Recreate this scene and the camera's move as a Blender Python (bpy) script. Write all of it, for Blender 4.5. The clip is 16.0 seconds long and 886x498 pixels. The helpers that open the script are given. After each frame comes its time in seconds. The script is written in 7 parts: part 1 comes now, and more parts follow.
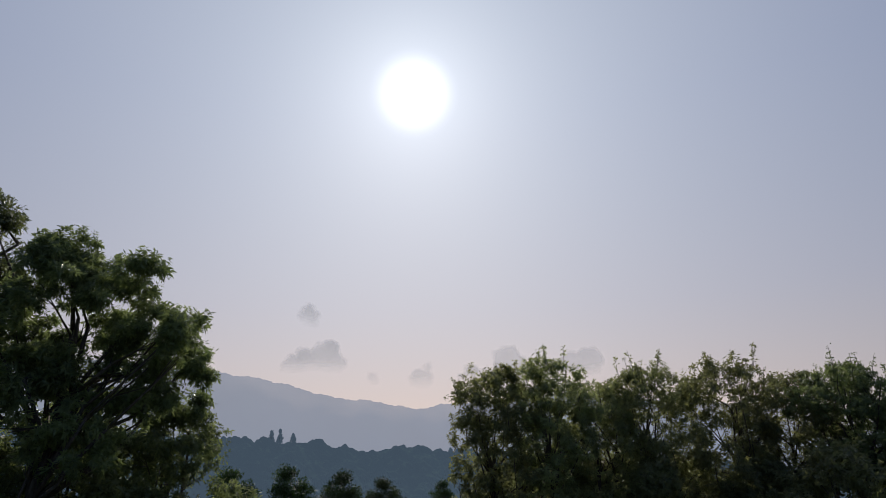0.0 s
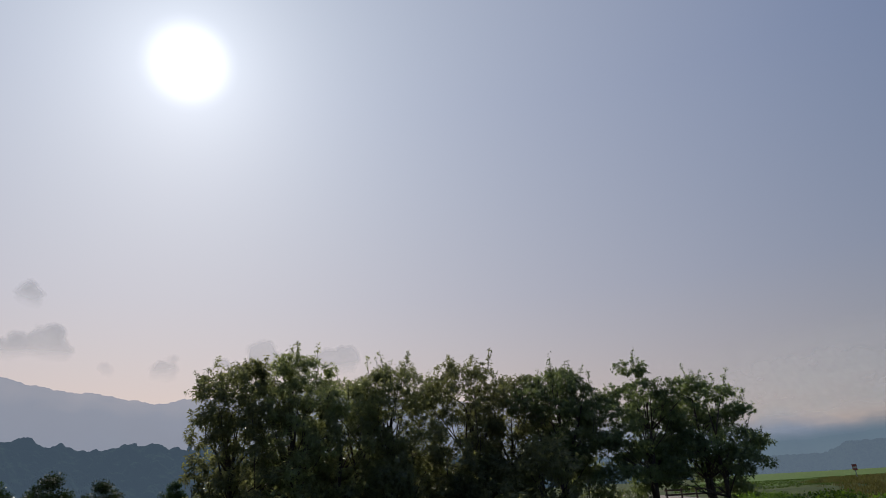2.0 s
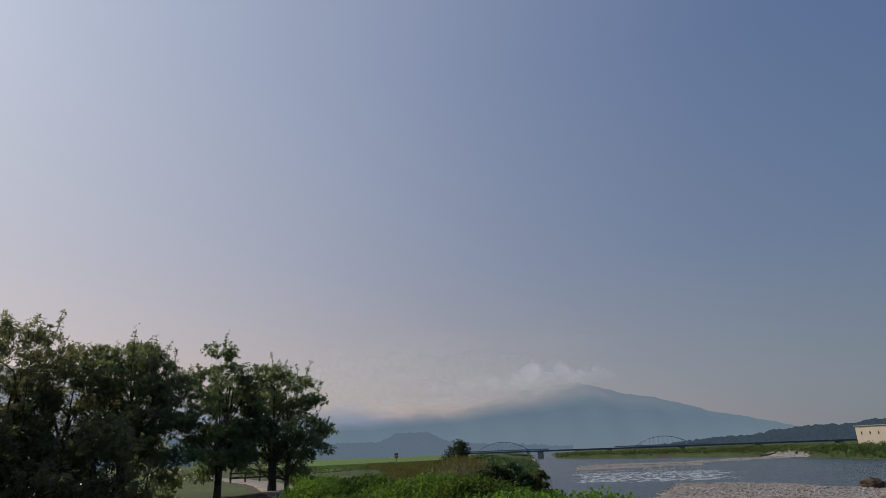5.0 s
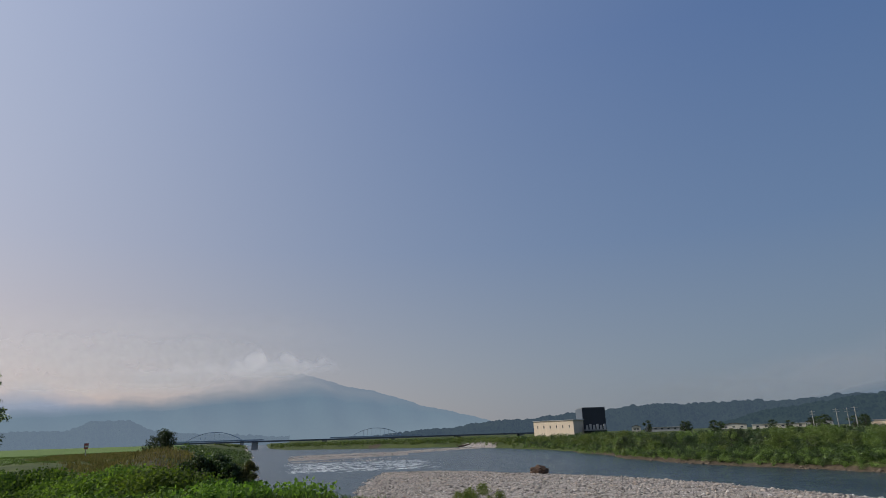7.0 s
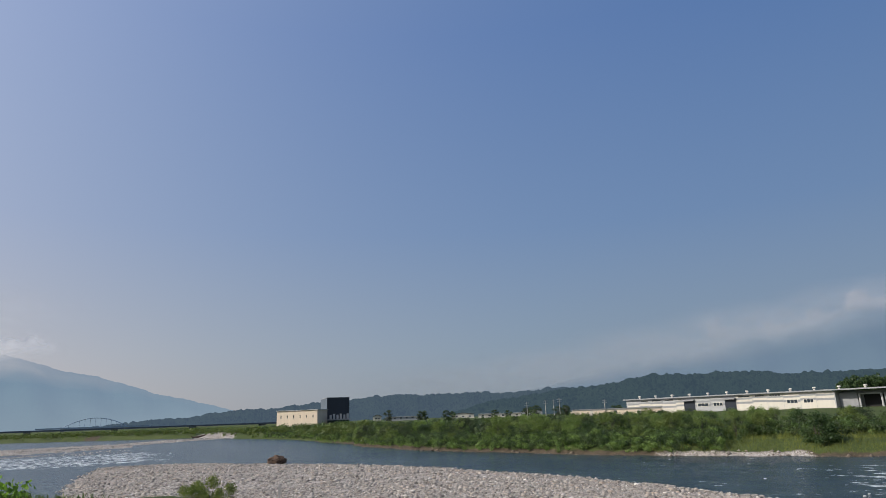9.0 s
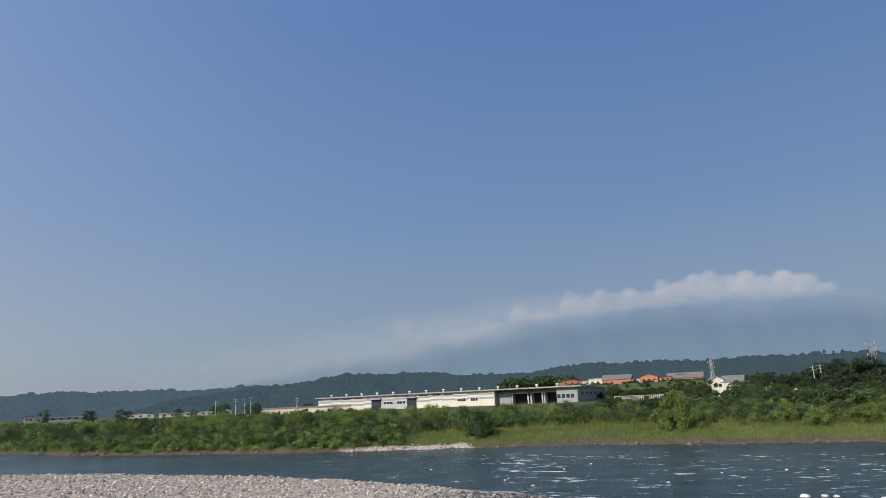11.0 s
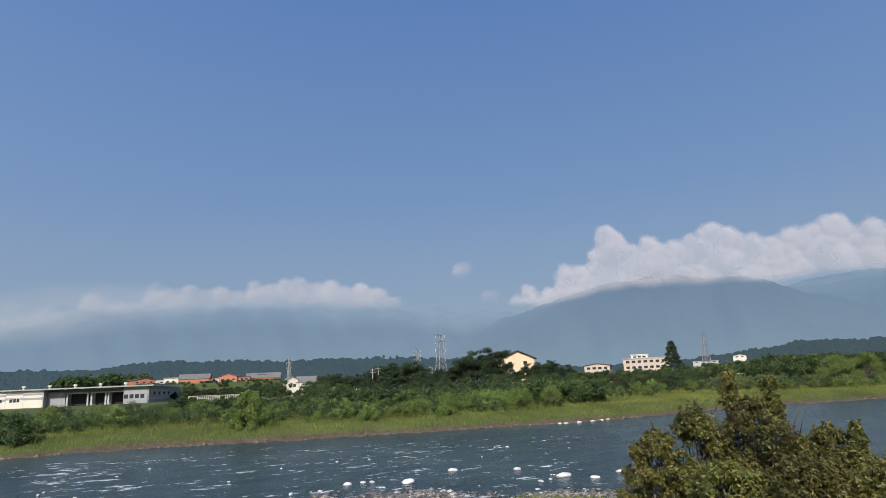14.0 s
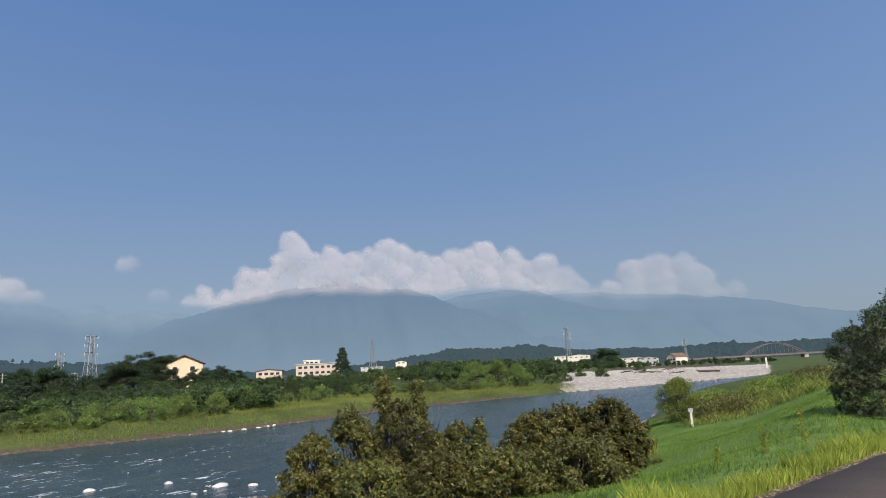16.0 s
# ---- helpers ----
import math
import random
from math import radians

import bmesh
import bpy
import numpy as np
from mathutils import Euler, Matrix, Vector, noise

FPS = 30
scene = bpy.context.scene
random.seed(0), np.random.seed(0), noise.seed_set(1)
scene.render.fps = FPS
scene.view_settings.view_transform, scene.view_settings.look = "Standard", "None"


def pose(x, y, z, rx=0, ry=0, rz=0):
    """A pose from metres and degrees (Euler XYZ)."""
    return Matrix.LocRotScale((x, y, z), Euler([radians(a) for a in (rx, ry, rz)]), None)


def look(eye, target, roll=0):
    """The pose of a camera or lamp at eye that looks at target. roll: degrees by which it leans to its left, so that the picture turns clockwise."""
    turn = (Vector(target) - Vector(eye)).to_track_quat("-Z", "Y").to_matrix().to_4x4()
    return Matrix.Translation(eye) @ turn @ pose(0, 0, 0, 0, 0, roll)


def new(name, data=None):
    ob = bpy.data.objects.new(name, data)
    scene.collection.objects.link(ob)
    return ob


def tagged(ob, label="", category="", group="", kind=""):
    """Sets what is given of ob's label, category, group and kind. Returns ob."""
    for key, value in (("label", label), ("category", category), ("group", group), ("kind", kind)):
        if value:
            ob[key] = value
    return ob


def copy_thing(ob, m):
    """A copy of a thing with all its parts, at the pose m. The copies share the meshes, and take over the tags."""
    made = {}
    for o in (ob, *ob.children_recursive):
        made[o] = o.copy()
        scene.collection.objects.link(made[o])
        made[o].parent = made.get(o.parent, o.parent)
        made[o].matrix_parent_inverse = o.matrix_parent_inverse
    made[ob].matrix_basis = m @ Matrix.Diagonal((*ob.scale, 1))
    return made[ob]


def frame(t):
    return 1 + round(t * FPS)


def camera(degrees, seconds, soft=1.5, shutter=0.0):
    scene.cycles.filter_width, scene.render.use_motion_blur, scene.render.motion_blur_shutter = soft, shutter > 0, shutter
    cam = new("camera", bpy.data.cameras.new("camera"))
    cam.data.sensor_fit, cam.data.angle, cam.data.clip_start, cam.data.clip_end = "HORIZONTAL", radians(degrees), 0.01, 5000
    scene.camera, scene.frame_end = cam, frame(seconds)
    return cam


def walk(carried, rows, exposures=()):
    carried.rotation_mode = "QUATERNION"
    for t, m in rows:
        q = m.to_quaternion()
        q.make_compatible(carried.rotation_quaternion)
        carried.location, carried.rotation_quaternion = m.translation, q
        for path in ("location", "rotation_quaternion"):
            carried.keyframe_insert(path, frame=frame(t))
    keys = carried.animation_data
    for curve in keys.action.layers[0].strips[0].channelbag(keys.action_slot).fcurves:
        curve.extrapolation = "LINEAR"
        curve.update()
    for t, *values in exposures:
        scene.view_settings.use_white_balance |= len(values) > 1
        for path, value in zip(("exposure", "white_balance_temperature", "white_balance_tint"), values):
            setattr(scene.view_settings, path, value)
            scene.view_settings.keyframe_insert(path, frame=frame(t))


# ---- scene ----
# one slow turn on the spot, the phone held at arm's length
cam = camera(70.1, 16.0, 0.75)
ARM = 0.42
PATH = [  # seconds, heading (clockwise from +y), pitch, roll
    (0.0, 0.14, 21.99, -1.00),
    (0.5, 4.43, 21.83, -1.76),
    (1.0, 10.36, 21.60, -2.31),
    (1.5, 16.55, 21.32, -2.78),
    (2.0, 22.45, 20.95, -3.31),
    (2.5, 28.54, 20.52, -3.71),
    (3.0, 34.55, 20.04, -3.79),
    (3.5, 40.47, 19.51, -3.69),
    (6.0, 69.42, 17.21, -1.64),
    (6.5, 75.76, 16.81, -1.92),
    (7.0, 81.61, 16.43, -1.79),
    (7.5, 86.72, 15.99, -1.64),
    (8.0, 92.36, 15.64, -2.04),
    (8.5, 97.97, 15.25, -2.01),
    (9.0, 103.75, 14.84, -2.02),
    (9.5, 110.34, 14.53, -2.03),
    (10.0, 117.45, 14.24, -2.11),
    (12.5, 148.03, 12.91, -2.92),
    (13.0, 154.02, 12.63, -3.01),
    (13.5, 159.98, 12.36, -2.68),
    (14.0, 166.52, 12.12, -2.53),
    (14.5, 173.83, 11.93, -2.89),
    (15.0, 180.88, 11.73, -3.21),
    (15.5, 187.98, 11.48, -3.11),
    (16.0, 195.18, 11.20, -3.11),
]
walk(cam, [(t, pose(ARM * math.sin(radians(a)), ARM * math.cos(radians(a)), 1.6, 0, 0, -a) @ pose(0, 0, 0, 90 + p)
            @ pose(0, 0, 0, 0, 0, r)) for t, a, p, r in PATH],
     [(0, -0.3), (2, -0.32), (3.5, -0.35), (6, -0.12), (7, 0.06), (8.5, 0.35), (10, 0.49), (13, 0.68), (16, 0.71)])

# ---- light ----
SUN_AZ, SUN_EL = -2.7, 35.8
WATER = -3.6


def P(az, d, z=0.0):
    """A place at a bearing (degrees clockwise from +y) and a distance from the turning point."""
    return Vector((d * math.sin(radians(az)), d * math.cos(radians(az)), z))


sun_dir = Vector((math.sin(radians(SUN_AZ)) * math.cos(radians(SUN_EL)), math.cos(radians(SUN_AZ)) * math.cos(radians(SUN_EL)), math.sin(radians(SUN_EL))))
sun = new("sun", bpy.data.lights.new("sun", "SUN"))
sun.data.energy, sun.data.angle, sun.data.color = 3.5, radians(0.7), (1.0, 0.93, 0.82)
sun.matrix_world = look(sun_dir * 100, (0, 0, 0))

world = bpy.data.worlds.new("hazy_morning_sky")
scene.world = world
world.use_nodes = True


class Nodes:
    """A small writer of node trees."""

    def __init__(self, tree):
        self.tree = tree
        tree.nodes.clear()

    def add(self, kind, props=(), **inputs):
        n = self.tree.nodes.new(kind)
        for k, v in dict(props).items():
            if k == "operation": n.operation = v
            elif k == "use_clamp": n.use_clamp = v
            elif k == "clamp": n.clamp = v
            elif k == "data_type": n.data_type = v
            elif k == "blend_type": n.blend_type = v
            elif k == "noise_dimensions": n.noise_dimensions = v
            elif k == "attribute_name": n.attribute_name = v
            elif k == "rotation_type": n.rotation_type = v
        for k, v in inputs.items():
            self.put(n.inputs[int(k[1:])] if k[0] == "i" and k[1:].isdigit() else n.inputs[k.replace("_", " ")], v)
        return n

    def put(self, socket, v):
        if isinstance(v, bpy.types.NodeSocket):
            self.tree.links.new(v, socket)
        else:
            socket.default_value = v

    def math(self, op, a, b=0.0, clamp=False):
        return self.add("ShaderNodeMath", {"operation": op, "use_clamp": clamp}, i0=a, i1=b).outputs[0]

    def vec(self, op, a, b=(0, 0, 0)):
        return self.add("ShaderNodeVectorMath", {"operation": op}, i0=a, i1=b)

    def mix(self, f, a, b, blend="MIX"):
        n = self.add("ShaderNodeMix", {"data_type": "RGBA", "blend_type": blend})
        for s, v in ((n.inputs[0], f), (n.inputs[6], a), (n.inputs[7], b)):
            self.put(s, v)
        return n.outputs[2]

    def noise(self, vector, scale, detail=4.0, rough=0.55, out=0, dim="3D"):
        return self.add("ShaderNodeTexNoise", {"noise_dimensions": dim}, Vector=vector, Scale=scale, Detail=detail, Roughness=rough).outputs[out]

    def ramp(self, f, stops, smooth=False):
        n = self.add("ShaderNodeValToRGB", Fac=f)
        r = n.color_ramp
        r.interpolation = "EASE" if smooth else "LINEAR"
        while len(r.elements) < len(stops):
            r.elements.new(0.5)
        for e, (p, c) in zip(r.elements, stops):
            e.position, e.color = p, (*c, 1.0) if len(c) == 3 else c
        return n.outputs[0]

    def remap(self, v, a, b, c=0.0, d=1.0):
        return self.add("ShaderNodeMapRange", {"clamp": True}, i0=v, i1=a, i2=b, i3=c, i4=d).outputs[0]


def rgb(r, g, b):
    return (r, g, b, 1.0)


w = Nodes(world.node_tree)
way = w.add("ShaderNodeTexCoord").outputs["Generated"]
unit = w.vec("NORMALIZE", way).outputs[0]
height = w.add("ShaderNodeSeparateXYZ", i0=unit).outputs[2]
cosg = w.vec("DOT_PRODUCT", unit, tuple(sun_dir)).outputs["Value"]
gamma = w.math("MULTIPLY", w.math("ARCCOSINE", w.math("MINIMUM", cosg, 0.999999)), 57.29578)
sky_node = w.add("ShaderNodeTexSky")
sky_node.sky_type, sky_node.sun_disc, sky_node.sun_elevation, sky_node.sun_rotation = "NISHITA", False, radians(SUN_EL), radians(SUN_AZ)
sky_node.altitude, sky_node.air_density, sky_node.dust_density, sky_node.ozone_density = 200.0, 1.0, 2.0, 1.0
sky = sky_node.outputs[0]
# haze: pale towards the horizon, and a wide aureole round the sun
veil = w.ramp(w.math("MAXIMUM", height, 0.0), [(0.0, (0.235, 0.28, 0.325)), (0.10, (0.195, 0.26, 0.34)), (0.28, (0.12, 0.20, 0.35)),
                                               (0.55, (0.065, 0.14, 0.32)), (1.0, (0.04, 0.10, 0.26))])
base = w.mix(1.0, veil, w.mix(1.0, sky, rgb(0.009, 0.009, 0.009), "MULTIPLY"), "ADD")
g2 = w.math("DIVIDE", gamma, 54.0)
wide = w.math("EXPONENT", w.math("MULTIPLY", w.math("MULTIPLY", g2, g2), -1.0))
inner = w.math("EXPONENT", w.math("DIVIDE", gamma, -3.5))
disc = w.math("POWER", w.remap(gamma, 4.2, 0.9, 0.0, 1.0), 2.0)
mid = w.math("EXPONENT", w.math("DIVIDE", gamma, -17.0))
low = w.math("EXPONENT", w.math("DIVIDE", w.math("MAXIMUM", height, 0.0), -0.17))
glow = w.vec("SCALE", (0.388, 0.352, 0.300))
w.put(glow.inputs["Scale"], wide)
warm = w.vec("SCALE", (0.36, 0.15, 0.06))
w.put(warm.inputs["Scale"], w.math("MULTIPLY", low, wide))
core = w.vec("SCALE", (1.0, 1.0, 1.05))
w.put(core.inputs["Scale"], w.math("ADD", w.math("MULTIPLY", inner, 0.40), w.math("MULTIPLY", disc, 1.1)))
ring = w.vec("SCALE", (0.15, 0.262, 0.325))
w.put(ring.inputs["Scale"], mid)
base = w.vec("ADD", base, ring.outputs[0]).outputs[0]
total = w.vec("ADD", w.vec("ADD", base, glow.outputs[0]).outputs[0], w.vec("ADD", warm.outputs[0], core.outputs[0]).outputs[0]).outputs[0]
# the haze low on the sun's side is dusty pink
rosy = w.math("MULTIPLY", w.math("EXPONENT", w.math("DIVIDE", w.math("MAXIMUM", height, 0.0), -0.24)), w.remap(gamma, 104.0, 56.0))
total = w.mix(rosy, total, w.mix(1.0, total, rgb(1.23, 0.985, 0.87), "MULTIPLY"))
peach = w.math("MULTIPLY", w.math("EXPONENT", w.math("DIVIDE", w.math("MAXIMUM", height, 0.0), -0.11)), w.remap(gamma, 80.0, 40.0))
total = w.mix(peach, total, w.mix(1.0, total, rgb(1.04, 0.985, 0.92), "MULTIPLY"))
# away from the sun the low air is duller
dull = w.math("MULTIPLY", w.math("EXPONENT", w.math("DIVIDE", w.math("MAXIMUM", height, 0.0), -0.13)), w.remap(gamma, 78.0, 112.0))
total = w.mix(dull, total, w.mix(1.0, total, rgb(0.80, 0.82, 0.85), "MULTIPLY"))
# the sky deepens away from the sun
deep_sky = w.vec("SCALE", total)
w.put(deep_sky.inputs["Scale"], w.math("POWER", 2.0, w.math("DIVIDE", w.remap(gamma, 45.0, 120.0, 0.0, 75.0), -240.0)))
total = deep_sky.outputs[0]
back = w.add("ShaderNodeBackground", Color=total, Strength=1.0)
w.add("ShaderNodeOutputWorld", Surface=back.outputs[0])

# ---- materials ----


def material(name, build):
    m = bpy.data.materials.new(name)
    m.use_nodes = True
    n = Nodes(m.node_tree)
    n.add("ShaderNodeOutputMaterial", Surface=build(n))
    return m


def bump(n, h, strength=0.5, distance=0.05):
    return n.add("ShaderNodeBump", Height=h, Strength=strength, Distance=distance).outputs[0]


def principled(n, color, rough=0.7, normal=None, metal=0.0, spec=0.5):
    p = n.add("ShaderNodeBsdfPrincipled", Base_Color=color, Roughness=rough, Metallic=metal)
    p.inputs["Specular IOR Level"].default_value = spec
    if normal is not None:
        n.put(p.inputs["Normal"], normal)
    return p.outputs[0]


def where(n):
    return n.add("ShaderNodeNewGeometry").outputs["Position"]


def leafy(name, dark, light, gloss=0.45, through_light=0.3, yellow=0.0, glow_tint=(1.2, 1.35, 0.6), patch_scale=0.6):
    """Leaves: each one its own tone, with tone patches over the crown and some light coming through."""
    def build(n):
        island = n.add("ShaderNodeNewGeometry").outputs["Random Per Island"]
        own = n.add("ShaderNodeObjectInfo").outputs["Random"]
        patch = n.remap(n.noise(where(n), patch_scale, 3.0), 0.34, 0.66)
        f = n.math("ADD", n.math("MULTIPLY", island, 0.45), n.math("MULTIPLY", patch, 0.55))
        c = n.mix(n.remap(f, 0.15, 0.85), rgb(*dark), rgb(*light))
        if yellow:
            c = n.mix(n.math("MULTIPLY", n.remap(island, 0.86, 0.9), yellow), c, rgb(0.30, 0.20, 0.04))
        hsv = n.add("ShaderNodeHueSaturation", Hue=n.remap(own, 0, 1, 0.485, 0.515), Saturation=1.0, Value=n.remap(own, 0, 1, 0.72, 1.25), Color=c).outputs[0]
        p = principled(n, hsv, gloss, spec=0.35)
        t = n.add("ShaderNodeBsdfTranslucent", Color=n.mix(1.0, hsv, rgb(*glow_tint), "MULTIPLY"))
        return n.add("ShaderNodeMixShader", i0=through_light, i1=p, i2=t.outputs[0]).outputs[0]
    return material(name, build)


def bark_build(n):
    v = n.vec("MULTIPLY", n.add("ShaderNodeTexCoord").outputs["Object"], (6, 6, 1.3)).outputs[0]
    f = n.noise(v, 3.0, 6.0, 0.65)
    c = n.ramp(f, [(0.25, (0.025, 0.02, 0.016)), (0.75, (0.13, 0.105, 0.085))])
    return principled(n, c, 0.9, bump(n, f, 0.8, 0.03))


def plain(name, color, rough=0.7, vary=0.12, scale=0.6, metal=0.0, streak=False):
    """Paint, sheet, plaster, concrete: the colour with blotches, fine grain and run-down streaks of dirt."""
    def build(n):
        v = n.add("ShaderNodeTexCoord").outputs["Object"]
        v2 = n.vec("MULTIPLY", v, (2.0, 2.0, 0.2) if streak else (1, 1, 1)).outputs[0]
        f = n.math("ADD", n.math("MULTIPLY", n.noise(v2, scale, 5.0), 0.7), n.math("MULTIPLY", n.noise(v, scale * 14, 3.0), 0.3))
        lo, hi = [tuple(min(1.0, c * k) for c in color) for k in (1 - 2 * vary, 1 + vary)]
        return principled(n, n.ramp(f, [(0.3, lo), (0.7, hi)]), rough, bump(n, f, 0.15, 0.02), metal)
    return material(name, build)


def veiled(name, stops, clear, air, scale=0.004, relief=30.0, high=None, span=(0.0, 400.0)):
    """Far woods and mountains in the day's haze: the woods' own colour, the lit air before them painted on as emission
    (thinner with height), and cloud-veiled tops that let the sky through.
    """
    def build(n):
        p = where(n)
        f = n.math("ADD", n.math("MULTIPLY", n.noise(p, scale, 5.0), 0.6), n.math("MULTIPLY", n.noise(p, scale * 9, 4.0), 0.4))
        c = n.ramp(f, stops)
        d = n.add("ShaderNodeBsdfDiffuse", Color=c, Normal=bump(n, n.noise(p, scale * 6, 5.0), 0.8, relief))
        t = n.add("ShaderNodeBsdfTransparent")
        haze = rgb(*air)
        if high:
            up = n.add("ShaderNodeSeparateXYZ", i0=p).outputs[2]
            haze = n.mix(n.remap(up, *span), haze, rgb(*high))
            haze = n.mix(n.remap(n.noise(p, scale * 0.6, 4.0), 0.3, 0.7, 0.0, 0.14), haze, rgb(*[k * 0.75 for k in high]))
        # the haze is a glow put on the sheet itself
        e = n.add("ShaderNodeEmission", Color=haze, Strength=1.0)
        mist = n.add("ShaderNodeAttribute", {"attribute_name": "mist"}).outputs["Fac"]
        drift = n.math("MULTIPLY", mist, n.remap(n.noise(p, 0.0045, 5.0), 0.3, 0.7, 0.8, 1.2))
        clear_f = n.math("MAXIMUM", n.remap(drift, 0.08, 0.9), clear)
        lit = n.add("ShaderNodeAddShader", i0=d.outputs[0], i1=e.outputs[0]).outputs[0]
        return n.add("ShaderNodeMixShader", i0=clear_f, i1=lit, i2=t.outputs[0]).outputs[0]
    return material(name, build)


def ground_build(n):
    """Grass, trodden earth, river gravel: which of them lies where comes with the sheet as three weights."""
    p = where(n)
    grass_f = n.math("ADD", n.math("MULTIPLY", n.noise(p, 0.12, 4.0), 0.5), n.math("MULTIPLY", n.noise(p, 2.2, 5.0), 0.5))
    grass = n.ramp(grass_f, [(0.25, (0.028, 0.040, 0.012)), (0.5, (0.055, 0.076, 0.020)), (0.68, (0.095, 0.110, 0.032)), (0.85, (0.14, 0.125, 0.052))])
    stone_v = n.add("ShaderNodeTexVoronoi", Vector=p, Scale=2.6, Randomness=1.0)
    stone_w = n.add("ShaderNodeTexVoronoi", Vector=p, Scale=9.0, Randomness=1.0)
    tone = n.math("ADD", n.math("MULTIPLY", stone_v.outputs["Color"], 0.5), n.math("MULTIPLY", stone_w.outputs["Color"], 0.5))
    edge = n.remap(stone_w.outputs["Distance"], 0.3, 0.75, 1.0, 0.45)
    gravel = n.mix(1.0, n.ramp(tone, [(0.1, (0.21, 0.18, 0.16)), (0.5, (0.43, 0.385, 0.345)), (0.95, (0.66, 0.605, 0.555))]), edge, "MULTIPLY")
    earth = n.ramp(n.noise(p, 1.7, 6.0, 0.65), [(0.3, (0.040, 0.032, 0.022)), (0.7, (0.11, 0.085, 0.058))])
    crop = n.ramp(n.noise(n.vec("MULTIPLY", p, (0.5, 3.0, 1)).outputs[0], 0.8, 3.0), [(0.3, (0.075, 0.130, 0.030)), (0.7, (0.135, 0.20, 0.048))])
    attr = lambda k: n.add("ShaderNodeAttribute", {"attribute_name": k}).outputs["Fac"]
    wob = n.math("MULTIPLY", n.math("SUBTRACT", n.noise(p, 0.7, 4.0), 0.5), 0.9)
    mask = lambda k: n.remap(n.math("ADD", attr(k), wob), 0.4, 0.6)
    c = n.mix(mask("field"), grass, crop)
    c = n.mix(mask("earth"), c, earth)
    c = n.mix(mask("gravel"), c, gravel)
    h = n.math("ADD", n.math("MULTIPLY", stone_w.outputs["Distance"], -0.5), n.noise(p, 6.0, 4.0))
    return principled(n, c, 0.92, bump(n, h, 0.6, 0.08), spec=0.2)


def water_build(n):
    """Cold, fast river water: dark teal, rippled along the flow, broken white where it runs over stones."""
    p = where(n)
    flow = n.vec("MULTIPLY", n.add("ShaderNodeVectorRotate", {"rotation_type": "Z_AXIS"}, Vector=p, Angle=radians(-38)).outputs[0], (0.45, 1.0, 1.0)).outputs[0]
    big, small = n.noise(flow, 0.75, 5.0, 0.65), n.noise(flow, 3.2, 4.0, 0.6)
    h = n.math("ADD", n.math("MULTIPLY", big, 0.8), n.math("MULTIPLY", small, 0.3))
    rapid = n.add("ShaderNodeAttribute", {"attribute_name": "rapid"}).outputs["Fac"]
    crest = n.math("ADD", n.math("ADD", n.math("MULTIPLY", n.noise(flow, 0.55, 3.0, 0.6), 0.35), n.math("MULTIPLY", n.noise(flow, 1.8, 5.0, 0.65), 0.65)), n.math("MULTIPLY", rapid, 0.21))
    foam = n.remap(crest, 0.70, 0.755)
    foam = n.math("MULTIPLY", foam, n.remap(n.noise(p, 9.0, 4.0), 0.3, 0.55))
    # broad tone of shallows, plus ripples' light and dark streaks put into the colour
    water_tone = n.ramp(n.math("ADD", n.math("MULTIPLY", n.noise(p, 0.05, 3.0), 0.4), n.math("MULTIPLY", n.noise(flow, 0.55, 5.0, 0.7), 0.6)), [(0.36, (0.006, 0.015, 0.018)), (0.5, (0.020, 0.036, 0.038)), (0.64, (0.050, 0.070, 0.068))])
    c = n.mix(foam, water_tone, rgb(0.75, 0.78, 0.78))
    rough = n.math("ADD", n.math("MULTIPLY", foam, 0.5), 0.2)
    return principled(n, c, rough, bump(n, h, 1.0, 0.62), spec=0.42)


def path_build(n):
    p = where(n)
    f = n.math("ADD", n.math("MULTIPLY", n.noise(p, 45.0, 3.0), 0.5), n.math("MULTIPLY", n.noise(p, 0.8, 5.0), 0.5))
    dark = n.ramp(f, [(0.3, (0.046, 0.034, 0.029)), (0.7, (0.108, 0.084, 0.070))])
    dusty = n.ramp(f, [(0.3, (0.17, 0.14, 0.11)), (0.7, (0.33, 0.28, 0.23))])
    east = n.remap(n.math("ADD", n.add("ShaderNodeSeparateXYZ", i0=p).outputs[0], n.math("MULTIPLY", n.noise(p, 0.5, 3.0), 3.0)), 5.0, 10.0)
    return principled(n, n.mix(east, dark, dusty), 0.9, bump(n, f, 0.5, 0.01), spec=0.25)


def stone_build(n):
    own = n.add("ShaderNodeNewGeometry").outputs["Random Per Island"]
    f = n.noise(where(n), 5.0, 5.0)
    c = n.ramp(own, [(0.0, (0.15, 0.135, 0.12)), (0.35, (0.29, 0.265, 0.24)), (0.7, (0.43, 0.40, 0.365)), (0.93, (0.40, 0.33, 0.27)), (1.0, (0.66, 0.64, 0.61))])
    return principled(n, n.mix(0.35, c, n.ramp(f, [(0.3, (0.16, 0.15, 0.14)), (0.7, (0.6, 0.58, 0.55))]), "OVERLAY"), 0.85, bump(n, f, 0.4, 0.03), spec=0.25)


def bleached_build(n):
    own = n.add("ShaderNodeNewGeometry").outputs["Random Per Island"]
    c = n.ramp(own, [(0.0, (0.44, 0.40, 0.35)), (0.5, (0.56, 0.52, 0.47)), (1.0, (0.70, 0.66, 0.61))])
    return principled(n, c, 0.85, bump(n, n.noise(where(n), 3.0, 4.0), 0.4, 0.05), spec=0.25)


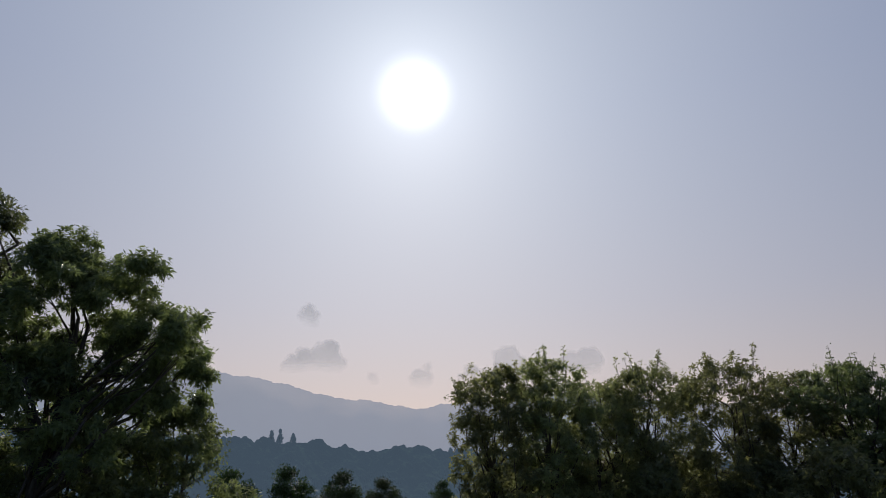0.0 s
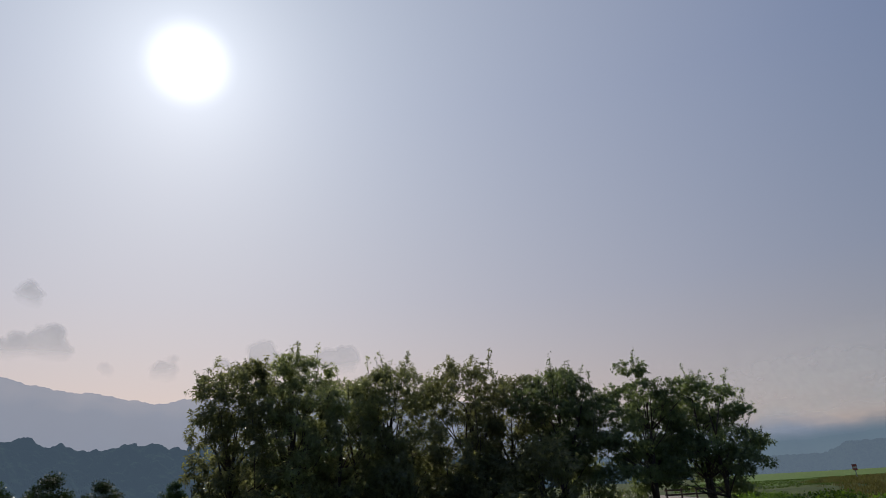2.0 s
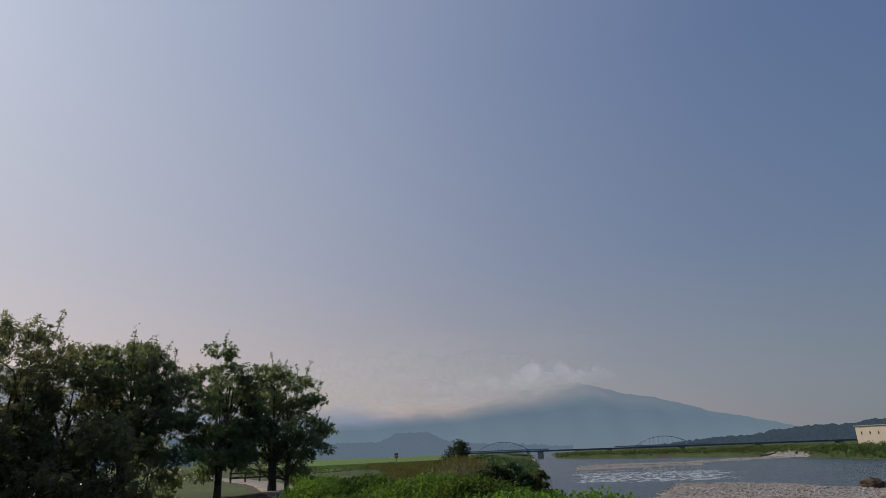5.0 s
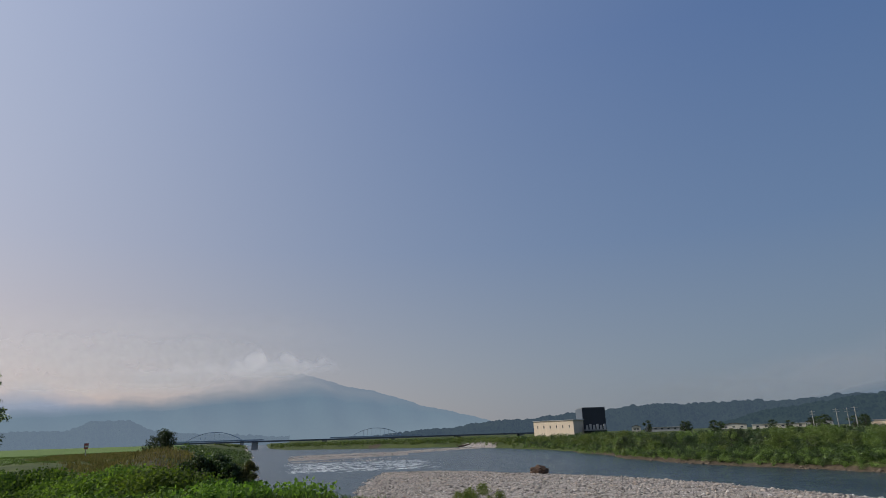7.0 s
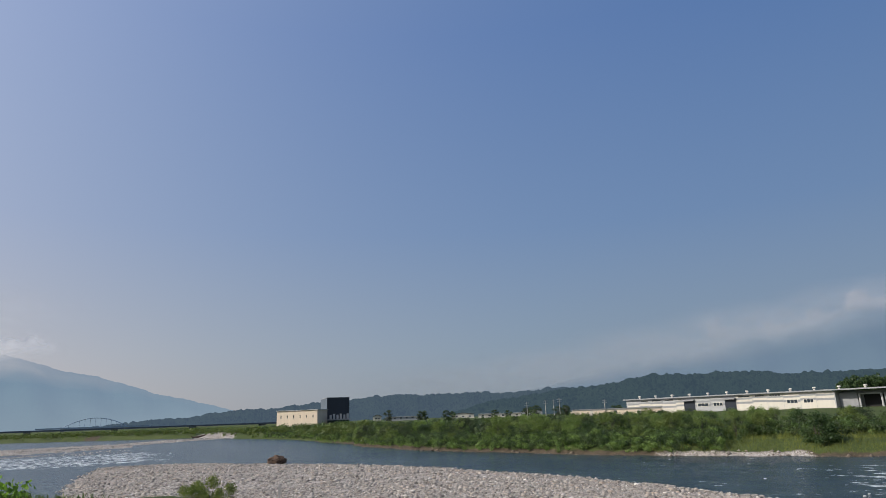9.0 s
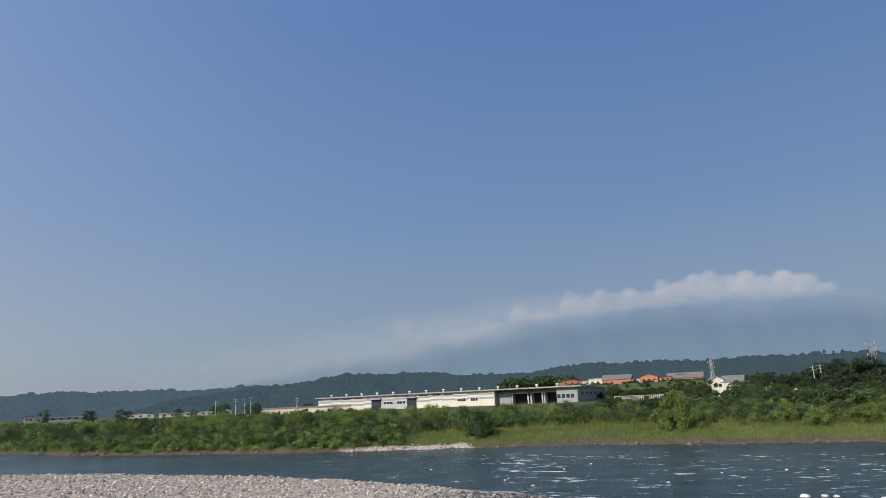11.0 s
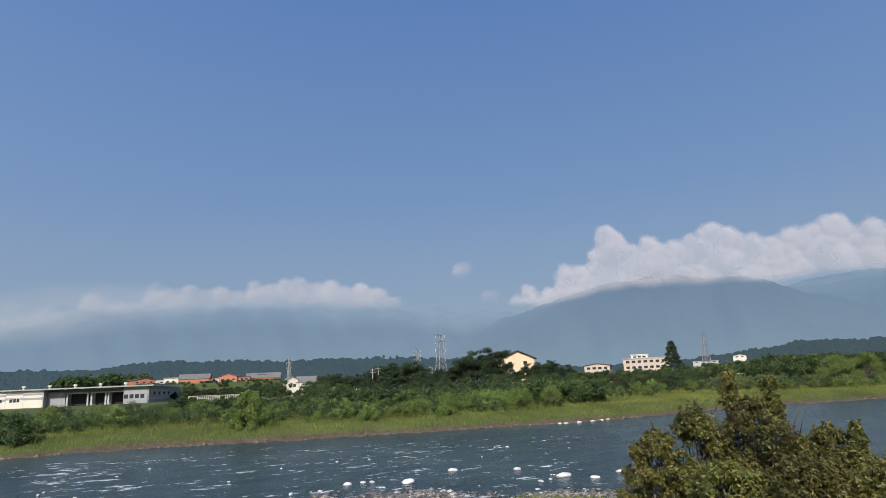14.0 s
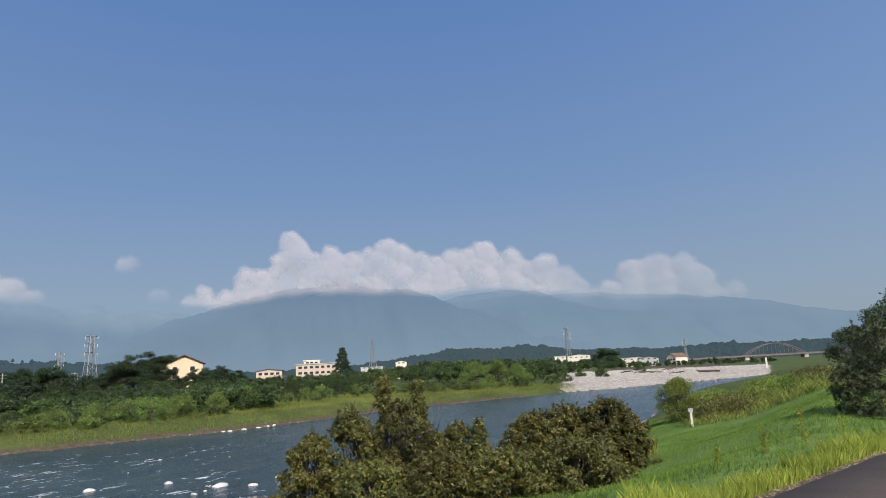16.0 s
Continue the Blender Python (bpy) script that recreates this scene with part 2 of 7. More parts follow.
def boulder_build(n):
    p = n.add("ShaderNodeTexCoord").outputs["Object"]
    f = n.noise(p, 3.0, 6.0, 0.6)
    own = n.add("ShaderNodeObjectInfo").outputs["Random"]
    c = n.mix(n.remap(own, 0, 1, 0.0, 0.6), n.ramp(f, [(0.3, (0.42, 0.40, 0.38)), (0.7, (0.72, 0.70, 0.68))]), n.ramp(f, [(0.3, (0.2, 0.19, 0.18)), (0.7, (0.5, 0.48, 0.46))]))
    return principled(n, c, 0.8, bump(n, f, 0.5, 0.05), spec=0.3)


def cloud_build(n, back, white, tint=(1.0, 1.0, 1.03), ragged=0.5):
    """Cloud: white where dense, thinning to nothing at its ragged rim."""
    p = where(n)
    dens = n.add("ShaderNodeAttribute", {"attribute_name": "dens"}).outputs["Fac"]
    thin = n.add("ShaderNodeAttribute", {"attribute_name": "thin"}).outputs["Fac"]
    fray = n.math("MULTIPLY", n.math("SUBTRACT", n.noise(p, 0.007, 7.0, 0.6), 0.5), ragged)
    a = n.remap(n.math("ADD", dens, n.math("MULTIPLY", fray, dens)), 0.04, 0.92)
    a = n.math("MULTIPLY", a, thin, True)
    d = n.add("ShaderNodeBsdfDiffuse", Color=rgb(*[white * k for k in tint]), Normal=bump(n, n.noise(p, 0.003, 4.0, 0.45), 0.2, 40.0))
    s = n.add("ShaderNodeBsdfTranslucent", Color=rgb(0.85, 0.85, 0.88))
    body = n.add("ShaderNodeMixShader", i0=back, i1=d.outputs[0], i2=s.outputs[0]).outputs[0]
    t = n.add("ShaderNodeBsdfTransparent")
    return n.add("ShaderNodeMixShader", i0=a, i1=t.outputs[0], i2=body).outputs[0]




def wet_build(n):
    own = n.add("ShaderNodeNewGeometry").outputs["Random Per Island"]
    c = n.ramp(own, [(0.0, (0.035, 0.034, 0.034)), (0.6, (0.085, 0.082, 0.078)), (0.9, (0.16, 0.15, 0.14)), (1.0, (0.42, 0.40, 0.38))])
    return principled(n, c, 0.4, bump(n, n.noise(where(n), 6.0, 4.0), 0.4, 0.03), spec=0.5)


M_BANK_STONE = plain("bank_stone", (0.13, 0.10, 0.072), 0.85, 0.3, 2.0)
M_BLEACHED = material("bleached_stone", bleached_build)
M_WET = material("wet_stone", wet_build)
M_GROUND, M_WATER, M_PATH = material("river_plain", ground_build), material("river_water", water_build), material("path_surface", path_build)
M_STONE, M_BOULDER, M_BARK = material("river_stone", stone_build), material("pale_boulder", boulder_build), material("bark", bark_build)
M_CLOUD_LIT = material("sunlit_cloud", lambda n: cloud_build(n, 0.1, 0.52, (1.0, 0.905, 0.91), 0.8))
M_CLOUD_VEIL = material("veil_cloud", lambda n: cloud_build(n, 0.55, 0.85, (1.0, 0.93, 0.90), 0.15))
M_CLOUD_HEAP = material("heaped_veil_cloud", lambda n: cloud_build(n, 0.85, 0.9, (1.0, 0.90, 0.85), 0.3))
M_CLOUD_GREY = material("backlit_cloud", lambda n: cloud_build(n, 0.26, 0.8, (0.96, 1.0, 1.1)))
WOOD = [(0.3, (0.008, 0.016, 0.010)), (0.7, (0.022, 0.036, 0.020))]
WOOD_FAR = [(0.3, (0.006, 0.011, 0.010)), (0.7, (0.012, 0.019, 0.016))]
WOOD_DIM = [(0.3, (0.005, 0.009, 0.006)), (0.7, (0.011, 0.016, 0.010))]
# mountain ranges: haze colours for foot and top glow from the surface
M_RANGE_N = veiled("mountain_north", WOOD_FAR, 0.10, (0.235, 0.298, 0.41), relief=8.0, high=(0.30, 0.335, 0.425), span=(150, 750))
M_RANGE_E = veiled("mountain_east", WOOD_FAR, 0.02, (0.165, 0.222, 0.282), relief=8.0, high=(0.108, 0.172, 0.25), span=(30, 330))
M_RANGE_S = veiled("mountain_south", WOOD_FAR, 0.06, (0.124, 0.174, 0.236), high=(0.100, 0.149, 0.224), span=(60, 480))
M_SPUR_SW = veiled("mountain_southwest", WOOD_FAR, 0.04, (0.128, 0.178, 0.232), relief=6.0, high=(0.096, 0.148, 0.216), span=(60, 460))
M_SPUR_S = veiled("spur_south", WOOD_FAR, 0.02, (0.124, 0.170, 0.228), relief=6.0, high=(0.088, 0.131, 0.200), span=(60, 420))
# wooded hills: one even haze colour each, given off as glow
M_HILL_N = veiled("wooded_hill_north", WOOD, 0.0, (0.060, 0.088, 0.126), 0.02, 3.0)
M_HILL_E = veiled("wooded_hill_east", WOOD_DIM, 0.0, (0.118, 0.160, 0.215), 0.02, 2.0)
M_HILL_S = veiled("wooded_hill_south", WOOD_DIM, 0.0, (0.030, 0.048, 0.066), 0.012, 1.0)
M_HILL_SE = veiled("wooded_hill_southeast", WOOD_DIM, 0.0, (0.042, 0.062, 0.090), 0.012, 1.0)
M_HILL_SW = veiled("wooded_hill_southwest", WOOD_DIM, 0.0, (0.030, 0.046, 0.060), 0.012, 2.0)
M_LEAF_OAK = leafy("oak_leaf", (0.118, 0.142, 0.076), (0.255, 0.285, 0.145), 0.36, 0.55, glow_tint=(1.05, 1.1, 0.72))
M_LEAF_POPLAR = leafy("row_leaf", (0.155, 0.170, 0.095), (0.32, 0.335, 0.18), 0.32, 0.62, glow_tint=(1.08, 1.08, 0.75))
M_LEAF_CHERRY = leafy("cherry_leaf", (0.105, 0.135, 0.072), (0.225, 0.255, 0.128), 0.42, 0.52, glow_tint=(1.08, 1.1, 0.7))
M_LEAF_CYPRESS = leafy("cypress_leaf", (0.026, 0.036, 0.016), (0.062, 0.074, 0.030), 0.6, 0.15)
M_LEAF_WILLOW = leafy("willow_leaf", (0.020, 0.037, 0.011), (0.098, 0.138, 0.039), 0.5, 0.3)
M_LEAF_PALE = leafy("pale_willow_leaf", (0.072, 0.108, 0.024), (0.18, 0.238, 0.062), 0.5, 0.3)
M_LEAF_DARK = leafy("dark_leaf", (0.019, 0.036, 0.011), (0.058, 0.090, 0.026), 0.5, 0.2)
M_LEAF_PINE = leafy("pine_needle", (0.010, 0.022, 0.009), (0.03, 0.05, 0.016), 0.6, 0.1)
M_LEAF_OLIVE = leafy("olive_leaf", (0.036, 0.042, 0.012), (0.135, 0.134, 0.034), 0.5, 0.2, 0.4)
M_LEAF_THICKET = leafy("thicket_leaf", (0.075, 0.112, 0.020), (0.185, 0.235, 0.048), 0.6, 0.3, 0.25)
M_BANK = leafy("bank_leaf", (0.045, 0.072, 0.016), (0.115, 0.155, 0.036), 0.6, 0.3)
M_LEAF_KUDZU = leafy("kudzu_leaf", (0.036, 0.072, 0.014), (0.17, 0.25, 0.048), 0.85, 0.42, patch_scale=0.8)
M_GRASS = leafy("grass_blade", (0.15, 0.178, 0.025), (0.37, 0.405, 0.075), 0.6, 0.35)
M_GRASS_DRY = leafy("tall_grass", (0.08, 0.10, 0.022), (0.22, 0.23, 0.06), 0.7, 0.3, 0.4)
M_MOUND = leafy("mound_grass", (0.10, 0.095, 0.03), (0.24, 0.20, 0.085), 0.7, 0.3, 0.3)
M_REED = leafy("reed_blade", (0.105, 0.130, 0.028), (0.26, 0.305, 0.075), 0.7, 0.3, 0.08, patch_scale=0.16)
M_STRAW = leafy("straw", (0.22, 0.15, 0.09), (0.48, 0.37, 0.25), 0.8, 0.1)
M_LAWN = leafy("lawn_blade", (0.085, 0.158, 0.026), (0.172, 0.275, 0.050), 0.85, 0.35)

# ---- builders ----


def fastmesh(name, verts, faces, mat, smooth=False, attrs=()):
    """A mesh from arrays: verts (n, 3), faces (m, k); attrs: name -> value per vertex."""
    verts, faces = np.asarray(verts, np.float32), np.asarray(faces, np.int32)
    me = bpy.data.meshes.new(name)
    me.vertices.add(len(verts))
    me.vertices.foreach_set("co", verts.ravel())
    me.loops.add(faces.size)
    me.loops.foreach_set("vertex_index", faces.ravel())
    me.polygons.add(len(faces))
    me.polygons.foreach_set("loop_start", np.arange(0, faces.size, faces.shape[1], dtype=np.int32))
    me.update(calc_edges=True)
    me.polygons.foreach_set("use_smooth", np.full(len(faces), smooth))
    for k, v in dict(attrs).items():
        me.attributes.new(k, "FLOAT", "POINT").data.foreach_set("value", np.asarray(v, np.float32))
    me.materials.append(mat)
    me.validate()
    return me


def part(name, me, parent, label=""):
    ob = new(name, me)
    ob.parent = parent
    if label:
        tagged(ob, label)
    return ob


def polymesh(name, verts, faces, mat, smooth=False):
    me = bpy.data.meshes.new(name)
    me.from_pydata([tuple(v) for v in verts], [], faces)
    me.materials.append(mat)
    if smooth:
        me.polygons.foreach_set("use_smooth", [True] * len(me.polygons))
    return me


class Solid:
    """Boxes, bars and tubes gathered into one mesh."""

    def __init__(self):
        self.v, self.f = [], []

    def prism(self, ring_a, ring_b, cap=True):
        k, n = len(self.v), len(ring_a)
        self.v += [tuple(p) for p in ring_a] + [tuple(p) for p in ring_b]
        self.f += [(k + i, k + (i + 1) % n, k + n + (i + 1) % n, k + n + i) for i in range(n)]
        if cap:
            self.f += [tuple(range(k + n - 1, k - 1, -1)), tuple(range(k + n, k + 2 * n))]
        return self

    def box(self, x0, x1, y0, y1, z0, z1):
        r = lambda z: [(x0, y0, z), (x1, y0, z), (x1, y1, z), (x0, y1, z)]
        return self.prism(r(z0), r(z1))

    def bar(self, a, b, r0, r1=None, n=5):
        a, b = Vector(a), Vector(b)
        d = (b - a).normalized()
        u = d.cross((0, 0, 1) if abs(d.z) < 0.9 else (1, 0, 0)).normalized()
        v = d.cross(u)
        r1 = r0 if r1 is None else r1
        ring = lambda c, r: [c + r * (math.cos(t) * u + math.sin(t) * v) for t in (2 * math.pi * i / n for i in range(n))]
        return self.prism(ring(a, r0), ring(b, r1))

    def tube(self, points, radii, n=6):
        for a, b, r, s in zip(points, points[1:], radii, radii[1:]):
            self.bar(a, b, r, s, n)
        return self

    def mesh(self, name, mat, smooth=False):
        return polymesh(name, self.v, self.f, mat, smooth)


def unit_rows(v):
    return v / np.linalg.norm(v, axis=1)[:, None]


def leaves(rng, centres, radii, count, size, aspect=0.45, droop=0.0, spread=0.5, flat=0.8, three=False, aim=0.0):
    """Leaf blades scattered in soft clumps: four corners each, or three for far plants; aim turns them to face out of their clump."""
    centres, radii = np.asarray(centres, float), np.asarray(radii, float)
    k = rng.choice(len(centres), count, p=radii**2 / (radii**2).sum())
    way_out = unit_rows(rng.normal(size=(count, 3)))
    off = way_out * (rng.random((count, 1)) ** spread)
    pos = centres[k] + off * radii[k, None] * (1, 1, flat)
    face = unit_rows(aim * (way_out + (0, 0, 0.35)) + (1 - aim) * rng.normal(size=(count, 3)))
    u = unit_rows(np.cross(face, rng.normal(size=(count, 3)) + (0, 0, -droop)))
    v = np.cross(face, u)
    ln = (size * rng.uniform(0.6, 1.35, count))[:, None]
    u, v = u * ln / 2, v * ln * aspect / 2
    if three:
        return np.stack([pos - u - v, pos - u + v, pos + u], 1).reshape(-1, 3), np.arange(3 * count).reshape(-1, 3)
    verts = np.stack([pos - u, pos + v - 0.1 * u, pos + u, pos - v - 0.1 * u], 1).reshape(-1, 3)
    return verts, np.arange(4 * count).reshape(-1, 4)


def rosettes(rng, centres, radii, count, size, aspect=0.35, droop=0.35, flat=0.8, per=9):
    """Leaves set in whorls at the tips of twigs, spreading and hanging from each tip."""
    centres, radii = np.asarray(centres, float), np.asarray(radii, float)
    n = count // per
    k = rng.choice(len(centres), n, p=radii**2 / (radii**2).sum())
    way_out = unit_rows(rng.normal(size=(n, 3)))
    tip = centres[k] + way_out * (rng.random((n, 1)) ** 0.4) * radii[k, None] * (1, 1, flat)
    axis = np.repeat(unit_rows(way_out + (0, 0, 0.3) + 0.4 * rng.normal(size=(n, 3))), per, 0)
    tip = np.repeat(tip, per, 0)
    round_about = unit_rows(np.cross(axis, rng.normal(size=axis.shape)))
    way = unit_rows(axis * rng.uniform(0.1, 0.9, (n * per, 1)) + round_about - (0, 0, droop))
    ln = (size * rng.uniform(0.6, 1.3, n * per))[:, None]
    foot = tip - axis * size * rng.uniform(0, 1.2, (n * per, 1))
    v = unit_rows(np.cross(way, axis + 0.3 * rng.normal(size=axis.shape))) * ln * aspect / 2
    verts = np.stack([foot, foot + 0.45 * ln * way + v, foot + ln * way - (0, 0, 0.12) * ln, foot + 0.45 * ln * way - v], 1).reshape(-1, 3)
    return verts, np.arange(4 * n * per).reshape(-1, 4)


def crown_points(rng, n, h, radius, bottom, shape):
    """Clump centres inside a crown: shape(s) is the crown's width at s of its height."""
    out = []
    while len(out) < n:
        s = rng.random()
        r = shape(s) * radius
        a, q = rng.uniform(0, 2 * math.pi), rng.uniform(0.12, 1.0) ** 0.6
        out.append((math.cos(a) * r * q, math.sin(a) * r * q, bottom + s * (h - bottom)))
    return np.array(out)


ROUND = lambda s: math.sqrt(max(0.05, 1 - (2 * s - 0.85) ** 2 * 0.85))
TALL = lambda s: 0.62 + 0.38 * math.sin(math.pi * (0.1 + 0.75 * s)) if s < 0.93 else 0.5
CONE = lambda s: 1.02 - 0.95 * s
SPREAD = lambda s: max(0.12, 1.0 - 1.28 * abs(s - 0.3) ** 1.25)
BUSHY = lambda s: math.sqrt(max(0.03, 1 - s * s))


def tree(name, label, category, h, radius, bottom, clumps, count, size, mat, seed, shape=ROUND, clump=0.24, trunk=0.16, stems=1, aspect=0.45, limbs=26, group="", sprigs=0, flat=0.8, three=False, lobes=(), whorls=False, aim=0.0):
    """A tree or shrub: stems with limbs that reach into the clumps, and a crown of single leaves. It stands at the origin."""
    rng = np.random.default_rng(seed)
    root = tagged(new(name), label, category, group)
    if lobes:
        # the crown hangs in separate lobes of (across, height, radius)
        lob = np.array(lobes, float)
        pick = rng.choice(len(lob), clumps, p=lob[:, 2] ** 2 / (lob[:, 2] ** 2).sum())
        ball = unit_rows(rng.normal(size=(clumps, 3))) * rng.random((clumps, 1)) ** 0.45 * 1.05 * lob[pick, 2:3] * (1, 1, flat)
        deep = rng.normal(size=len(lob)) * 0.35 * radius
        pts = np.stack([lob[pick, 0], deep[pick], lob[pick, 1]], -1) + ball
    else:
        pts = crown_points(rng, clumps, h, radius, bottom, shape)
    rad = radius * clump * rng.uniform(0.6, 1.3, clumps)
    wood = Solid()
    for s in range(stems):
        lean = Vector((rng.normal() * 0.12 * h, rng.normal() * 0.12 * h, 0)) * (1.0 if stems > 1 else 0.35)
        foot = Vector((rng.normal(), rng.normal(), 0)) * (0.12 * radius if stems > 1 else 0)
        line = [foot + Vector((0, 0, -0.3))] + [foot + lean * t**1.5 + Vector((rng.normal(), rng.normal(), 0)) * 0.02 * h * t + Vector((0, 0, 0.8 * h * t)) for t in (0.12, 0.3, 0.5, 0.7, 1.0)]
        radii = [trunk * 1.25, trunk, trunk * 0.8, trunk * 0.6, trunk * 0.38, trunk * 0.08]
        wood.tube(line, radii, 7)
        for j in range(limbs // stems):
            goal = Vector(pts[rng.integers(clumps)])
            t = min(0.92, max(0.1, (goal.z / h) * rng.uniform(0.35, 0.8)))
            i = min(4, int(t * 5))
            start = line[1 + min(i, 4)].lerp(line[min(5, 2 + i)], t * 5 - i) if i < 4 else line[5]
            start = min(line[1:], key=lambda p: abs(p.z - t * 0.88 * h)).copy()
            goal = start.lerp(goal, 0.86)
            mid = start.lerp(goal, 0.5) + Vector((rng.normal(), rng.normal(), rng.normal() + 0.6)) * 0.05 * h
            wood.tube([start, mid, goal], [trunk * 0.38, trunk * 0.22, trunk * 0.06], 4)
            for _ in range(2):
                twig = goal + Vector(rng.normal(size=3)) * radius * clump * 0.45
                wood.bar(mid.lerp(goal, 0.6), twig, trunk * 0.12, trunk * 0.03, 3)
    part("trunk", wood.mesh("trunk", M_BARK, True), root)
    v, f = rosettes(rng, pts, rad, count, size, aspect, flat=flat) if whorls else leaves(rng, pts, rad, count, size, aspect, flat=flat, three=three, aim=aim)
    if sprigs:
        # young shoots that stand up out of the crown's skin
        q = pts[rng.integers(clumps, size=sprigs)]
        out = q - (0, 0, bottom + 0.3 * (h - bottom))
        out = out / np.linalg.norm(out, axis=1)[:, None]
        q = q + out * radius * clump * 0.8
        way_up = out * (0.5, 0.5, 0.5) + (0, 0, 0.75) + 0.2 * rng.normal(size=q.shape)
        ln = rng.uniform(0.3, 1.0, (sprigs, 1)) * 0.085 * h
        each = 22
        t = rng.random((sprigs, each, 1))
        line = (q[:, None] + way_up[:, None] * ln[:, None] * t).reshape(-1, 3)
        v2, f2 = leaves(rng, line, np.full(len(line), 0.02 * h), len(line), size * 0.95, aspect)
        v, f = np.concatenate([v, v2]), np.concatenate([f, f2 + len(v)])
        twigs = Solid()
        for a, b, c in zip(q, way_up, ln):
            twigs.bar(a - b * 0.5 * c, a + b * 0.9 * c, 0.016, 0.006, 3)
        tagged(part("young_growth", twigs.mesh("young_growth", M_BARK), root), kind="stuff")
    part("crown", fastmesh("crown", v, f, mat), root)
    return root


def place_copies(proto, spots, rng, low=0.8, high=1.25):
    """Copies of a plant, each turned and sized its own way; the first spot takes the plant itself."""
    for i, (x, y, z, *most) in enumerate(spots):
        s = rng.uniform(low, high) if not most else min(rng.uniform(low, high), most[0] * rng.uniform(0.8, 1.0))
        m = pose(x, y, z, 0, 0, rng.uniform(0, 360)) @ Matrix.Diagonal((s, s * rng.uniform(0.9, 1.1), s * rng.uniform(0.85, 1.1), 1))
        if i:
            copy_thing(proto, m)
        else:
            first = m
    if spots:
        proto.matrix_basis = first


# ---- the plain and the river ----
# shorelines as y over x: the far bank, the near bank, the outer rim of the near gravel bar
FAR_X, FAR_Y = (-900, -300, -92, -56, -19, 0, 22, 46, 63, 77, 113, 200, 288, 319, 352, 420, 1500), (-420, -225, -138, -124, -105, -84, -71, -61, -46, -35.5, -18, -3, 35, 85, 142, 183, 670)
NEAR_X, NEAR_Y = (-900, -300, -150, -69, -36, -15, 0, 16, 22, 27, 34, 52, 92, 200, 400, 1500), (-350, -190, -132, -96, -58, -35, -27, -22, -6, 4, 13, 23, 42, 93, 189, 720)
BAR_X, BAR_Y = (0, 12, 21, 34, 48, 60, 71, 82, 93, 98), (-27, -29, -29, -27.5, -25, -20, -14, -5, 8, 21)
PATH_X, PATH_Y = (-400, -60, -9, 0, 8, 20, 33, 45, 60), (-190, -29.2, -6.5, -2.4, 4.6, 19.5, 36, 55, 85)


def smooth(a, b, x):
    t = np.clip((x - a) / (b - a), 0, 1)
    return t * t * (3 - 2 * t)


def wavy(x, y, s, seed=0.0):
    return (np.sin(x * s + 1.3 * np.sin(y * s * 0.7 + seed)) + np.sin(y * s * 1.3 + 1.7 * np.sin(x * s * 0.6 + 2 + seed)) + 0.5 * np.sin((x + y) * s * 2.7 + seed)) / 2.5


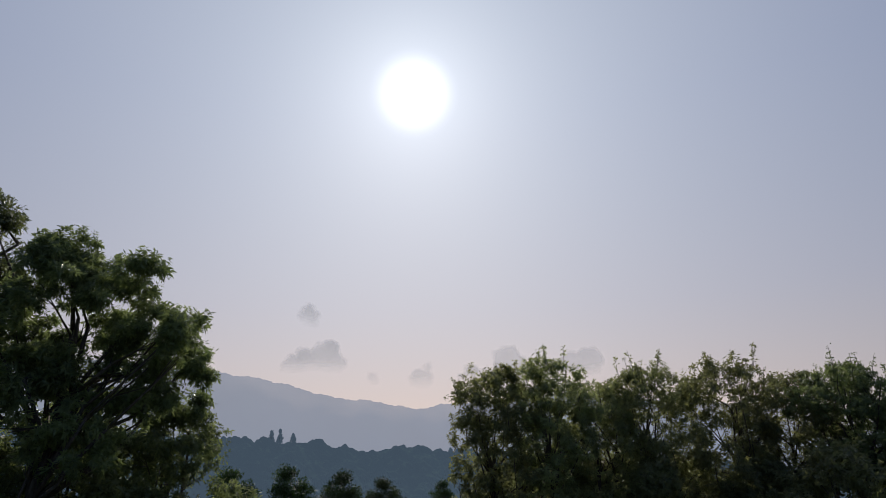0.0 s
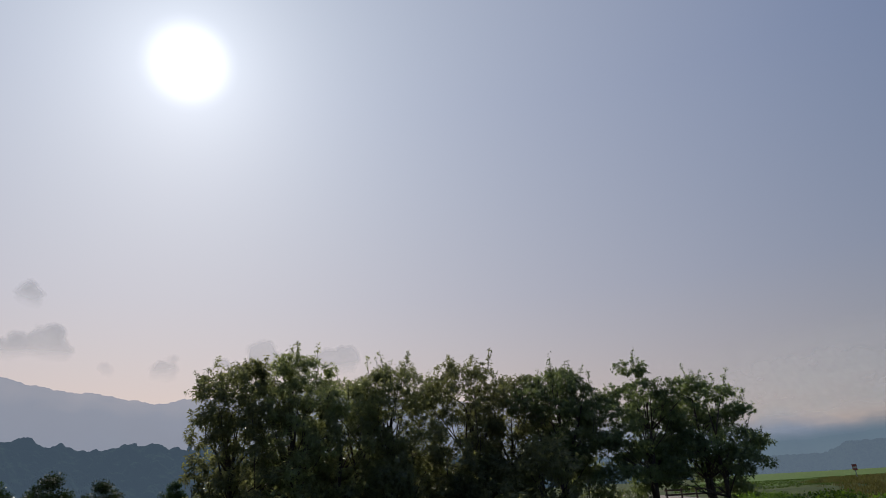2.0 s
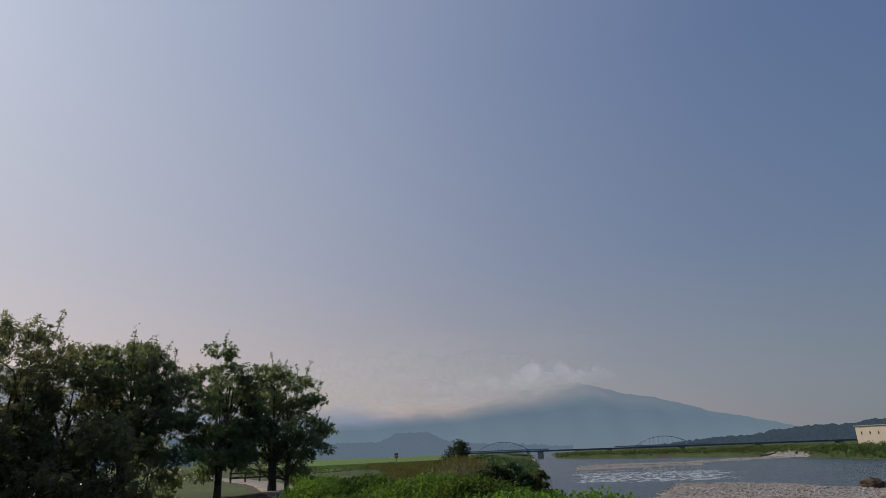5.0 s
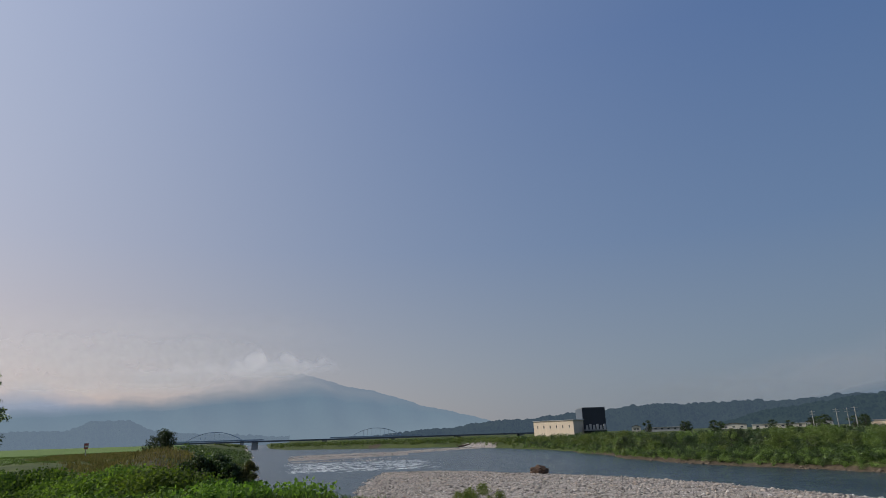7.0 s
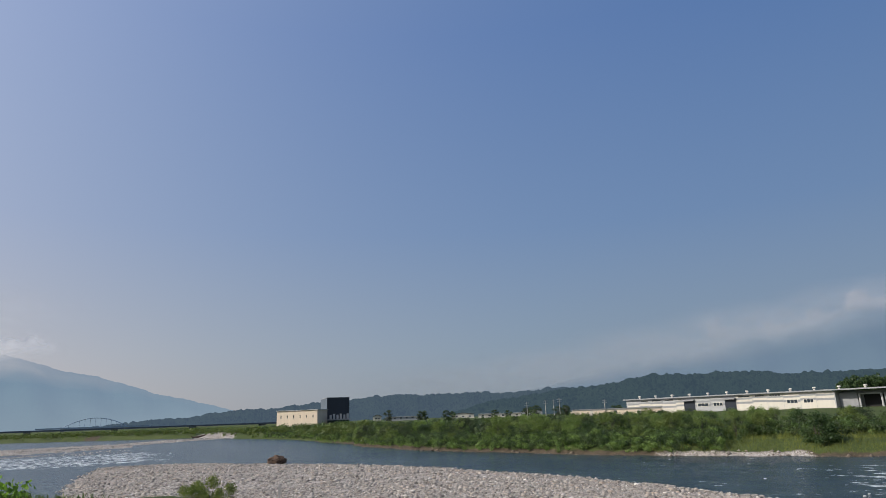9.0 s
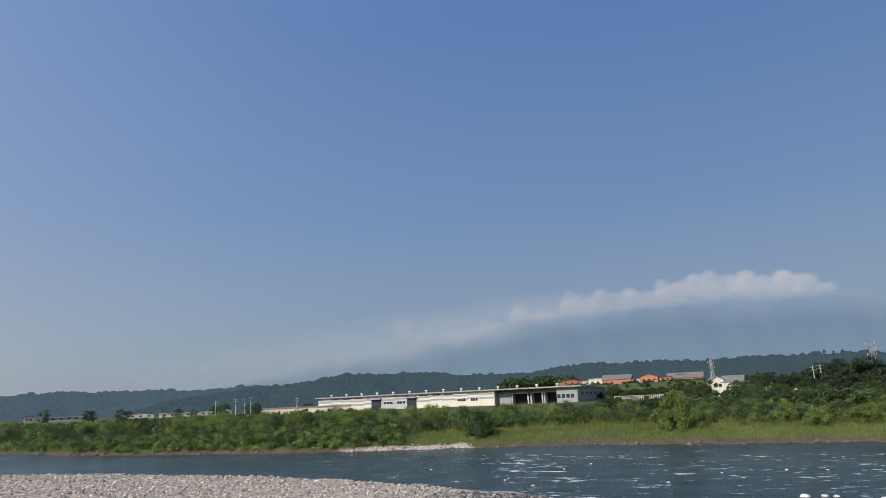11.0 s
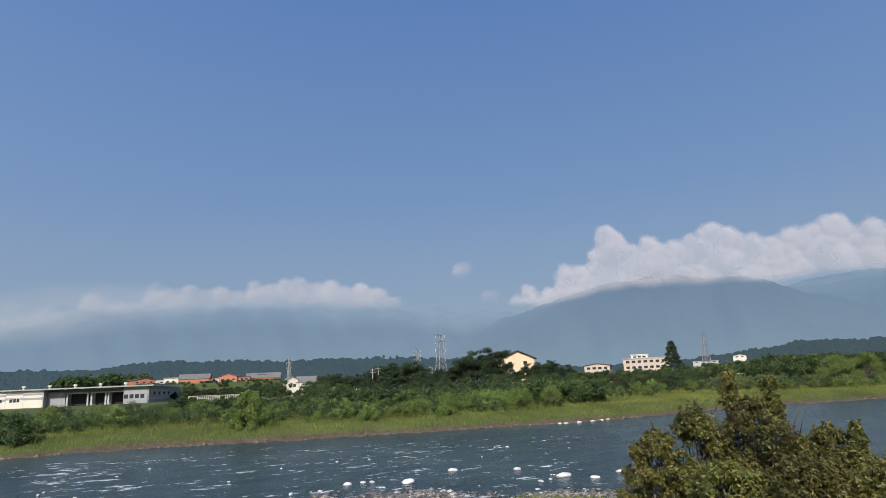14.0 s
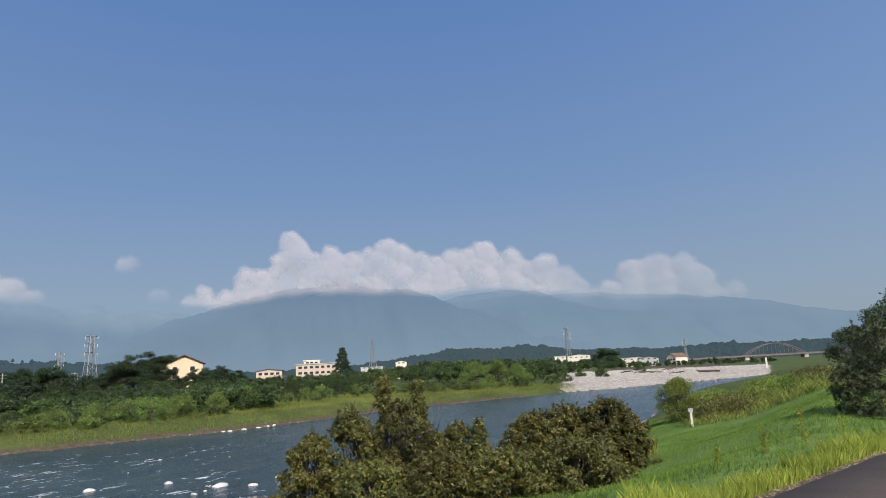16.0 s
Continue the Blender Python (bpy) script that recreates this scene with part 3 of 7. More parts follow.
def lay(x, y):
    """Height and cover of the land at x, y (arrays): z, gravel, earth, field."""
    x, y = np.asarray(x, float), np.asarray(y, float)
    wob = 1.2 * wavy(x, y, 0.21)
    sf = (np.interp(x, FAR_X, FAR_Y) - y) * 0.85 + wob
    sn = (y - np.interp(x, NEAR_X, NEAR_Y)) * 0.80 + wob
    r = np.hypot(x, y)
    zf = np.interp(sf, (-3, 0, 1.5, 6, 30, 110, 300), (-4.4, -3.72, -2.9, -2.15, -1.6, -0.45, 0.2))
    zn = np.interp(sn, (-3, 0, 2.5, 9, 12.5, 16.5, 20, 60, 200), (-4.4, -3.72, -2.8, -1.6, -1.2, -0.06, 0.0, -0.5, -0.3))
    z = np.where(sf > -3, zf, np.where(sn > -3, zn, -4.4))
    z = np.maximum(z, np.where(sn > -3, zn, -4.4))
    # the near bar and the low bars downstream, upstream
    bar = np.minimum(y - np.interp(x, BAR_X, BAR_Y) + 0.8 * wavy(x, y, 0.5, 3), np.minimum(np.interp(x, (0, 28, 45, 60, 71, 98), (-18, 4, 12, 18, 21, 25)) - y, np.minimum(x + 4, 99 - x)))
    z = np.maximum(z, np.interp(bar, (-2, 0, 3, 8), (-4.4, -3.66, -3.35, -3.2)) + 0.05 * wavy(x, y, 0.9))
    az, d = np.degrees(np.arctan2(x, y)) % 360, r
    low_bar = np.minimum(smooth(66.5, 68.5, az) * smooth(87, 84, az), smooth(136, 160, d - 6 * (az - 68) * (az > 78) + 10 * wavy(x, y, 0.09, 7)) * smooth(320, 290, d) * smooth(255, 225, d - 9 * np.maximum(az - 77, 0)) + 0.3 * wavy(x, y, 0.06))
    z = np.maximum(z, -4.4 + np.clip(low_bar, 0, 1) * (0.9 + 0.16 * wavy(x, y, 0.11, 2) + 0.06 * wavy(x, y, 0.5)))
    shoal = smooth(126, 134, az) * smooth(184, 180, az) * smooth(37, 33, d + 2 * wavy(x, y, 0.35, 2)) * smooth(21, 24, d)
    z = np.maximum(z, -4.4 + shoal * (0.84 + 0.12 * wavy(x, y, 0.8, 1)))
    white = smooth(203.5, 206, az) * smooth(222.5, 220.5, az) * smooth(-0.5, 0.5, sf) * smooth(320, 280, d) * np.clip(1.1 + 0.45 * wavy(x, y, 0.035, 5) + 0.5 * smooth(14, 4, sf), 0, 1)
    gravel = np.maximum.reduce([smooth(-1.5, 0.5, bar), smooth(0.25, 0.5, low_bar), white, 0.9 * shoal, smooth(1.7, 0.6, sf) * (sf > -8) * np.maximum(smooth(119, 123, az) * smooth(134, 131, az), 0.0 * az), smooth(1.5, 0.3, sn) * (sn > -8)])
    px = np.interp(x, PATH_X, PATH_Y)
    verge = np.abs(y - px) * 0.72
    z = z + 0.12 * wavy(x, y, 0.4) * smooth(3, 8, r) * (z > -3) * smooth(1.5, 4, verge)
    # the terrace with the school
    z = z + 8.6 * smooth(345, 410, d) * smooth(700, 600, d) * smooth(132, 141, az) * smooth(164, 155, az)
    # a low mound between the path and the river, downstream
    m = np.exp(-(((az - 59.0) / 4.8) ** 2) - ((d - 60) / 18) ** 2)
    z = z + 3.1 * m * (z > -3.3)
    earth = np.maximum(smooth(2.25, 1.9, verge), 0 * sf)
    earth = np.maximum(earth, 0.62 * np.exp(-(((az - 58) / 4) ** 2) - ((d - 60) / 22) ** 2))
    earth = np.maximum(earth, smooth(1.5, 0.7, sf) * (sf > -4) * smooth(92, 96, az) * smooth(204, 201, az))
    earth = np.maximum(earth, 0.58 * smooth(207, 210, az) * smooth(221, 218, az) * smooth(290, 320, d) * smooth(470, 430, d))
    field = smooth(80, 110, d) * (smooth(62, 58, az) * smooth(40, 44, az))
    field = np.maximum(field, smooth(206, 209, az) * smooth(236, 233, az) * smooth(44, 40, d))
    return z, gravel, earth, field


def far_side_of(x, y):
    """How far a place lies behind the far waterline."""
    return (np.interp(x, FAR_X, FAR_Y) - y) * 0.85 + 1.2 * wavy(x, y, 0.21)


def ground_z(x, y):
    return float(lay(np.array([x]), np.array([y]))[0][0])


rings = np.r_[0.003, 0.2, np.geomspace(0.6, 60, 104), np.geomspace(60, 340, 124)[1:], np.geomspace(340, 4700, 60)[1:]]
bear = np.radians(np.arange(0, 360, 0.6))
gx, gy = np.outer(rings, np.sin(bear)), np.outer(rings, np.cos(bear))
gz, g_gravel, g_earth, g_field = lay(gx, gy)
nr, na = gx.shape
ii, jj = np.meshgrid(np.arange(nr - 1), np.arange(na), indexing="ij")
faces = np.stack([ii * na + jj, ii * na + (jj + 1) % na, (ii + 1) * na + (jj + 1) % na, (ii + 1) * na + jj], -1).reshape(-1, 4)[:, ::-1]
centre = len(gx.ravel())
verts = np.stack([gx.ravel(), gy.ravel(), gz.ravel()], -1)
ground_me = fastmesh("ground", verts, faces, M_GROUND, True, {"gravel": g_gravel.ravel(), "earth": g_earth.ravel(), "field": g_field.ravel()})
tagged(new("ground", ground_me), "river plain of grass, earth and pale river gravel", "ground", kind="structure")

# water: a fine sheet near by, running on far upstream and downstream
wr = 8 * 1.03 ** np.arange(160)
wa = np.radians(np.arange(55, 236, 0.7))
wx, wy = np.outer(wr, np.sin(wa)), np.outer(wr, np.cos(wa))
daz, dd = np.degrees(wa)[None, :] + 0 * wx, wr[:, None] + 0 * wx
rapid = np.maximum(smooth(66, 69, daz) * smooth(84, 78, daz) * smooth(104, 114, dd) * smooth(166, 150, dd) * 0.95,
                   0.34 * smooth(104, 112, daz) * smooth(146, 128, daz) * smooth(82, 74, dd) * smooth(38, 46, dd) + 0.55 * smooth(128, 138, daz) * smooth(185, 175, daz) * smooth(75, 60, dd))
wz = WATER + 0.05 * wavy(wx, wy, 1.1) * smooth(240, 60, dd) + 0.03 * wavy(wx, wy, 2.9, 1)
n0, n1 = wx.shape
ii, jj = np.meshgrid(np.arange(n0 - 1), np.arange(n1 - 1), indexing="ij")
wf = np.stack([ii * n1 + jj, (ii + 1) * n1 + jj, (ii + 1) * n1 + jj + 1, ii * n1 + jj + 1], -1).reshape(-1, 4)
tagged(new("river_water", fastmesh("river_water", np.stack([wx, wy, wz], -1).reshape(-1, 3), wf, M_WATER, True, {"rapid": rapid.ravel()})),
       "fast shallow river, dark teal with white riffles", "river", kind="structure")

# the path along the top of the bank
pxs = np.concatenate([np.linspace(-120, -12, 60), np.linspace(-11.6, 12, 70), np.linspace(12.5, 58, 60)])
pys = np.interp(pxs, PATH_X, PATH_Y)
for _ in range(6):
    pys[1:-1] = (pys[:-2] + 2 * pys[1:-1] + pys[2:]) / 4
tan = np.stack([np.gradient(pxs), np.gradient(pys)], -1)
tan /= np.linalg.norm(tan, axis=1)[:, None]
side = np.stack([-tan[:, 1], tan[:, 0]], -1)
half = np.interp(pxs, (2, 10), (1.93, 1.2))
cols = []
for k in (-1.0, -0.96, -0.5, 0, 0.5, 0.96, 1.0):
    q = np.stack([pxs, pys], -1) + side * (half * k)[:, None] + side * (0.06 * wavy(pxs, pys, 2.3) * (abs(k) > 0.9))[:, None]
    cols.append(np.c_[q, lay(q[:, 0], q[:, 1])[0] + (0.035 if abs(k) < 0.98 else -0.08)])
pv = np.stack(cols, 1)
n0, n1 = pv.shape[:2]
ii, jj = np.meshgrid(np.arange(n0 - 1), np.arange(n1 - 1), indexing="ij")
pf = np.stack([ii * n1 + jj, (ii + 1) * n1 + jj, (ii + 1) * n1 + jj + 1, ii * n1 + jj + 1], -1).reshape(-1, 4)[:, ::-1]
tagged(new("path", fastmesh("path", pv.reshape(-1, 3), pf, M_PATH, True)), "narrow worn asphalt path on the bank, dusty further on", "path", kind="structure")

# ---- mountains, wooded hills, clouds ----


def ridge(name, label, mat, dist, profile, deep, crag, seed, step=0.12, crowns=0.0, lift=-6.0, layers=26, misty=((0, 0.0), (1, 0.0))):
    """A range: a relief sheet that climbs from the plain to a skyline given as (bearing, elevation) pairs, with spurs, gullies and tree crowns."""
    a = np.arange(profile[0][0], profile[-1][0] + step / 2, step)
    top = np.interp(a, [p[0] for p in profile], [p[1] for p in profile])
    fine = sum(np.sin(a * f + seed * k) / k for k, f in enumerate((0.9, 1.9, 3.7, 7.1, 13.0, 23.0), 1))
    top = np.maximum(0.05, top + crag * fine)
    s = np.linspace(0, 1, layers)[:, None]
    ar = np.radians(a)[None, :]
    hgt = np.tan(np.radians(top))[None, :] * dist
    spur = np.sin(ar * 57.3 * 0.55 + seed + 2 * s) * 0.10 + np.sin(ar * 57.3 * 1.7 + 3 * s + seed) * 0.05
    d = dist - deep * (1 - s) + deep * spur * np.sin(np.pi * s)
    z = lift + (hgt - lift) * (s ** 0.9) + 1.6
    if crowns:
        k = 0.5 / crowns
        bil = np.array([abs(noise.noise(Vector((p * k, q * k, r * k)))) + 0.5 * abs(noise.noise(Vector((p * 2.3 * k, q * 2.3 * k, 7.0)))) for p, q, r in
                        zip((d * np.sin(ar)).ravel(), (d * np.cos(ar)).ravel(), z.ravel())]).reshape(z.shape)
        z = z + crowns * (0.95 * bil - 0.25) * np.minimum(1, 4 * s)
        d = d - crowns * 1.2 * bil
    x, y = d * np.sin(ar), d * np.cos(ar)
    n0, n1 = x.shape
    ii, jj = np.meshgrid(np.arange(n0 - 1), np.arange(n1 - 1), indexing="ij")
    f = np.stack([ii * n1 + jj, ii * n1 + jj + 1, (ii + 1) * n1 + jj + 1, (ii + 1) * n1 + jj], -1).reshape(-1, 4)
    me = fastmesh(name, np.stack([x, y, z], -1).reshape(-1, 3), f[:, ::-1], mat, crowns == 0, {"mist": (np.interp(a, *zip(*misty))[None, :] * smooth(0.38, 1.0, s)).ravel()})
    return tagged(new(name, me), label, "backdrop", kind="structure")


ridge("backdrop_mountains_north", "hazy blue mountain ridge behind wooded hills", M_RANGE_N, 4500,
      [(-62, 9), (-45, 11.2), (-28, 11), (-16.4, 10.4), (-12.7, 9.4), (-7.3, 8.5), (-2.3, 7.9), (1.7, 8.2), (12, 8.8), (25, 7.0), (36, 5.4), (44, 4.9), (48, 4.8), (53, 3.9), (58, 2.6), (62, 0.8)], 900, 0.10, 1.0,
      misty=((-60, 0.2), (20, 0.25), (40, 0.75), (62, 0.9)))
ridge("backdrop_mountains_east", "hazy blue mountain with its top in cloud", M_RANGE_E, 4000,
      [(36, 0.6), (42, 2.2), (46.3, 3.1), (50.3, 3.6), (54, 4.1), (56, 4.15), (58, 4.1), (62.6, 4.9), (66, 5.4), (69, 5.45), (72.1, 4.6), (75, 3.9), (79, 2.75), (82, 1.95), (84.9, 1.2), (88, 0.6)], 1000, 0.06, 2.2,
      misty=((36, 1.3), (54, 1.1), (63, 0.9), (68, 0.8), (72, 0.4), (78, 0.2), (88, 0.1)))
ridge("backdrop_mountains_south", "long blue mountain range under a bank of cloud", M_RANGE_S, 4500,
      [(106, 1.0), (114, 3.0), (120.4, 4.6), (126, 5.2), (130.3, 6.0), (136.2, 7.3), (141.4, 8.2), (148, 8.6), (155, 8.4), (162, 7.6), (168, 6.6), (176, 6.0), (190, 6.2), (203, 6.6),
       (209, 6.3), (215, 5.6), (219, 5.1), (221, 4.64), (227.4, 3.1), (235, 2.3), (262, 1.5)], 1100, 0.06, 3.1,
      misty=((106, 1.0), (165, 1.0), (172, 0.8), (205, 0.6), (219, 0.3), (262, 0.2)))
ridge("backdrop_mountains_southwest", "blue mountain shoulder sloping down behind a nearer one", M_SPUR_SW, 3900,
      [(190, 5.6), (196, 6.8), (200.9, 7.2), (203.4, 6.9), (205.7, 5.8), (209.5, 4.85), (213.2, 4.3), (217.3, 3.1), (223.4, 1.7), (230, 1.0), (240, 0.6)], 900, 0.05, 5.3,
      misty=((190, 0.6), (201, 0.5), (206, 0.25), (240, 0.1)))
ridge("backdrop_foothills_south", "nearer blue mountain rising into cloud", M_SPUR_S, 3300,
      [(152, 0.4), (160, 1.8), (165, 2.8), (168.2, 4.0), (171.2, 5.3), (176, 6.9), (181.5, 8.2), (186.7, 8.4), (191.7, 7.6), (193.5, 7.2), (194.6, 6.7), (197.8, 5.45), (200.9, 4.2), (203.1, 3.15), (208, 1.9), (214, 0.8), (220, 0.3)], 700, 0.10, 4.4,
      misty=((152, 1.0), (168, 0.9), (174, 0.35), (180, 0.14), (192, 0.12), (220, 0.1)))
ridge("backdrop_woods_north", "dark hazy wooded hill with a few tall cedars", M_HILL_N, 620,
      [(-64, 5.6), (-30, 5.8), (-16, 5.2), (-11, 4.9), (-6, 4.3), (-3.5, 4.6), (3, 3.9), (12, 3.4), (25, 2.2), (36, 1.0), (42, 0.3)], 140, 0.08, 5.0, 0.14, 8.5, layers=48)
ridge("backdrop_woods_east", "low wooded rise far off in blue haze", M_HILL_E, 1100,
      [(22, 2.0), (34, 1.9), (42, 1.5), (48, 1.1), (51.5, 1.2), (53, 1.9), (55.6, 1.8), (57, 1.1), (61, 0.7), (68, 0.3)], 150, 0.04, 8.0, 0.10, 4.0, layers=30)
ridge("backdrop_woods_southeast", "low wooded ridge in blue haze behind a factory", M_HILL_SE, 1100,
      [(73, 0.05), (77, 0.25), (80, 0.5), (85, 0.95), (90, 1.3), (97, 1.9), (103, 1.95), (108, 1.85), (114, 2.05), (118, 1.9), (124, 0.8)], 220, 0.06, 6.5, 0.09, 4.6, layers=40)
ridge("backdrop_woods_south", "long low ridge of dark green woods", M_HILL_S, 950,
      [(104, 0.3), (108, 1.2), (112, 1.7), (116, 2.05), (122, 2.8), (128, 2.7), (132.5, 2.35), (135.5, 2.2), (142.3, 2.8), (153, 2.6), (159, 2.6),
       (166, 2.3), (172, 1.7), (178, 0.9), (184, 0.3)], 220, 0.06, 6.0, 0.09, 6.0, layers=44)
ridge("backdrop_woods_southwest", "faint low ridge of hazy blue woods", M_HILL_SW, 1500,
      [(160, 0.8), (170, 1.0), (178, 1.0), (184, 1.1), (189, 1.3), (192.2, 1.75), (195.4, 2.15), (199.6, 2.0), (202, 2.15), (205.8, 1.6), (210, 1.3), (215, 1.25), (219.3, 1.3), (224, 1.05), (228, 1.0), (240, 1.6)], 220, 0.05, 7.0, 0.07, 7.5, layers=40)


def cloud(label, dist, puffs, thin=1.0, step=0.16, seed=1, mat=None, rough=1.0):
    """A bank of cloud: puffs of (bearing, elevation, half width, half height, weight) swell out of one relief sheet."""
    puffs = np.array(puffs, float)
    a = np.arange((puffs[:, 0] - 1.7 * puffs[:, 2]).min(), (puffs[:, 0] + 1.7 * puffs[:, 2]).max(), step)
    e = np.arange((puffs[:, 1] - 1.7 * puffs[:, 3]).min(), (puffs[:, 1] + 1.7 * puffs[:, 3]).max(), step)
    aa, ee = np.meshgrid(a, e)
    turb = np.array([noise.turbulence(Vector((p * 0.55, q * 0.75, seed)), 5, False) for p, q in zip(aa.ravel(), ee.ravel())]).reshape(aa.shape)
    turb = turb - turb.mean()
    dens = np.zeros_like(aa)
    for pa, pe, pw, ph, wt in puffs:
        up = np.where(ee < pe, 1.35, 1.0)
        q = ((aa - pa) / pw) ** 2 + ((ee - pe) * up / ph) ** 2
        dens = np.maximum(dens, wt * np.exp(-(q**1.4) * 0.9))
    fine = np.array([noise.turbulence(Vector((p * 1.6, q * 2.0, seed + 9)), 4, False) for p, q in zip(aa.ravel(), ee.ravel())]).reshape(aa.shape)
    dens = 1.2 * dens * (1 + rough * (1.0 * turb + 0.25 * (fine - fine.mean())))
    rim = np.minimum.reduce([smooth(a[0], a[0] + 0.6, aa), smooth(a[-1], a[-1] - 0.6, aa), smooth(e[0], e[0] + 0.6, ee), smooth(e[-1], e[-1] - 0.6, ee)])
    dens = np.clip(dens, 0, 1.2) * rim
    d = dist - 16 * np.clip(dens, 0, 1) ** 0.6
    ar, er = np.radians(aa), np.radians(ee)
    x, y, z = d * np.sin(ar) * np.cos(er), d * np.cos(ar) * np.cos(er), d * np.sin(er) + 1.6
    n0, n1 = x.shape
    ii, jj = np.meshgrid(np.arange(n0 - 1), np.arange(n1 - 1), indexing="ij")
    f = np.stack([ii * n1 + jj, ii * n1 + jj + 1, (ii + 1) * n1 + jj + 1, (ii + 1) * n1 + jj], -1).reshape(-1, 4)
    me = fastmesh("cloud", np.stack([x, y, z], -1).reshape(-1, 3), f[:, ::-1], mat or M_CLOUD_GREY, True, {"dens": dens.ravel(), "thin": np.full(dens.size, thin)})
    ob = tagged(new("cloud", me), label, "cloud", kind="structure")
    ob.visible_shadow = False
    return ob



def cumulus(label, dist, heads, base, thin, mat, seed, fade=((0, 1.0), (360, 1.0)), step=0.09, blur=3, foot=0.9, relief=15.0):
    """Heaped cloud: heads of (bearing, top, half width) built up of many swelling lobes over a soft base line, on one relief sheet."""
    r = np.random.default_rng(seed)
    lobes = []
    base_at = lambda b: float(np.interp(b, *zip(*base)))
    for b, top, hw in heads:
        c = top - hw
        lobes.append((b, c, hw))
        for _ in range(16):
            q, g = r.uniform(-0.35, math.pi + 0.35), hw * r.uniform(0.16, 0.5)
            k = hw * r.uniform(0.75, 1.1) - 0.6 * g
            lobes.append((b + k * math.cos(q), c + k * math.sin(q), g))
        while c > base_at(b):
            c -= 0.8 * hw
            lobes.append((b + r.uniform(-0.5, 0.5) * hw, c, hw * r.uniform(0.9, 1.3)))
    for (b0, t0, w0), (b1, t1, w1) in zip(heads, heads[1:]):
        # the bank that joins neighbouring heads
        if 0 < b1 - b0 < 4:
            for k in np.arange(0.0, 1.0, 0.3 / (b1 - b0)):
                b = b0 + (b1 - b0) * k
                lo, hi = base_at(b), max(min(t0, t1) - 0.3, t0 + (t1 - t0) * k - 0.75)
                g = r.uniform(0.5, 0.95) * min(1.1, 0.55 * max(0.7, hi - lo))
                lobes.append((b, hi - g * r.uniform(0.8, 1.6), g))
                lobes.append((b, min(hi - g, lo + r.uniform(0.2, 0.9)), g))
                lobes.append((b, lo - 0.2, 0.8))
    lobes = np.array(lobes)
    a = np.arange((lobes[:, 0] - lobes[:, 2]).min() - 0.6, (lobes[:, 0] + lobes[:, 2]).max() + 0.6, step)
    e = np.arange(min(b[1] for b in base) - 1.4, (lobes[:, 1] + lobes[:, 2]).max() + 0.6, step)
    aa, ee = np.meshgrid(a, e)
    flat = list(zip(aa.ravel(), ee.ravel()))
    wob = lambda k, z: np.array([noise.noise(Vector((p * k, q * k, z + seed))) for p, q in flat]).reshape(aa.shape)
    wa, we = aa + 0.30 * wob(0.9, 0.0) + 0.10 * wob(3.1, 4.0), ee + 0.22 * wob(0.9, 9.0) + 0.09 * wob(3.1, 14.0)
    swell = np.zeros_like(aa)
    for b, c, g in lobes:
        q = ((wa - b) ** 2 + (we - c) ** 2) / (g * g)
        swell = np.maximum(swell, g * np.sqrt(np.clip(1 - q, 0, None)))
    dens = smooth(0.0, 0.75, swell)
    for _ in range(blur):
        for f in (dens, swell):
            f[1:-1, 1:-1] = (2 * f[1:-1, 1:-1] + f[:-2, 1:-1] + f[2:, 1:-1] + f[1:-1, :-2] + f[1:-1, 2:]) / 6
    low = np.interp(aa, *zip(*base)) + 0.35 * wob(0.5, 21.0)
    dens = dens * smooth(-foot, foot, ee - low) * np.interp(aa, *zip(*fade)) * (0.86 + 0.28 * wob(0.45, 30.0))
    d = dist - relief * swell
    ar, er = np.radians(aa), np.radians(ee)
    x, y, z = d * np.sin(ar) * np.cos(er), d * np.cos(ar) * np.cos(er), d * np.sin(er) + 1.6
    n0, n1 = x.shape
    ii, jj = np.meshgrid(np.arange(n0 - 1), np.arange(n1 - 1), indexing="ij")
    f = np.stack([ii * n1 + jj, ii * n1 + jj + 1, (ii + 1) * n1 + jj + 1, (ii + 1) * n1 + jj], -1).reshape(-1, 4)
    me = fastmesh("cloud", np.stack([x, y, z], -1).reshape(-1, 3), f[:, ::-1], mat, True, {"dens": np.clip(dens, 0, 1).ravel(), "thin": np.full(dens.size, thin)})
    ob = tagged(new("cloud", me), label, "cloud", kind="structure")
    ob.visible_shadow = False
    return ob


cumulus("small grey cloud puffs low in the bright haze", 4000, [(-12.5, 17.0, 0.7), (-11.9, 16.4, 0.65)], ((-20, 15.3), (0, 15.3)), 0.55, M_CLOUD_GREY, 2)
cumulus("small grey cloud puffs low in the bright haze", 4000, [(-13.6, 12.5, 0.7), (-12.4, 13.0, 0.9), (-11.2, 13.4, 0.9), (-10.3, 13.8, 0.9), (-9.8, 12.9, 0.7)],
        ((-20, 11.5), (0, 11.5)), 0.58, M_CLOUD_GREY, 11)
cumulus("faint grey cloud wisps above the ridge", 4000, [(-6.4, 11.1, 0.5), (-2.3, 11.3, 0.8), (-1.5, 11.9, 0.5), (2.5, 11.6, 0.9), (3.4, 11.2, 0.7), (5.8, 13.1, 1.2), (6.9, 12.3, 0.8), (11.6, 12.4, 1.2), (13.0, 12.6, 1.3)],
        ((-10, 10.2), (0, 10.2), (4, 10.6), (14, 10.8)), 0.42, M_CLOUD_GREY, 3)
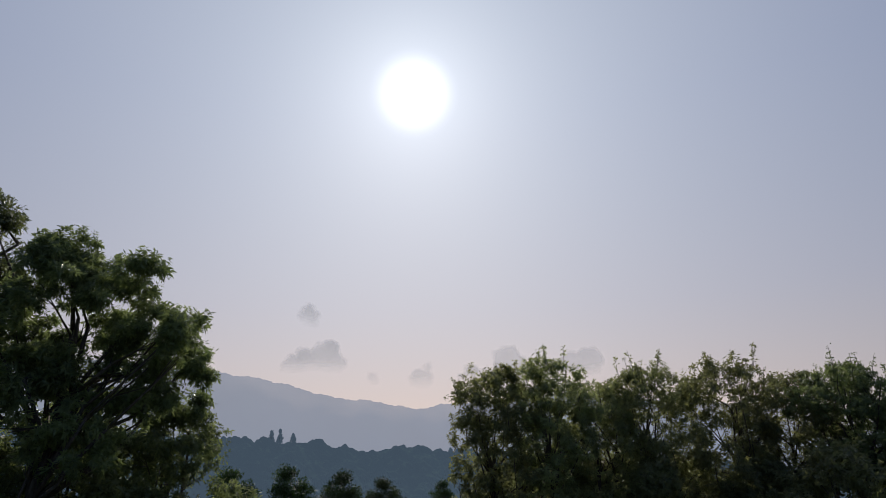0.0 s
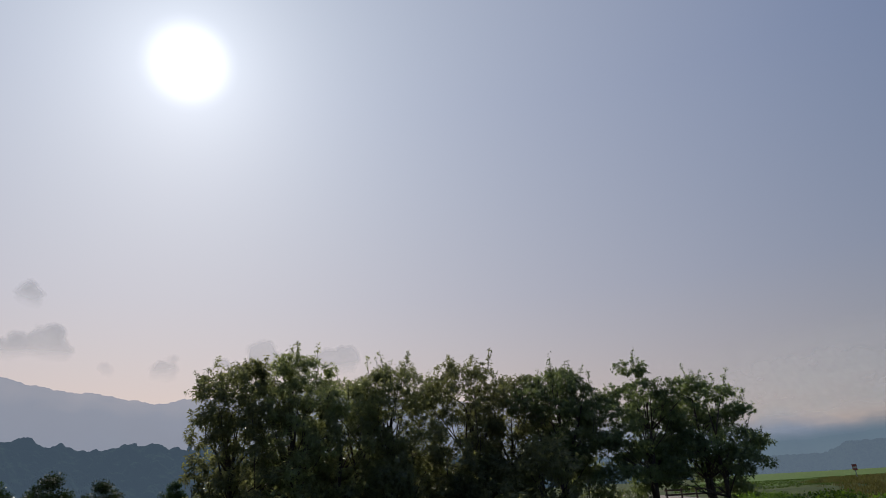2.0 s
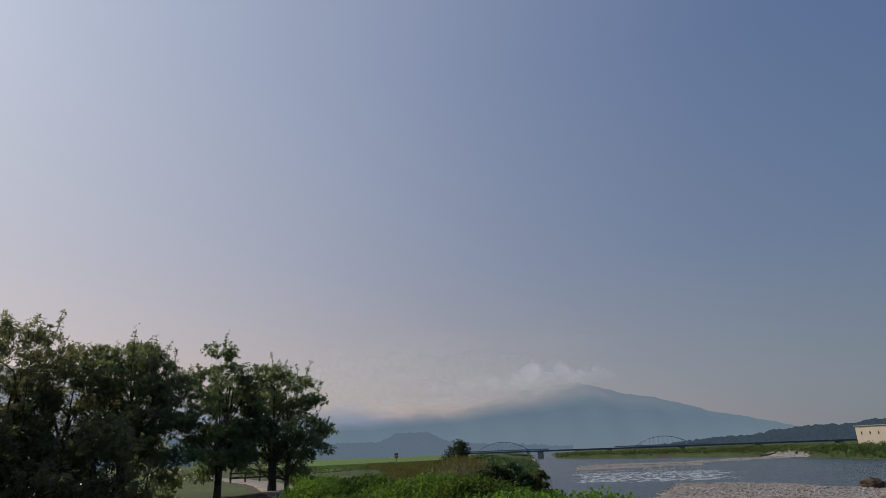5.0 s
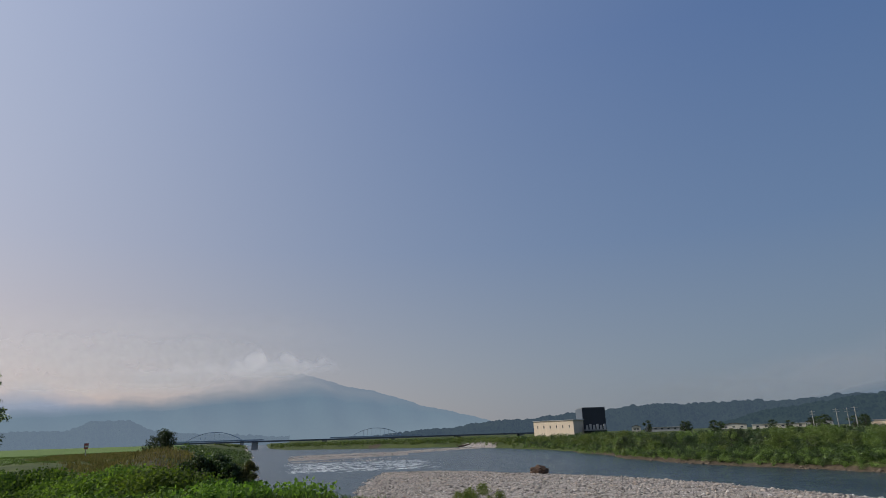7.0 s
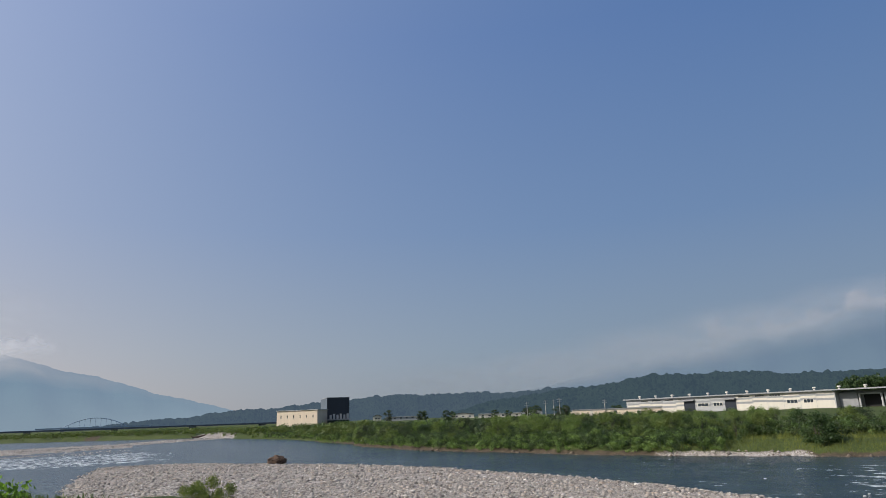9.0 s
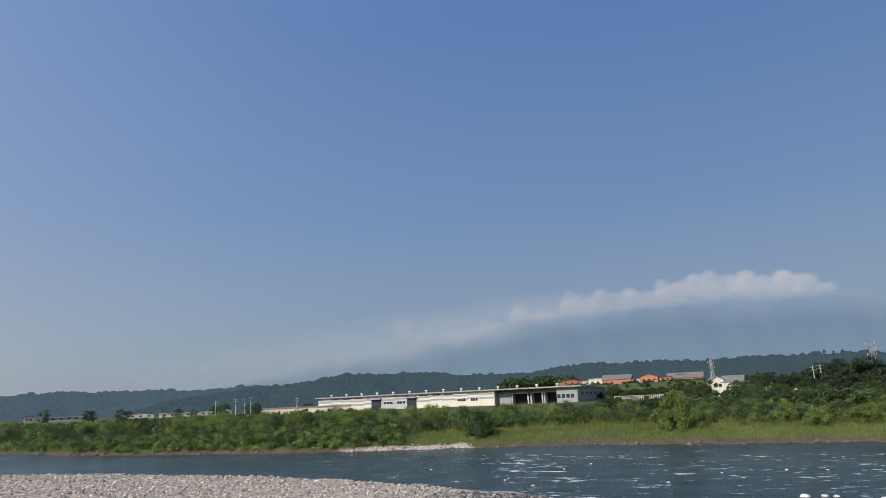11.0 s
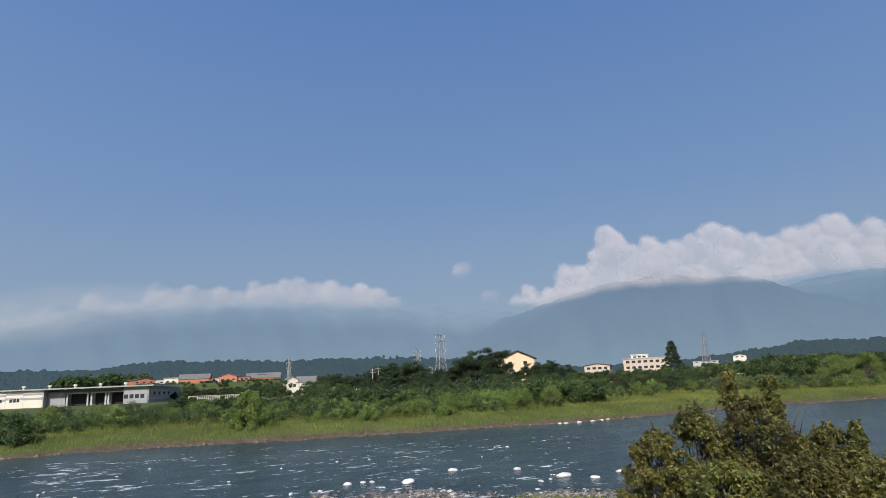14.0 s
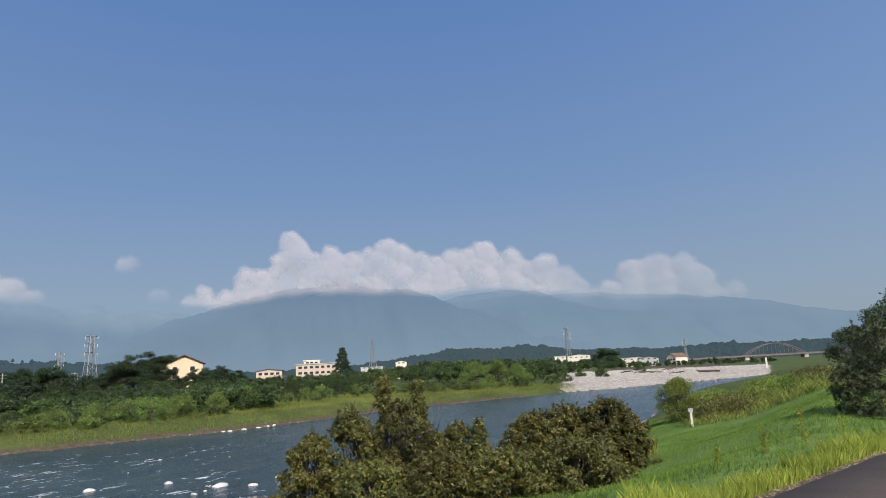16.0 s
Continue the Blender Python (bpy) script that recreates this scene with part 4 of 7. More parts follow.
cloud("pale veil of cloud lying on the mountain", 2950, [(45, 5.6, 9, 2.6, 0.55), (52, 6.6, 9, 2.9, 0.65), (60, 6.8, 8, 2.4, 0.7), (50, 4.7, 8, 1.2, 0.6), (58, 5.0, 7, 1.2, 0.7), (65.5, 5.9, 5, 1.1, 0.75), (66, 9.0, 6, 1.6, 0.36), (56, 8.9, 8, 1.7, 0.4)], 0.46, seed=4, mat=M_CLOUD_VEIL, rough=0.3)
cumulus("pale heaped cloud resting on the mountain top", 2920, [(56.0, 6.0, 0.8), (59.0, 6.3, 0.9), (61.3, 6.5, 1.0), (63.4, 6.8, 1.0), (64.9, 7.5, 1.0), (66.2, 6.9, 0.9), (67.6, 7.4, 0.9), (69.0, 6.8, 0.8), (70.5, 7.0, 0.7), (71.4, 6.5, 0.6)],
        ((55, 5.3), (62, 5.5), (66, 6.0), (72, 6.1)), 0.55, M_CLOUD_HEAP, 41, ((55, 0.3), (61, 0.5), (64, 1.0), (72, 0.9)), blur=4, relief=6.0)
cloud("thin haze lying along the foot of the range", 3300, [(106, 2.6, 8, 1.6, 0.8), (114, 3.4, 8, 1.8, 0.85), (122, 4.6, 7, 1.9, 0.9), (130, 6.0, 7, 1.7, 0.85), (138, 7.4, 6, 1.4, 0.7)], 0.24, seed=12, mat=M_CLOUD_VEIL, rough=0.35)
cumulus("line of pale cloud puffs along the range", 3250, [(126.9, 7.2, 0.5), (130.6, 6.6, 0.6), (134.0, 7.2, 0.7), (137.0, 8.4, 0.8), (139.4, 7.9, 0.8), (141.6, 9.5, 0.55), (144.4, 9.25, 0.95), (146.9, 9.1, 1.0), (149.5, 9.6, 0.6), (152.2, 9.8, 0.9), (153.3, 9.9, 0.8),
        (156.3, 9.6, 0.95), (158.9, 9.4, 1.0), (160.4, 8.9, 0.9), (162.2, 7.9, 0.5)],
        ((120, 4.0), (130, 5.3), (137, 6.6), (142, 7.3), (150, 7.6), (163, 7.3)), 0.38, M_CLOUD_LIT, 5, ((122, 0.3), (132, 0.4), (142, 0.65), (150, 1.0), (163, 1.0)))
cumulus("big white heaped clouds on the mountain tops", 3200, [(173.0, 7.8, 0.5), (174.1, 8.6, 0.7), (176.0, 8.2, 0.8), (177.6, 10.0, 1.0), (178.8, 9.9, 0.9), (181.5, 13.1, 1.3), (180.6, 11.4, 1.0), (183.2, 11.4, 0.9), (184.9, 11.9, 1.0), (186.9, 11.4, 0.9), (188.3, 11.7, 0.8), (190.0, 12.4, 1.2),
        (191.4, 11.8, 1.2), (193.0, 11.2, 1.0), (194.5, 10.8, 0.9), (195.9, 11.2, 1.0), (197.4, 11.3, 0.9), (199.0, 11.6, 1.3), (201.3, 11.0, 1.1), (204.3, 10.1, 1.3), (206.0, 9.0, 1.0), (209.8, 7.4, 1.0), (211.8, 9.0, 1.2), (214.0, 9.2, 1.4), (216.0, 9.0, 1.3), (217.5, 7.6, 1.0), (219.9, 6.3, 0.9)],
        ((172, 7.0), (176, 6.7), (181, 7.6), (187, 7.7), (192, 7.3), (196, 7.3), (201, 7.1), (205, 6.5), (210, 5.9), (216, 5.5), (221, 5.0)), 0.45, M_CLOUD_LIT, 6, ((172, 0.9), (176, 1.0), (203, 1.0), (207.5, 0.6), (212, 0.72), (216, 0.65), (221, 0.35)), foot=0.55)
cumulus("one tiny tuft of cloud alone in the sky", 4250, [(168.0, 10.8, 0.4), (168.6, 10.9, 0.45)], ((165, 10.0), (172, 10.0)), 0.3, M_CLOUD_LIT, 8)
cumulus("one tiny tuft of cloud alone in the sky", 4250, [(170.4, 8.2, 0.35), (171.0, 8.3, 0.4)], ((165, 7.6), (175, 7.6)), 0.14, M_CLOUD_LIT, 9)

# ---- plants ----
rng = np.random.default_rng(11)


def stand(ob, az, d, turn=0.0, sink=0.05):
    p = P(az, d)
    ob.matrix_basis = pose(p.x, p.y, ground_z(p.x, p.y) - sink, 0, 0, turn)
    return ob


def in_view(az0, d, spots):
    """Crown lobes of a plant at a bearing and distance, from (bearing, elevation, radius)."""
    return [(d * math.tan(radians(a - az0)), 1.6 + d * math.tan(radians(e)), r) for a, e, r in spots]


# the big tree and its neighbours beside the path
stand(tree("tree", "tall broad-leaved tree with dark glossy leaves beside the path", "tree", 7.6, 2.4, 0.8, 430, 84000, 0.16, M_LEAF_OAK, 21, ROUND, 0.15, 0.19, 1, 0.27, 46, whorls=True, lobes=in_view(-31, 18.5, (
    (-31.8, 18.7, 0.75), (-29.2, 18.2, 0.72), (-26.9, 17.4, 0.78), (-28.2, 14.9, 0.8), (-33.4, 15.6, 0.85), (-26.8, 13.4, 0.5), (-31.4, 12.8, 0.6), (-22.4, 13.4, 0.6), (-20.9, 11.2, 0.45), (-24.2, 11.0, 0.5),
    (-34.6, 11.6, 0.9), (-29.6, 9.6, 0.75), (-33.2, 7.8, 1.0), (-26.0, 8.4, 0.7), (-29.0, 5.4, 1.1), (-30.6, 16.0, 0.7), (-25.2, 15.6, 0.5), (-33.0, 18.0, 0.6), (-27.2, 11.6, 0.6), (-32.0, 10.4, 0.8), (-23.6, 8.6, 0.7), (-35.0, 14.0, 0.8), (-22.0, 14.2, 0.6), (-23.4, 13.0, 0.6), (-21.0, 12.4, 0.6), (-19.8, 9.6, 0.6)))), -31.0, 18.5, 31.0)
stand(tree("tree", "taller dark tree with an open leafy top", "tree", 9.6, 2.2, 2.0, 320, 60000, 0.16, M_LEAF_OAK, 22, ROUND, 0.17, 0.2, 1, 0.27, 36, whorls=True, lobes=in_view(-39.6, 20.5, (
    (-37.4, 21.3, 0.85), (-40.4, 21.6, 1.2), (-36.0, 18.3, 0.85), (-38.4, 16.8, 1.0), (-42.4, 19.6, 1.4), (-41.4, 15.4, 1.3), (-36.6, 13.4, 0.9), (-39.2, 11.0, 1.2), (-43.0, 11.0, 1.5), (-38.0, 7.5, 1.2)))), -39.6, 20.5, 39.6)
stand(tree("tree", "low rounded tree crowded under taller ones", "tree", 4.7, 2.5, 0.0, 150, 36000, 0.15, M_LEAF_OAK, 23, BUSHY, 0.2, 0.1, 3, 0.3, 20, whorls=True), -21.8, 21.5)
stand(tree("shrub", "dark leafy undergrowth below tall trees", "shrub", 4.2, 2.6, 0.0, 110, 26000, 0.18, M_LEAF_OAK, 25, BUSHY, 0.24, 0.08, 4, 0.35, 16, whorls=True), -29.5, 21.0)
stand(tree("shrub", "dark leafy undergrowth below tall trees", "shrub", 4.4, 2.6, 0.0, 110, 26000, 0.18, M_LEAF_OAK, 26, BUSHY, 0.24, 0.08, 4, 0.35, 16, whorls=True), -37.0, 20.0)

# the row of trees along the path
ROW = [(4.4, 30, 7.7, 2.2), (8.9, 31, 8.1, 2.2), (13.4, 33, 7.5, 2.4), (17.4, 34, 8.1, 2.5), (22.9, 35, 8.4, 2.7), (27.2, 37, 7.6, 2.6)]
for i, (az, d, h, r) in enumerate(ROW):
    t = tree("tree", ("slender" if i < 2 else "leafy") + " dark green tree in a row beside the path", "tree", h, r, 0.3, 200, 30000, 0.2, M_LEAF_POPLAR, 40 + i, TALL, 0.235, 0.12, 2, 0.30, 34,
             "row of trees by the path", 46, whorls=True)
    stand(t, az, d)
# spreading trees at the end of the row, their foliage in flat tiers
SPREADING = [(32.0, 37, 8.4, 3.2, ((32.0, 9.8, 0.7), (30.7, 8.6, 1.0), (33.2, 8.2, 1.0), (29.6, 6.8, 1.2), (34.2, 6.3, 1.2), (32.0, 6.8, 1.3), (30.4, 4.4, 1.3), (33.6, 4.0, 1.3), (32.0, 3.0, 1.2))),
             (38.3, 37, 7.6, 3.4, ((38.3, 8.7, 0.7), (37.0, 7.3, 1.0), (39.9, 7.0, 1.0), (36.1, 5.4, 1.2), (40.6, 5.3, 1.2), (38.3, 5.5, 1.2), (36.8, 3.2, 1.3), (40.0, 2.9, 1.3), (38.2, 2.0, 1.2), (36.2, 1.0, 1.0), (39.6, 0.6, 1.0), (37.6, 0.0, 0.8))),
             (43.0, 38, 6.4, 3.4, ((44.6, 6.7, 0.75), (42.2, 6.7, 0.9), (45.6, 4.9, 0.75), (46.4, 2.4, 0.75), (43.2, 4.4, 1.2), (41.0, 5.2, 1.2), (44.6, 2.2, 1.2), (45.5, 0.6, 0.8), (41.0, 2.4, 1.3), (43.0, 0.6, 1.0), (46.8, 0.8, 0.6), (39.6, 0.6, 1.0), (44.4, -0.6, 0.7)))]
for i, (az, d, h, r, lobes) in enumerate(SPREADING):
    t = tree("tree", "spreading dark green tree with tiered boughs by the path", "tree", h, r, 0.9, 340, 46000, 0.15, M_LEAF_CHERRY, 47 + i, SPREAD, 0.17, 0.12, 3, 0.42, 40,
             "row of trees by the path", 40, 0.55, whorls=True, lobes=[(x, z, 1.3 * q) for x, z, q in in_view(az, d, lobes)])
    stand(t, az, d, -az)
# undergrowth below the row
under = tree("shrub", "dark undergrowth shrub between tree trunks", "shrub", 3.4, 2.0, 0.0, 40, 9000, 0.2, M_LEAF_POPLAR, 61, BUSHY, 0.4, 0.05, 4, 0.4, 10, "undergrowth", whorls=True)
place_copies(under, [(*P(a, 35 + 3 * math.sin(a))[:2], ground_z(*P(a, 35)[:2])) for a in (2.5, 5, 7.5, 10, 12.5, 15, 17.5, 20, 22.5, 25, 27.5, 30, 33)], rng)

# young trees further out in the field
young = tree("young_tree", "young round-topped tree standing in the field", "tree", 5.6, 2.3, 0.1, 70, 14000, 0.22, M_LEAF_DARK, 71, ROUND, 0.36, 0.07, 1, 0.4, 14, "young trees")
place_copies(young, [(*P(a, d)[:2], ground_z(*P(a, d)[:2])) for a, d in ((-13.0, 58), (-8.7, 57), (-5.2, 67), (-0.2, 106), (-17.5, 58))], rng, 0.86, 0.94)

# lone tree and bushes on the mound downstream
stand(tree("tree", "lone round dark tree on the grassy mound", "tree", 1.6 + 84 * math.tan(radians(1.0)) - ground_z(*P(58.2, 84)[:2]), 2.05, 0.1, 66, 6200, 0.22, M_LEAF_DARK, 81, ROUND, 0.30, 0.14, 1, 0.5, 18), 58.2, 84)
kud = tree("kudzu_mound", "heap of bright green climbing kudzu leaves", "bush", 1.15, 2.4, 0.0, 90, 16000, 0.105, M_LEAF_KUDZU, 82, BUSHY, 0.24, 0.03, 4, 0.8, 8, "kudzu", aim=0.35)
kspots = [(az + rng.uniform(-0.8, 0.8), d) for az, d in ((47, 29), (49, 25), (51, 29), (53.5, 25), (56, 27), (58, 24), (50, 33), (54.5, 31), (59.5, 26), (61.5, 24), (47.5, 35))]
place_copies(kud, [(*P(a, d)[:2], ground_z(*P(a, d)[:2]) - 0.72) for a, d in kspots], rng, 0.8, 1.1)
# low leafy plants at the top of the bank
r3 = np.random.default_rng(89)
ba, bd = np.radians(r3.uniform(60, 72, 220)), np.sqrt(r3.uniform(19**2, 28**2, 220))
bx, by = bd * np.sin(ba), bd * np.cos(ba)
bz = lay(bx, by)[0]
bok = (bz > WATER + 1.0) & (np.abs(by - np.interp(bx, PATH_X, PATH_Y)) > 2.0)
bv, bf = leaves(r3, np.stack([bx, by, bz + 0.15], -1)[bok], r3.uniform(0.25, 0.6, bok.sum()), 15000, 0.12, 0.7)
bv[:, 2] = np.maximum(bv[:, 2], lay(bv[:, 0], bv[:, 1])[0] + 0.02)
tagged(new("bank_creeper", fastmesh("bank_creeper", bv, bf, M_LEAF_KUDZU)), "low bright green leafy plants on the bank top", "creeper", kind="stuff")
# kudzu that creeps over the slope between the heaps
r2 = np.random.default_rng(88)
ka, kd = np.radians(r2.uniform(44, 61, 1300)), np.sqrt(r2.uniform(21**2, 60**2, 1300))
kx, ky = kd * np.sin(ka), kd * np.cos(ka)
kz = lay(kx, ky)[0] - 0.02 + 0.28 * wavy(kx, ky, 0.45, 4) + 0.14 * wavy(kx, ky, 1.2, 2)
keep = (np.abs(ky - np.interp(kx, PATH_X, PATH_Y)) > 2.6) & (kd < np.interp(np.degrees(ka), (44, 51, 54, 61), (60, 52, 29, 26)))
kv, kf = leaves(r2, np.stack([kx, ky, kz], -1)[keep], r2.uniform(0.35, 0.65, keep.sum()), 110000, 0.105, 0.8, aim=0.35)
kv[:, 2] = np.maximum(kv[:, 2], lay(kv[:, 0], kv[:, 1])[0] + 0.03)
tagged(new("kudzu_carpet", fastmesh("kudzu_carpet", kv, kf, M_LEAF_KUDZU)), "carpet of creeping kudzu leaves over the slope", "creeper", kind="stuff")
r4 = np.random.default_rng(87)
na, nd = np.radians(r4.uniform(59.5, 68, 900)), r4.uniform(60, 300, 900)
nx, ny = nd * np.sin(na), nd * np.cos(na)
nz = lay(nx, ny)[0]
nok = (nz > WATER + 0.3) & (np.abs(ny - np.interp(nx, NEAR_X, NEAR_Y)) < 26)
nv, nf = leaves(r4, np.stack([nx, ny, nz + 0.35], -1)[nok], r4.uniform(0.4, 1.3, nok.sum()), 26000, 0.34, 0.4, three=True, aim=0.5)
tagged(new("bank_scrub", fastmesh("bank_scrub", nv, nf, M_LEAF_WILLOW)), "low willow scrub down the near river bank", "scrub", kind="stuff")
for az, d, top_el, r, i in ((62.5, 44, -0.9, 1.15, 0), (63.7, 42, -1.6, 0.8, 1), (61.5, 45, -1.6, 0.8, 2)):
    stand(tree("shrub", "tall dark green bush on the bank below the mound", "shrub", 1.6 + d * math.tan(radians(top_el)) - ground_z(*P(az, d)[:2]), r, 0.0, 50, 7000, 0.14, M_LEAF_DARK, 860 + i, BUSHY, 0.3, 0.05, 4, 0.45, 14), az, d)
dk = tree("shrub", "dense dark green shrub on the river bank", "shrub", 1.9, 1.3, 0.0, 34, 5200, 0.16, M_LEAF_DARK, 83, BUSHY, 0.32, 0.05, 4, 0.45, 12, "bank shrubs")
place_copies(dk, [(*P(a, d)[:2], ground_z(*P(a, d)[:2]) - 0.2) for a, d in ((62.4, 38), (63.6, 36), (64.9, 37), (63.2, 42), (61.0, 44), (66.2, 30))], rng, 0.75, 1.05)
stand(tree("shrub", "bank shrub with a sunlit yellow-green top", "shrub", 1.6 + 42 * math.tan(radians(-1.7)) - ground_z(*P(65.0, 42)[:2]), 0.8, 0.0, 40, 4800, 0.13, M_LEAF_OLIVE, 84, BUSHY, 0.32, 0.05, 4, 0.45, 10), 65.0, 42)
sap = tree("willow_sapling", "upright thin-leaved willow sapling at the gravel edge", "shrub", 2.3, 1.1, 0.0, 34, 3400, 0.16, M_LEAF_THICKET, 85, CONE, 0.3, 0.03, 5, 0.16, 12, "saplings")
place_copies(sap, [(*P(a, d)[:2], ground_z(*P(a, d)[:2]) - 0.1) for a, d in ((82.3, 38), (82.8, 37), (83.2, 38), (83.6, 37.5), (84.2, 37), (84.8, 37.5), (85.6, 36.5), (71.6, 30), (74.4, 30.5), (69.2, 30))], rng, 0.7, 1.05)

# willow scrub on the far bank
band = []
for seed, (h, r, mat, word) in enumerate(((3.4, 2.2, M_LEAF_PALE, "pale green willow"), (3.0, 2.0, M_LEAF_DARK, "dark green"), (4.0, 2.1, M_LEAF_PALE, "tall pale willow"), (3.5, 2.5, M_LEAF_DARK, "broad dark green"), (2.0, 1.5, M_LEAF_PALE, "low grey-green willow"))):
    band.append(tree("willow_shrub", f"{word} shrub on the grassy far river bank", "shrub", h, r, 0.0, 34, 2900, 0.235, mat, 101 + seed, BUSHY if seed != 2 else TALL, 0.3, 0.05, 5, 0.3, 8, "far bank scrub", three=True, aim=0.65))
OPEN_A, OPEN_W = (126, 134, 142, 147, 149.5, 152, 157, 162, 175, 180, 187, 203), (2, 8, 12, 8, 5, 8, 6, 4, 6, 20, 25, 9)
# the far waterline as distance over bearing
EDGE_A = np.arange(62, 206.1, 0.5)
steps = np.arange(50, 480, 0.5)
behind = far_side_of(steps[None] * np.sin(np.radians(EDGE_A))[:, None], steps[None] * np.cos(np.radians(EDGE_A))[:, None]) > 0.0
EDGE_D = np.where(behind.any(1), steps[behind.argmax(1)], 440.0)
# how high the scrub grows, by bearing
SCRUB_A = (82, 89, 95, 98.7, 104, 109, 115, 123, 126, 134, 138, 143, 146, 147.5, 149, 151, 152, 156, 159, 164, 171, 174, 177.5, 181.5, 184, 190, 203)
SCRUB_E = (-0.2, -0.2, 0.12, -0.25, -0.1, 0.0, 0.0, 0.05, -0.08, -0.14, -0.12, -0.25, -0.5, -0.9, -0.9, -0.9, -0.7, -0.5, -1.0, -0.7, -0.5, 0.0, 0.3, -0.2, -0.4, -0.5, -0.3)


def scrub_room(az, d, z):
    return np.maximum(0.5, 1.6 + d * np.tan(np.radians(np.interp(az, SCRUB_A, SCRUB_E))) - z)


spots = [[] for _ in band]
tries = 0
while sum(map(len, spots)) < 250 and tries < 9000:
    tries += 1
    az, sf = (rng.uniform(96, 203), rng.uniform(96, 130), rng.uniform(151, 179))[int(rng.choice(3, p=(0.45, 0.28, 0.27)))], rng.uniform(3, 30) * (1 + 0.5 * (rng.random() < 0.15))
    d = float(np.interp(az, EDGE_A, EDGE_D)) + sf * 1.15
    x, y, _ = P(az, d)
    # open grass between the scrub and the water upstream of the warehouse
    open_to = float(np.interp(az, OPEN_A, OPEN_W))
    if sf < open_to or (rng.random() < 0.35 and sf < open_to + 4):
        continue
    k = int(rng.choice(5, p=(0.3, 0.24, 0.16, 0.2, 0.1)))
    if sf < open_to + 6:
        k = int(rng.choice((0, 4, 4, 0, 2)))
    z = ground_z(x, y)
    if z > WATER + 0.5:
        spots[k].append((x, y, z - 0.15, scrub_room(az, d, z) / (3.4, 3.0, 4.0, 3.5, 2.0)[k]))
for proto, s in zip(band, spots):
    place_copies(proto, s, rng, 0.75, 1.2)


def scrub(name, label, az0, az1, near, deep, n, tall, per, size, mat, seed):
    """A closed belt of scrub along the far bank, as one sheet of leaves."""
    r = np.random.default_rng(seed)
    a = r.uniform(az0, az1, n)
    d = np.interp(a, EDGE_A, EDGE_D) + np.maximum(near, np.interp(a, OPEN_A, OPEN_W) * (a > 126)) + r.uniform(0, 1, n) * deep
    x, y = d * np.sin(np.radians(a)), d * np.cos(np.radians(a))
    z = lay(x, y)[0]
    hh = np.minimum(tall * r.uniform(0.45, 1.1, n), 0.85 * scrub_room(a, d, z))
    c = np.stack([x, y, z + hh * r.uniform(0.25, 0.8, n)], -1)[z > WATER + 0.12]
    v, f = leaves(r, c, tall * 0.3 * r.uniform(0.6, 1.3, len(c)), per * len(c), size, 0.4, three=True, aim=0.6)
    return tagged(new(name, fastmesh(name, v, f, mat)), label, "scrub", kind="stuff")


# far downstream the pale leaf colour also stands in for distance haze
scrub("far_scrub", "belt of green willow scrub far downstream", 66.5, 99, 6, 40, 420, 4.0, 90, 0.5, M_LEAF_PALE, 301)
scrub("far_scrub", "dark scrub far downstream along the river", 66.5, 99, 14, 60, 300, 4.6, 90, 0.5, M_LEAF_WILLOW, 302)
scrub("far_scrub", "low olive scrub and grass far downstream", 62, 99, 0.5, 70, 900, 2.6, 70, 0.45, M_LEAF_PALE, 305)
scrub("far_scrub", "low willow shoots at the foot of the far bank", 88, 126, 0.3, 9, 1100, 1.5, 90, 0.19, M_LEAF_PALE, 306)
scrub("far_scrub", "dark leafy shoots at the foot of the far bank", 88, 126, 0.5, 11, 900, 2.0, 90, 0.19, M_LEAF_DARK, 307)
scrub("far_scrub", "leafy willow scrub among the grass of the far bank", 128, 180, 5, 22, 500, 1.6, 60, 0.28, M_LEAF_WILLOW, 308)
scrub("far_scrub", "low willow scrub behind the far bank meadow", 176, 205, 4, 60, 700, 1.5, 50, 0.34, M_LEAF_WILLOW, 310)
scrub("far_scrub", "dark hedges in the fields behind the river scrub", 94, 122, 30, 150, 700, 2.2, 40, 0.6, M_LEAF_DARK, 309)
scrub("far_scrub", "low green scrub filling the far bank", 96, 146, 2.2, 20, 600, 2.0, 90, 0.24, M_LEAF_WILLOW, 303)
scrub("far_scrub", "darker scrub filling the far bank", 96, 182, 6, 28, 500, 2.7, 90, 0.26, M_LEAF_DARK, 304)

# pale willow saplings standing out before the darker scrub: bearing, elevation of the top, distance behind the waterline
for i, (az, el, back) in enumerate(((183.4, -0.3, 26), (184.6, -0.45, 24), (186.9, -0.2, 30), (167.5, -0.9, 9), (169.0, -1.05, 8), (171.0, -0.6, 12), (172.5, -1.0, 9), (164.6, -1.0, 9), (162.8, -1.3, 8), (155.0, -1.3, 9), (153.6, -0.9, 12),
                                    (157.0, -1.5, 8), (151.8, -1.0, 10), (176.4, 0.1, 18), (177.8, 0.2, 20), (174.8, -0.2, 15), (161.0, -1.4, 7), (143.0, -0.6, 14), (179.4, -0.5, 22), (181.2, -0.6, 24), (166.2, -0.9, 10), (173.6, -1.1, 9))):
    d = float(np.interp(az, EDGE_A, EDGE_D)) + back
    p = P(az, d)
    z = ground_z(p.x, p.y) - 0.1
    k = (1.6 + d * math.tan(radians(el)) - z) / 4.0
    copy_thing(band[2] if i % 3 else band[0], pose(p.x, p.y, z, 0, 0, 70 * i) @ Matrix.Diagonal((0.75 * k, 0.75 * k, k, 1)))

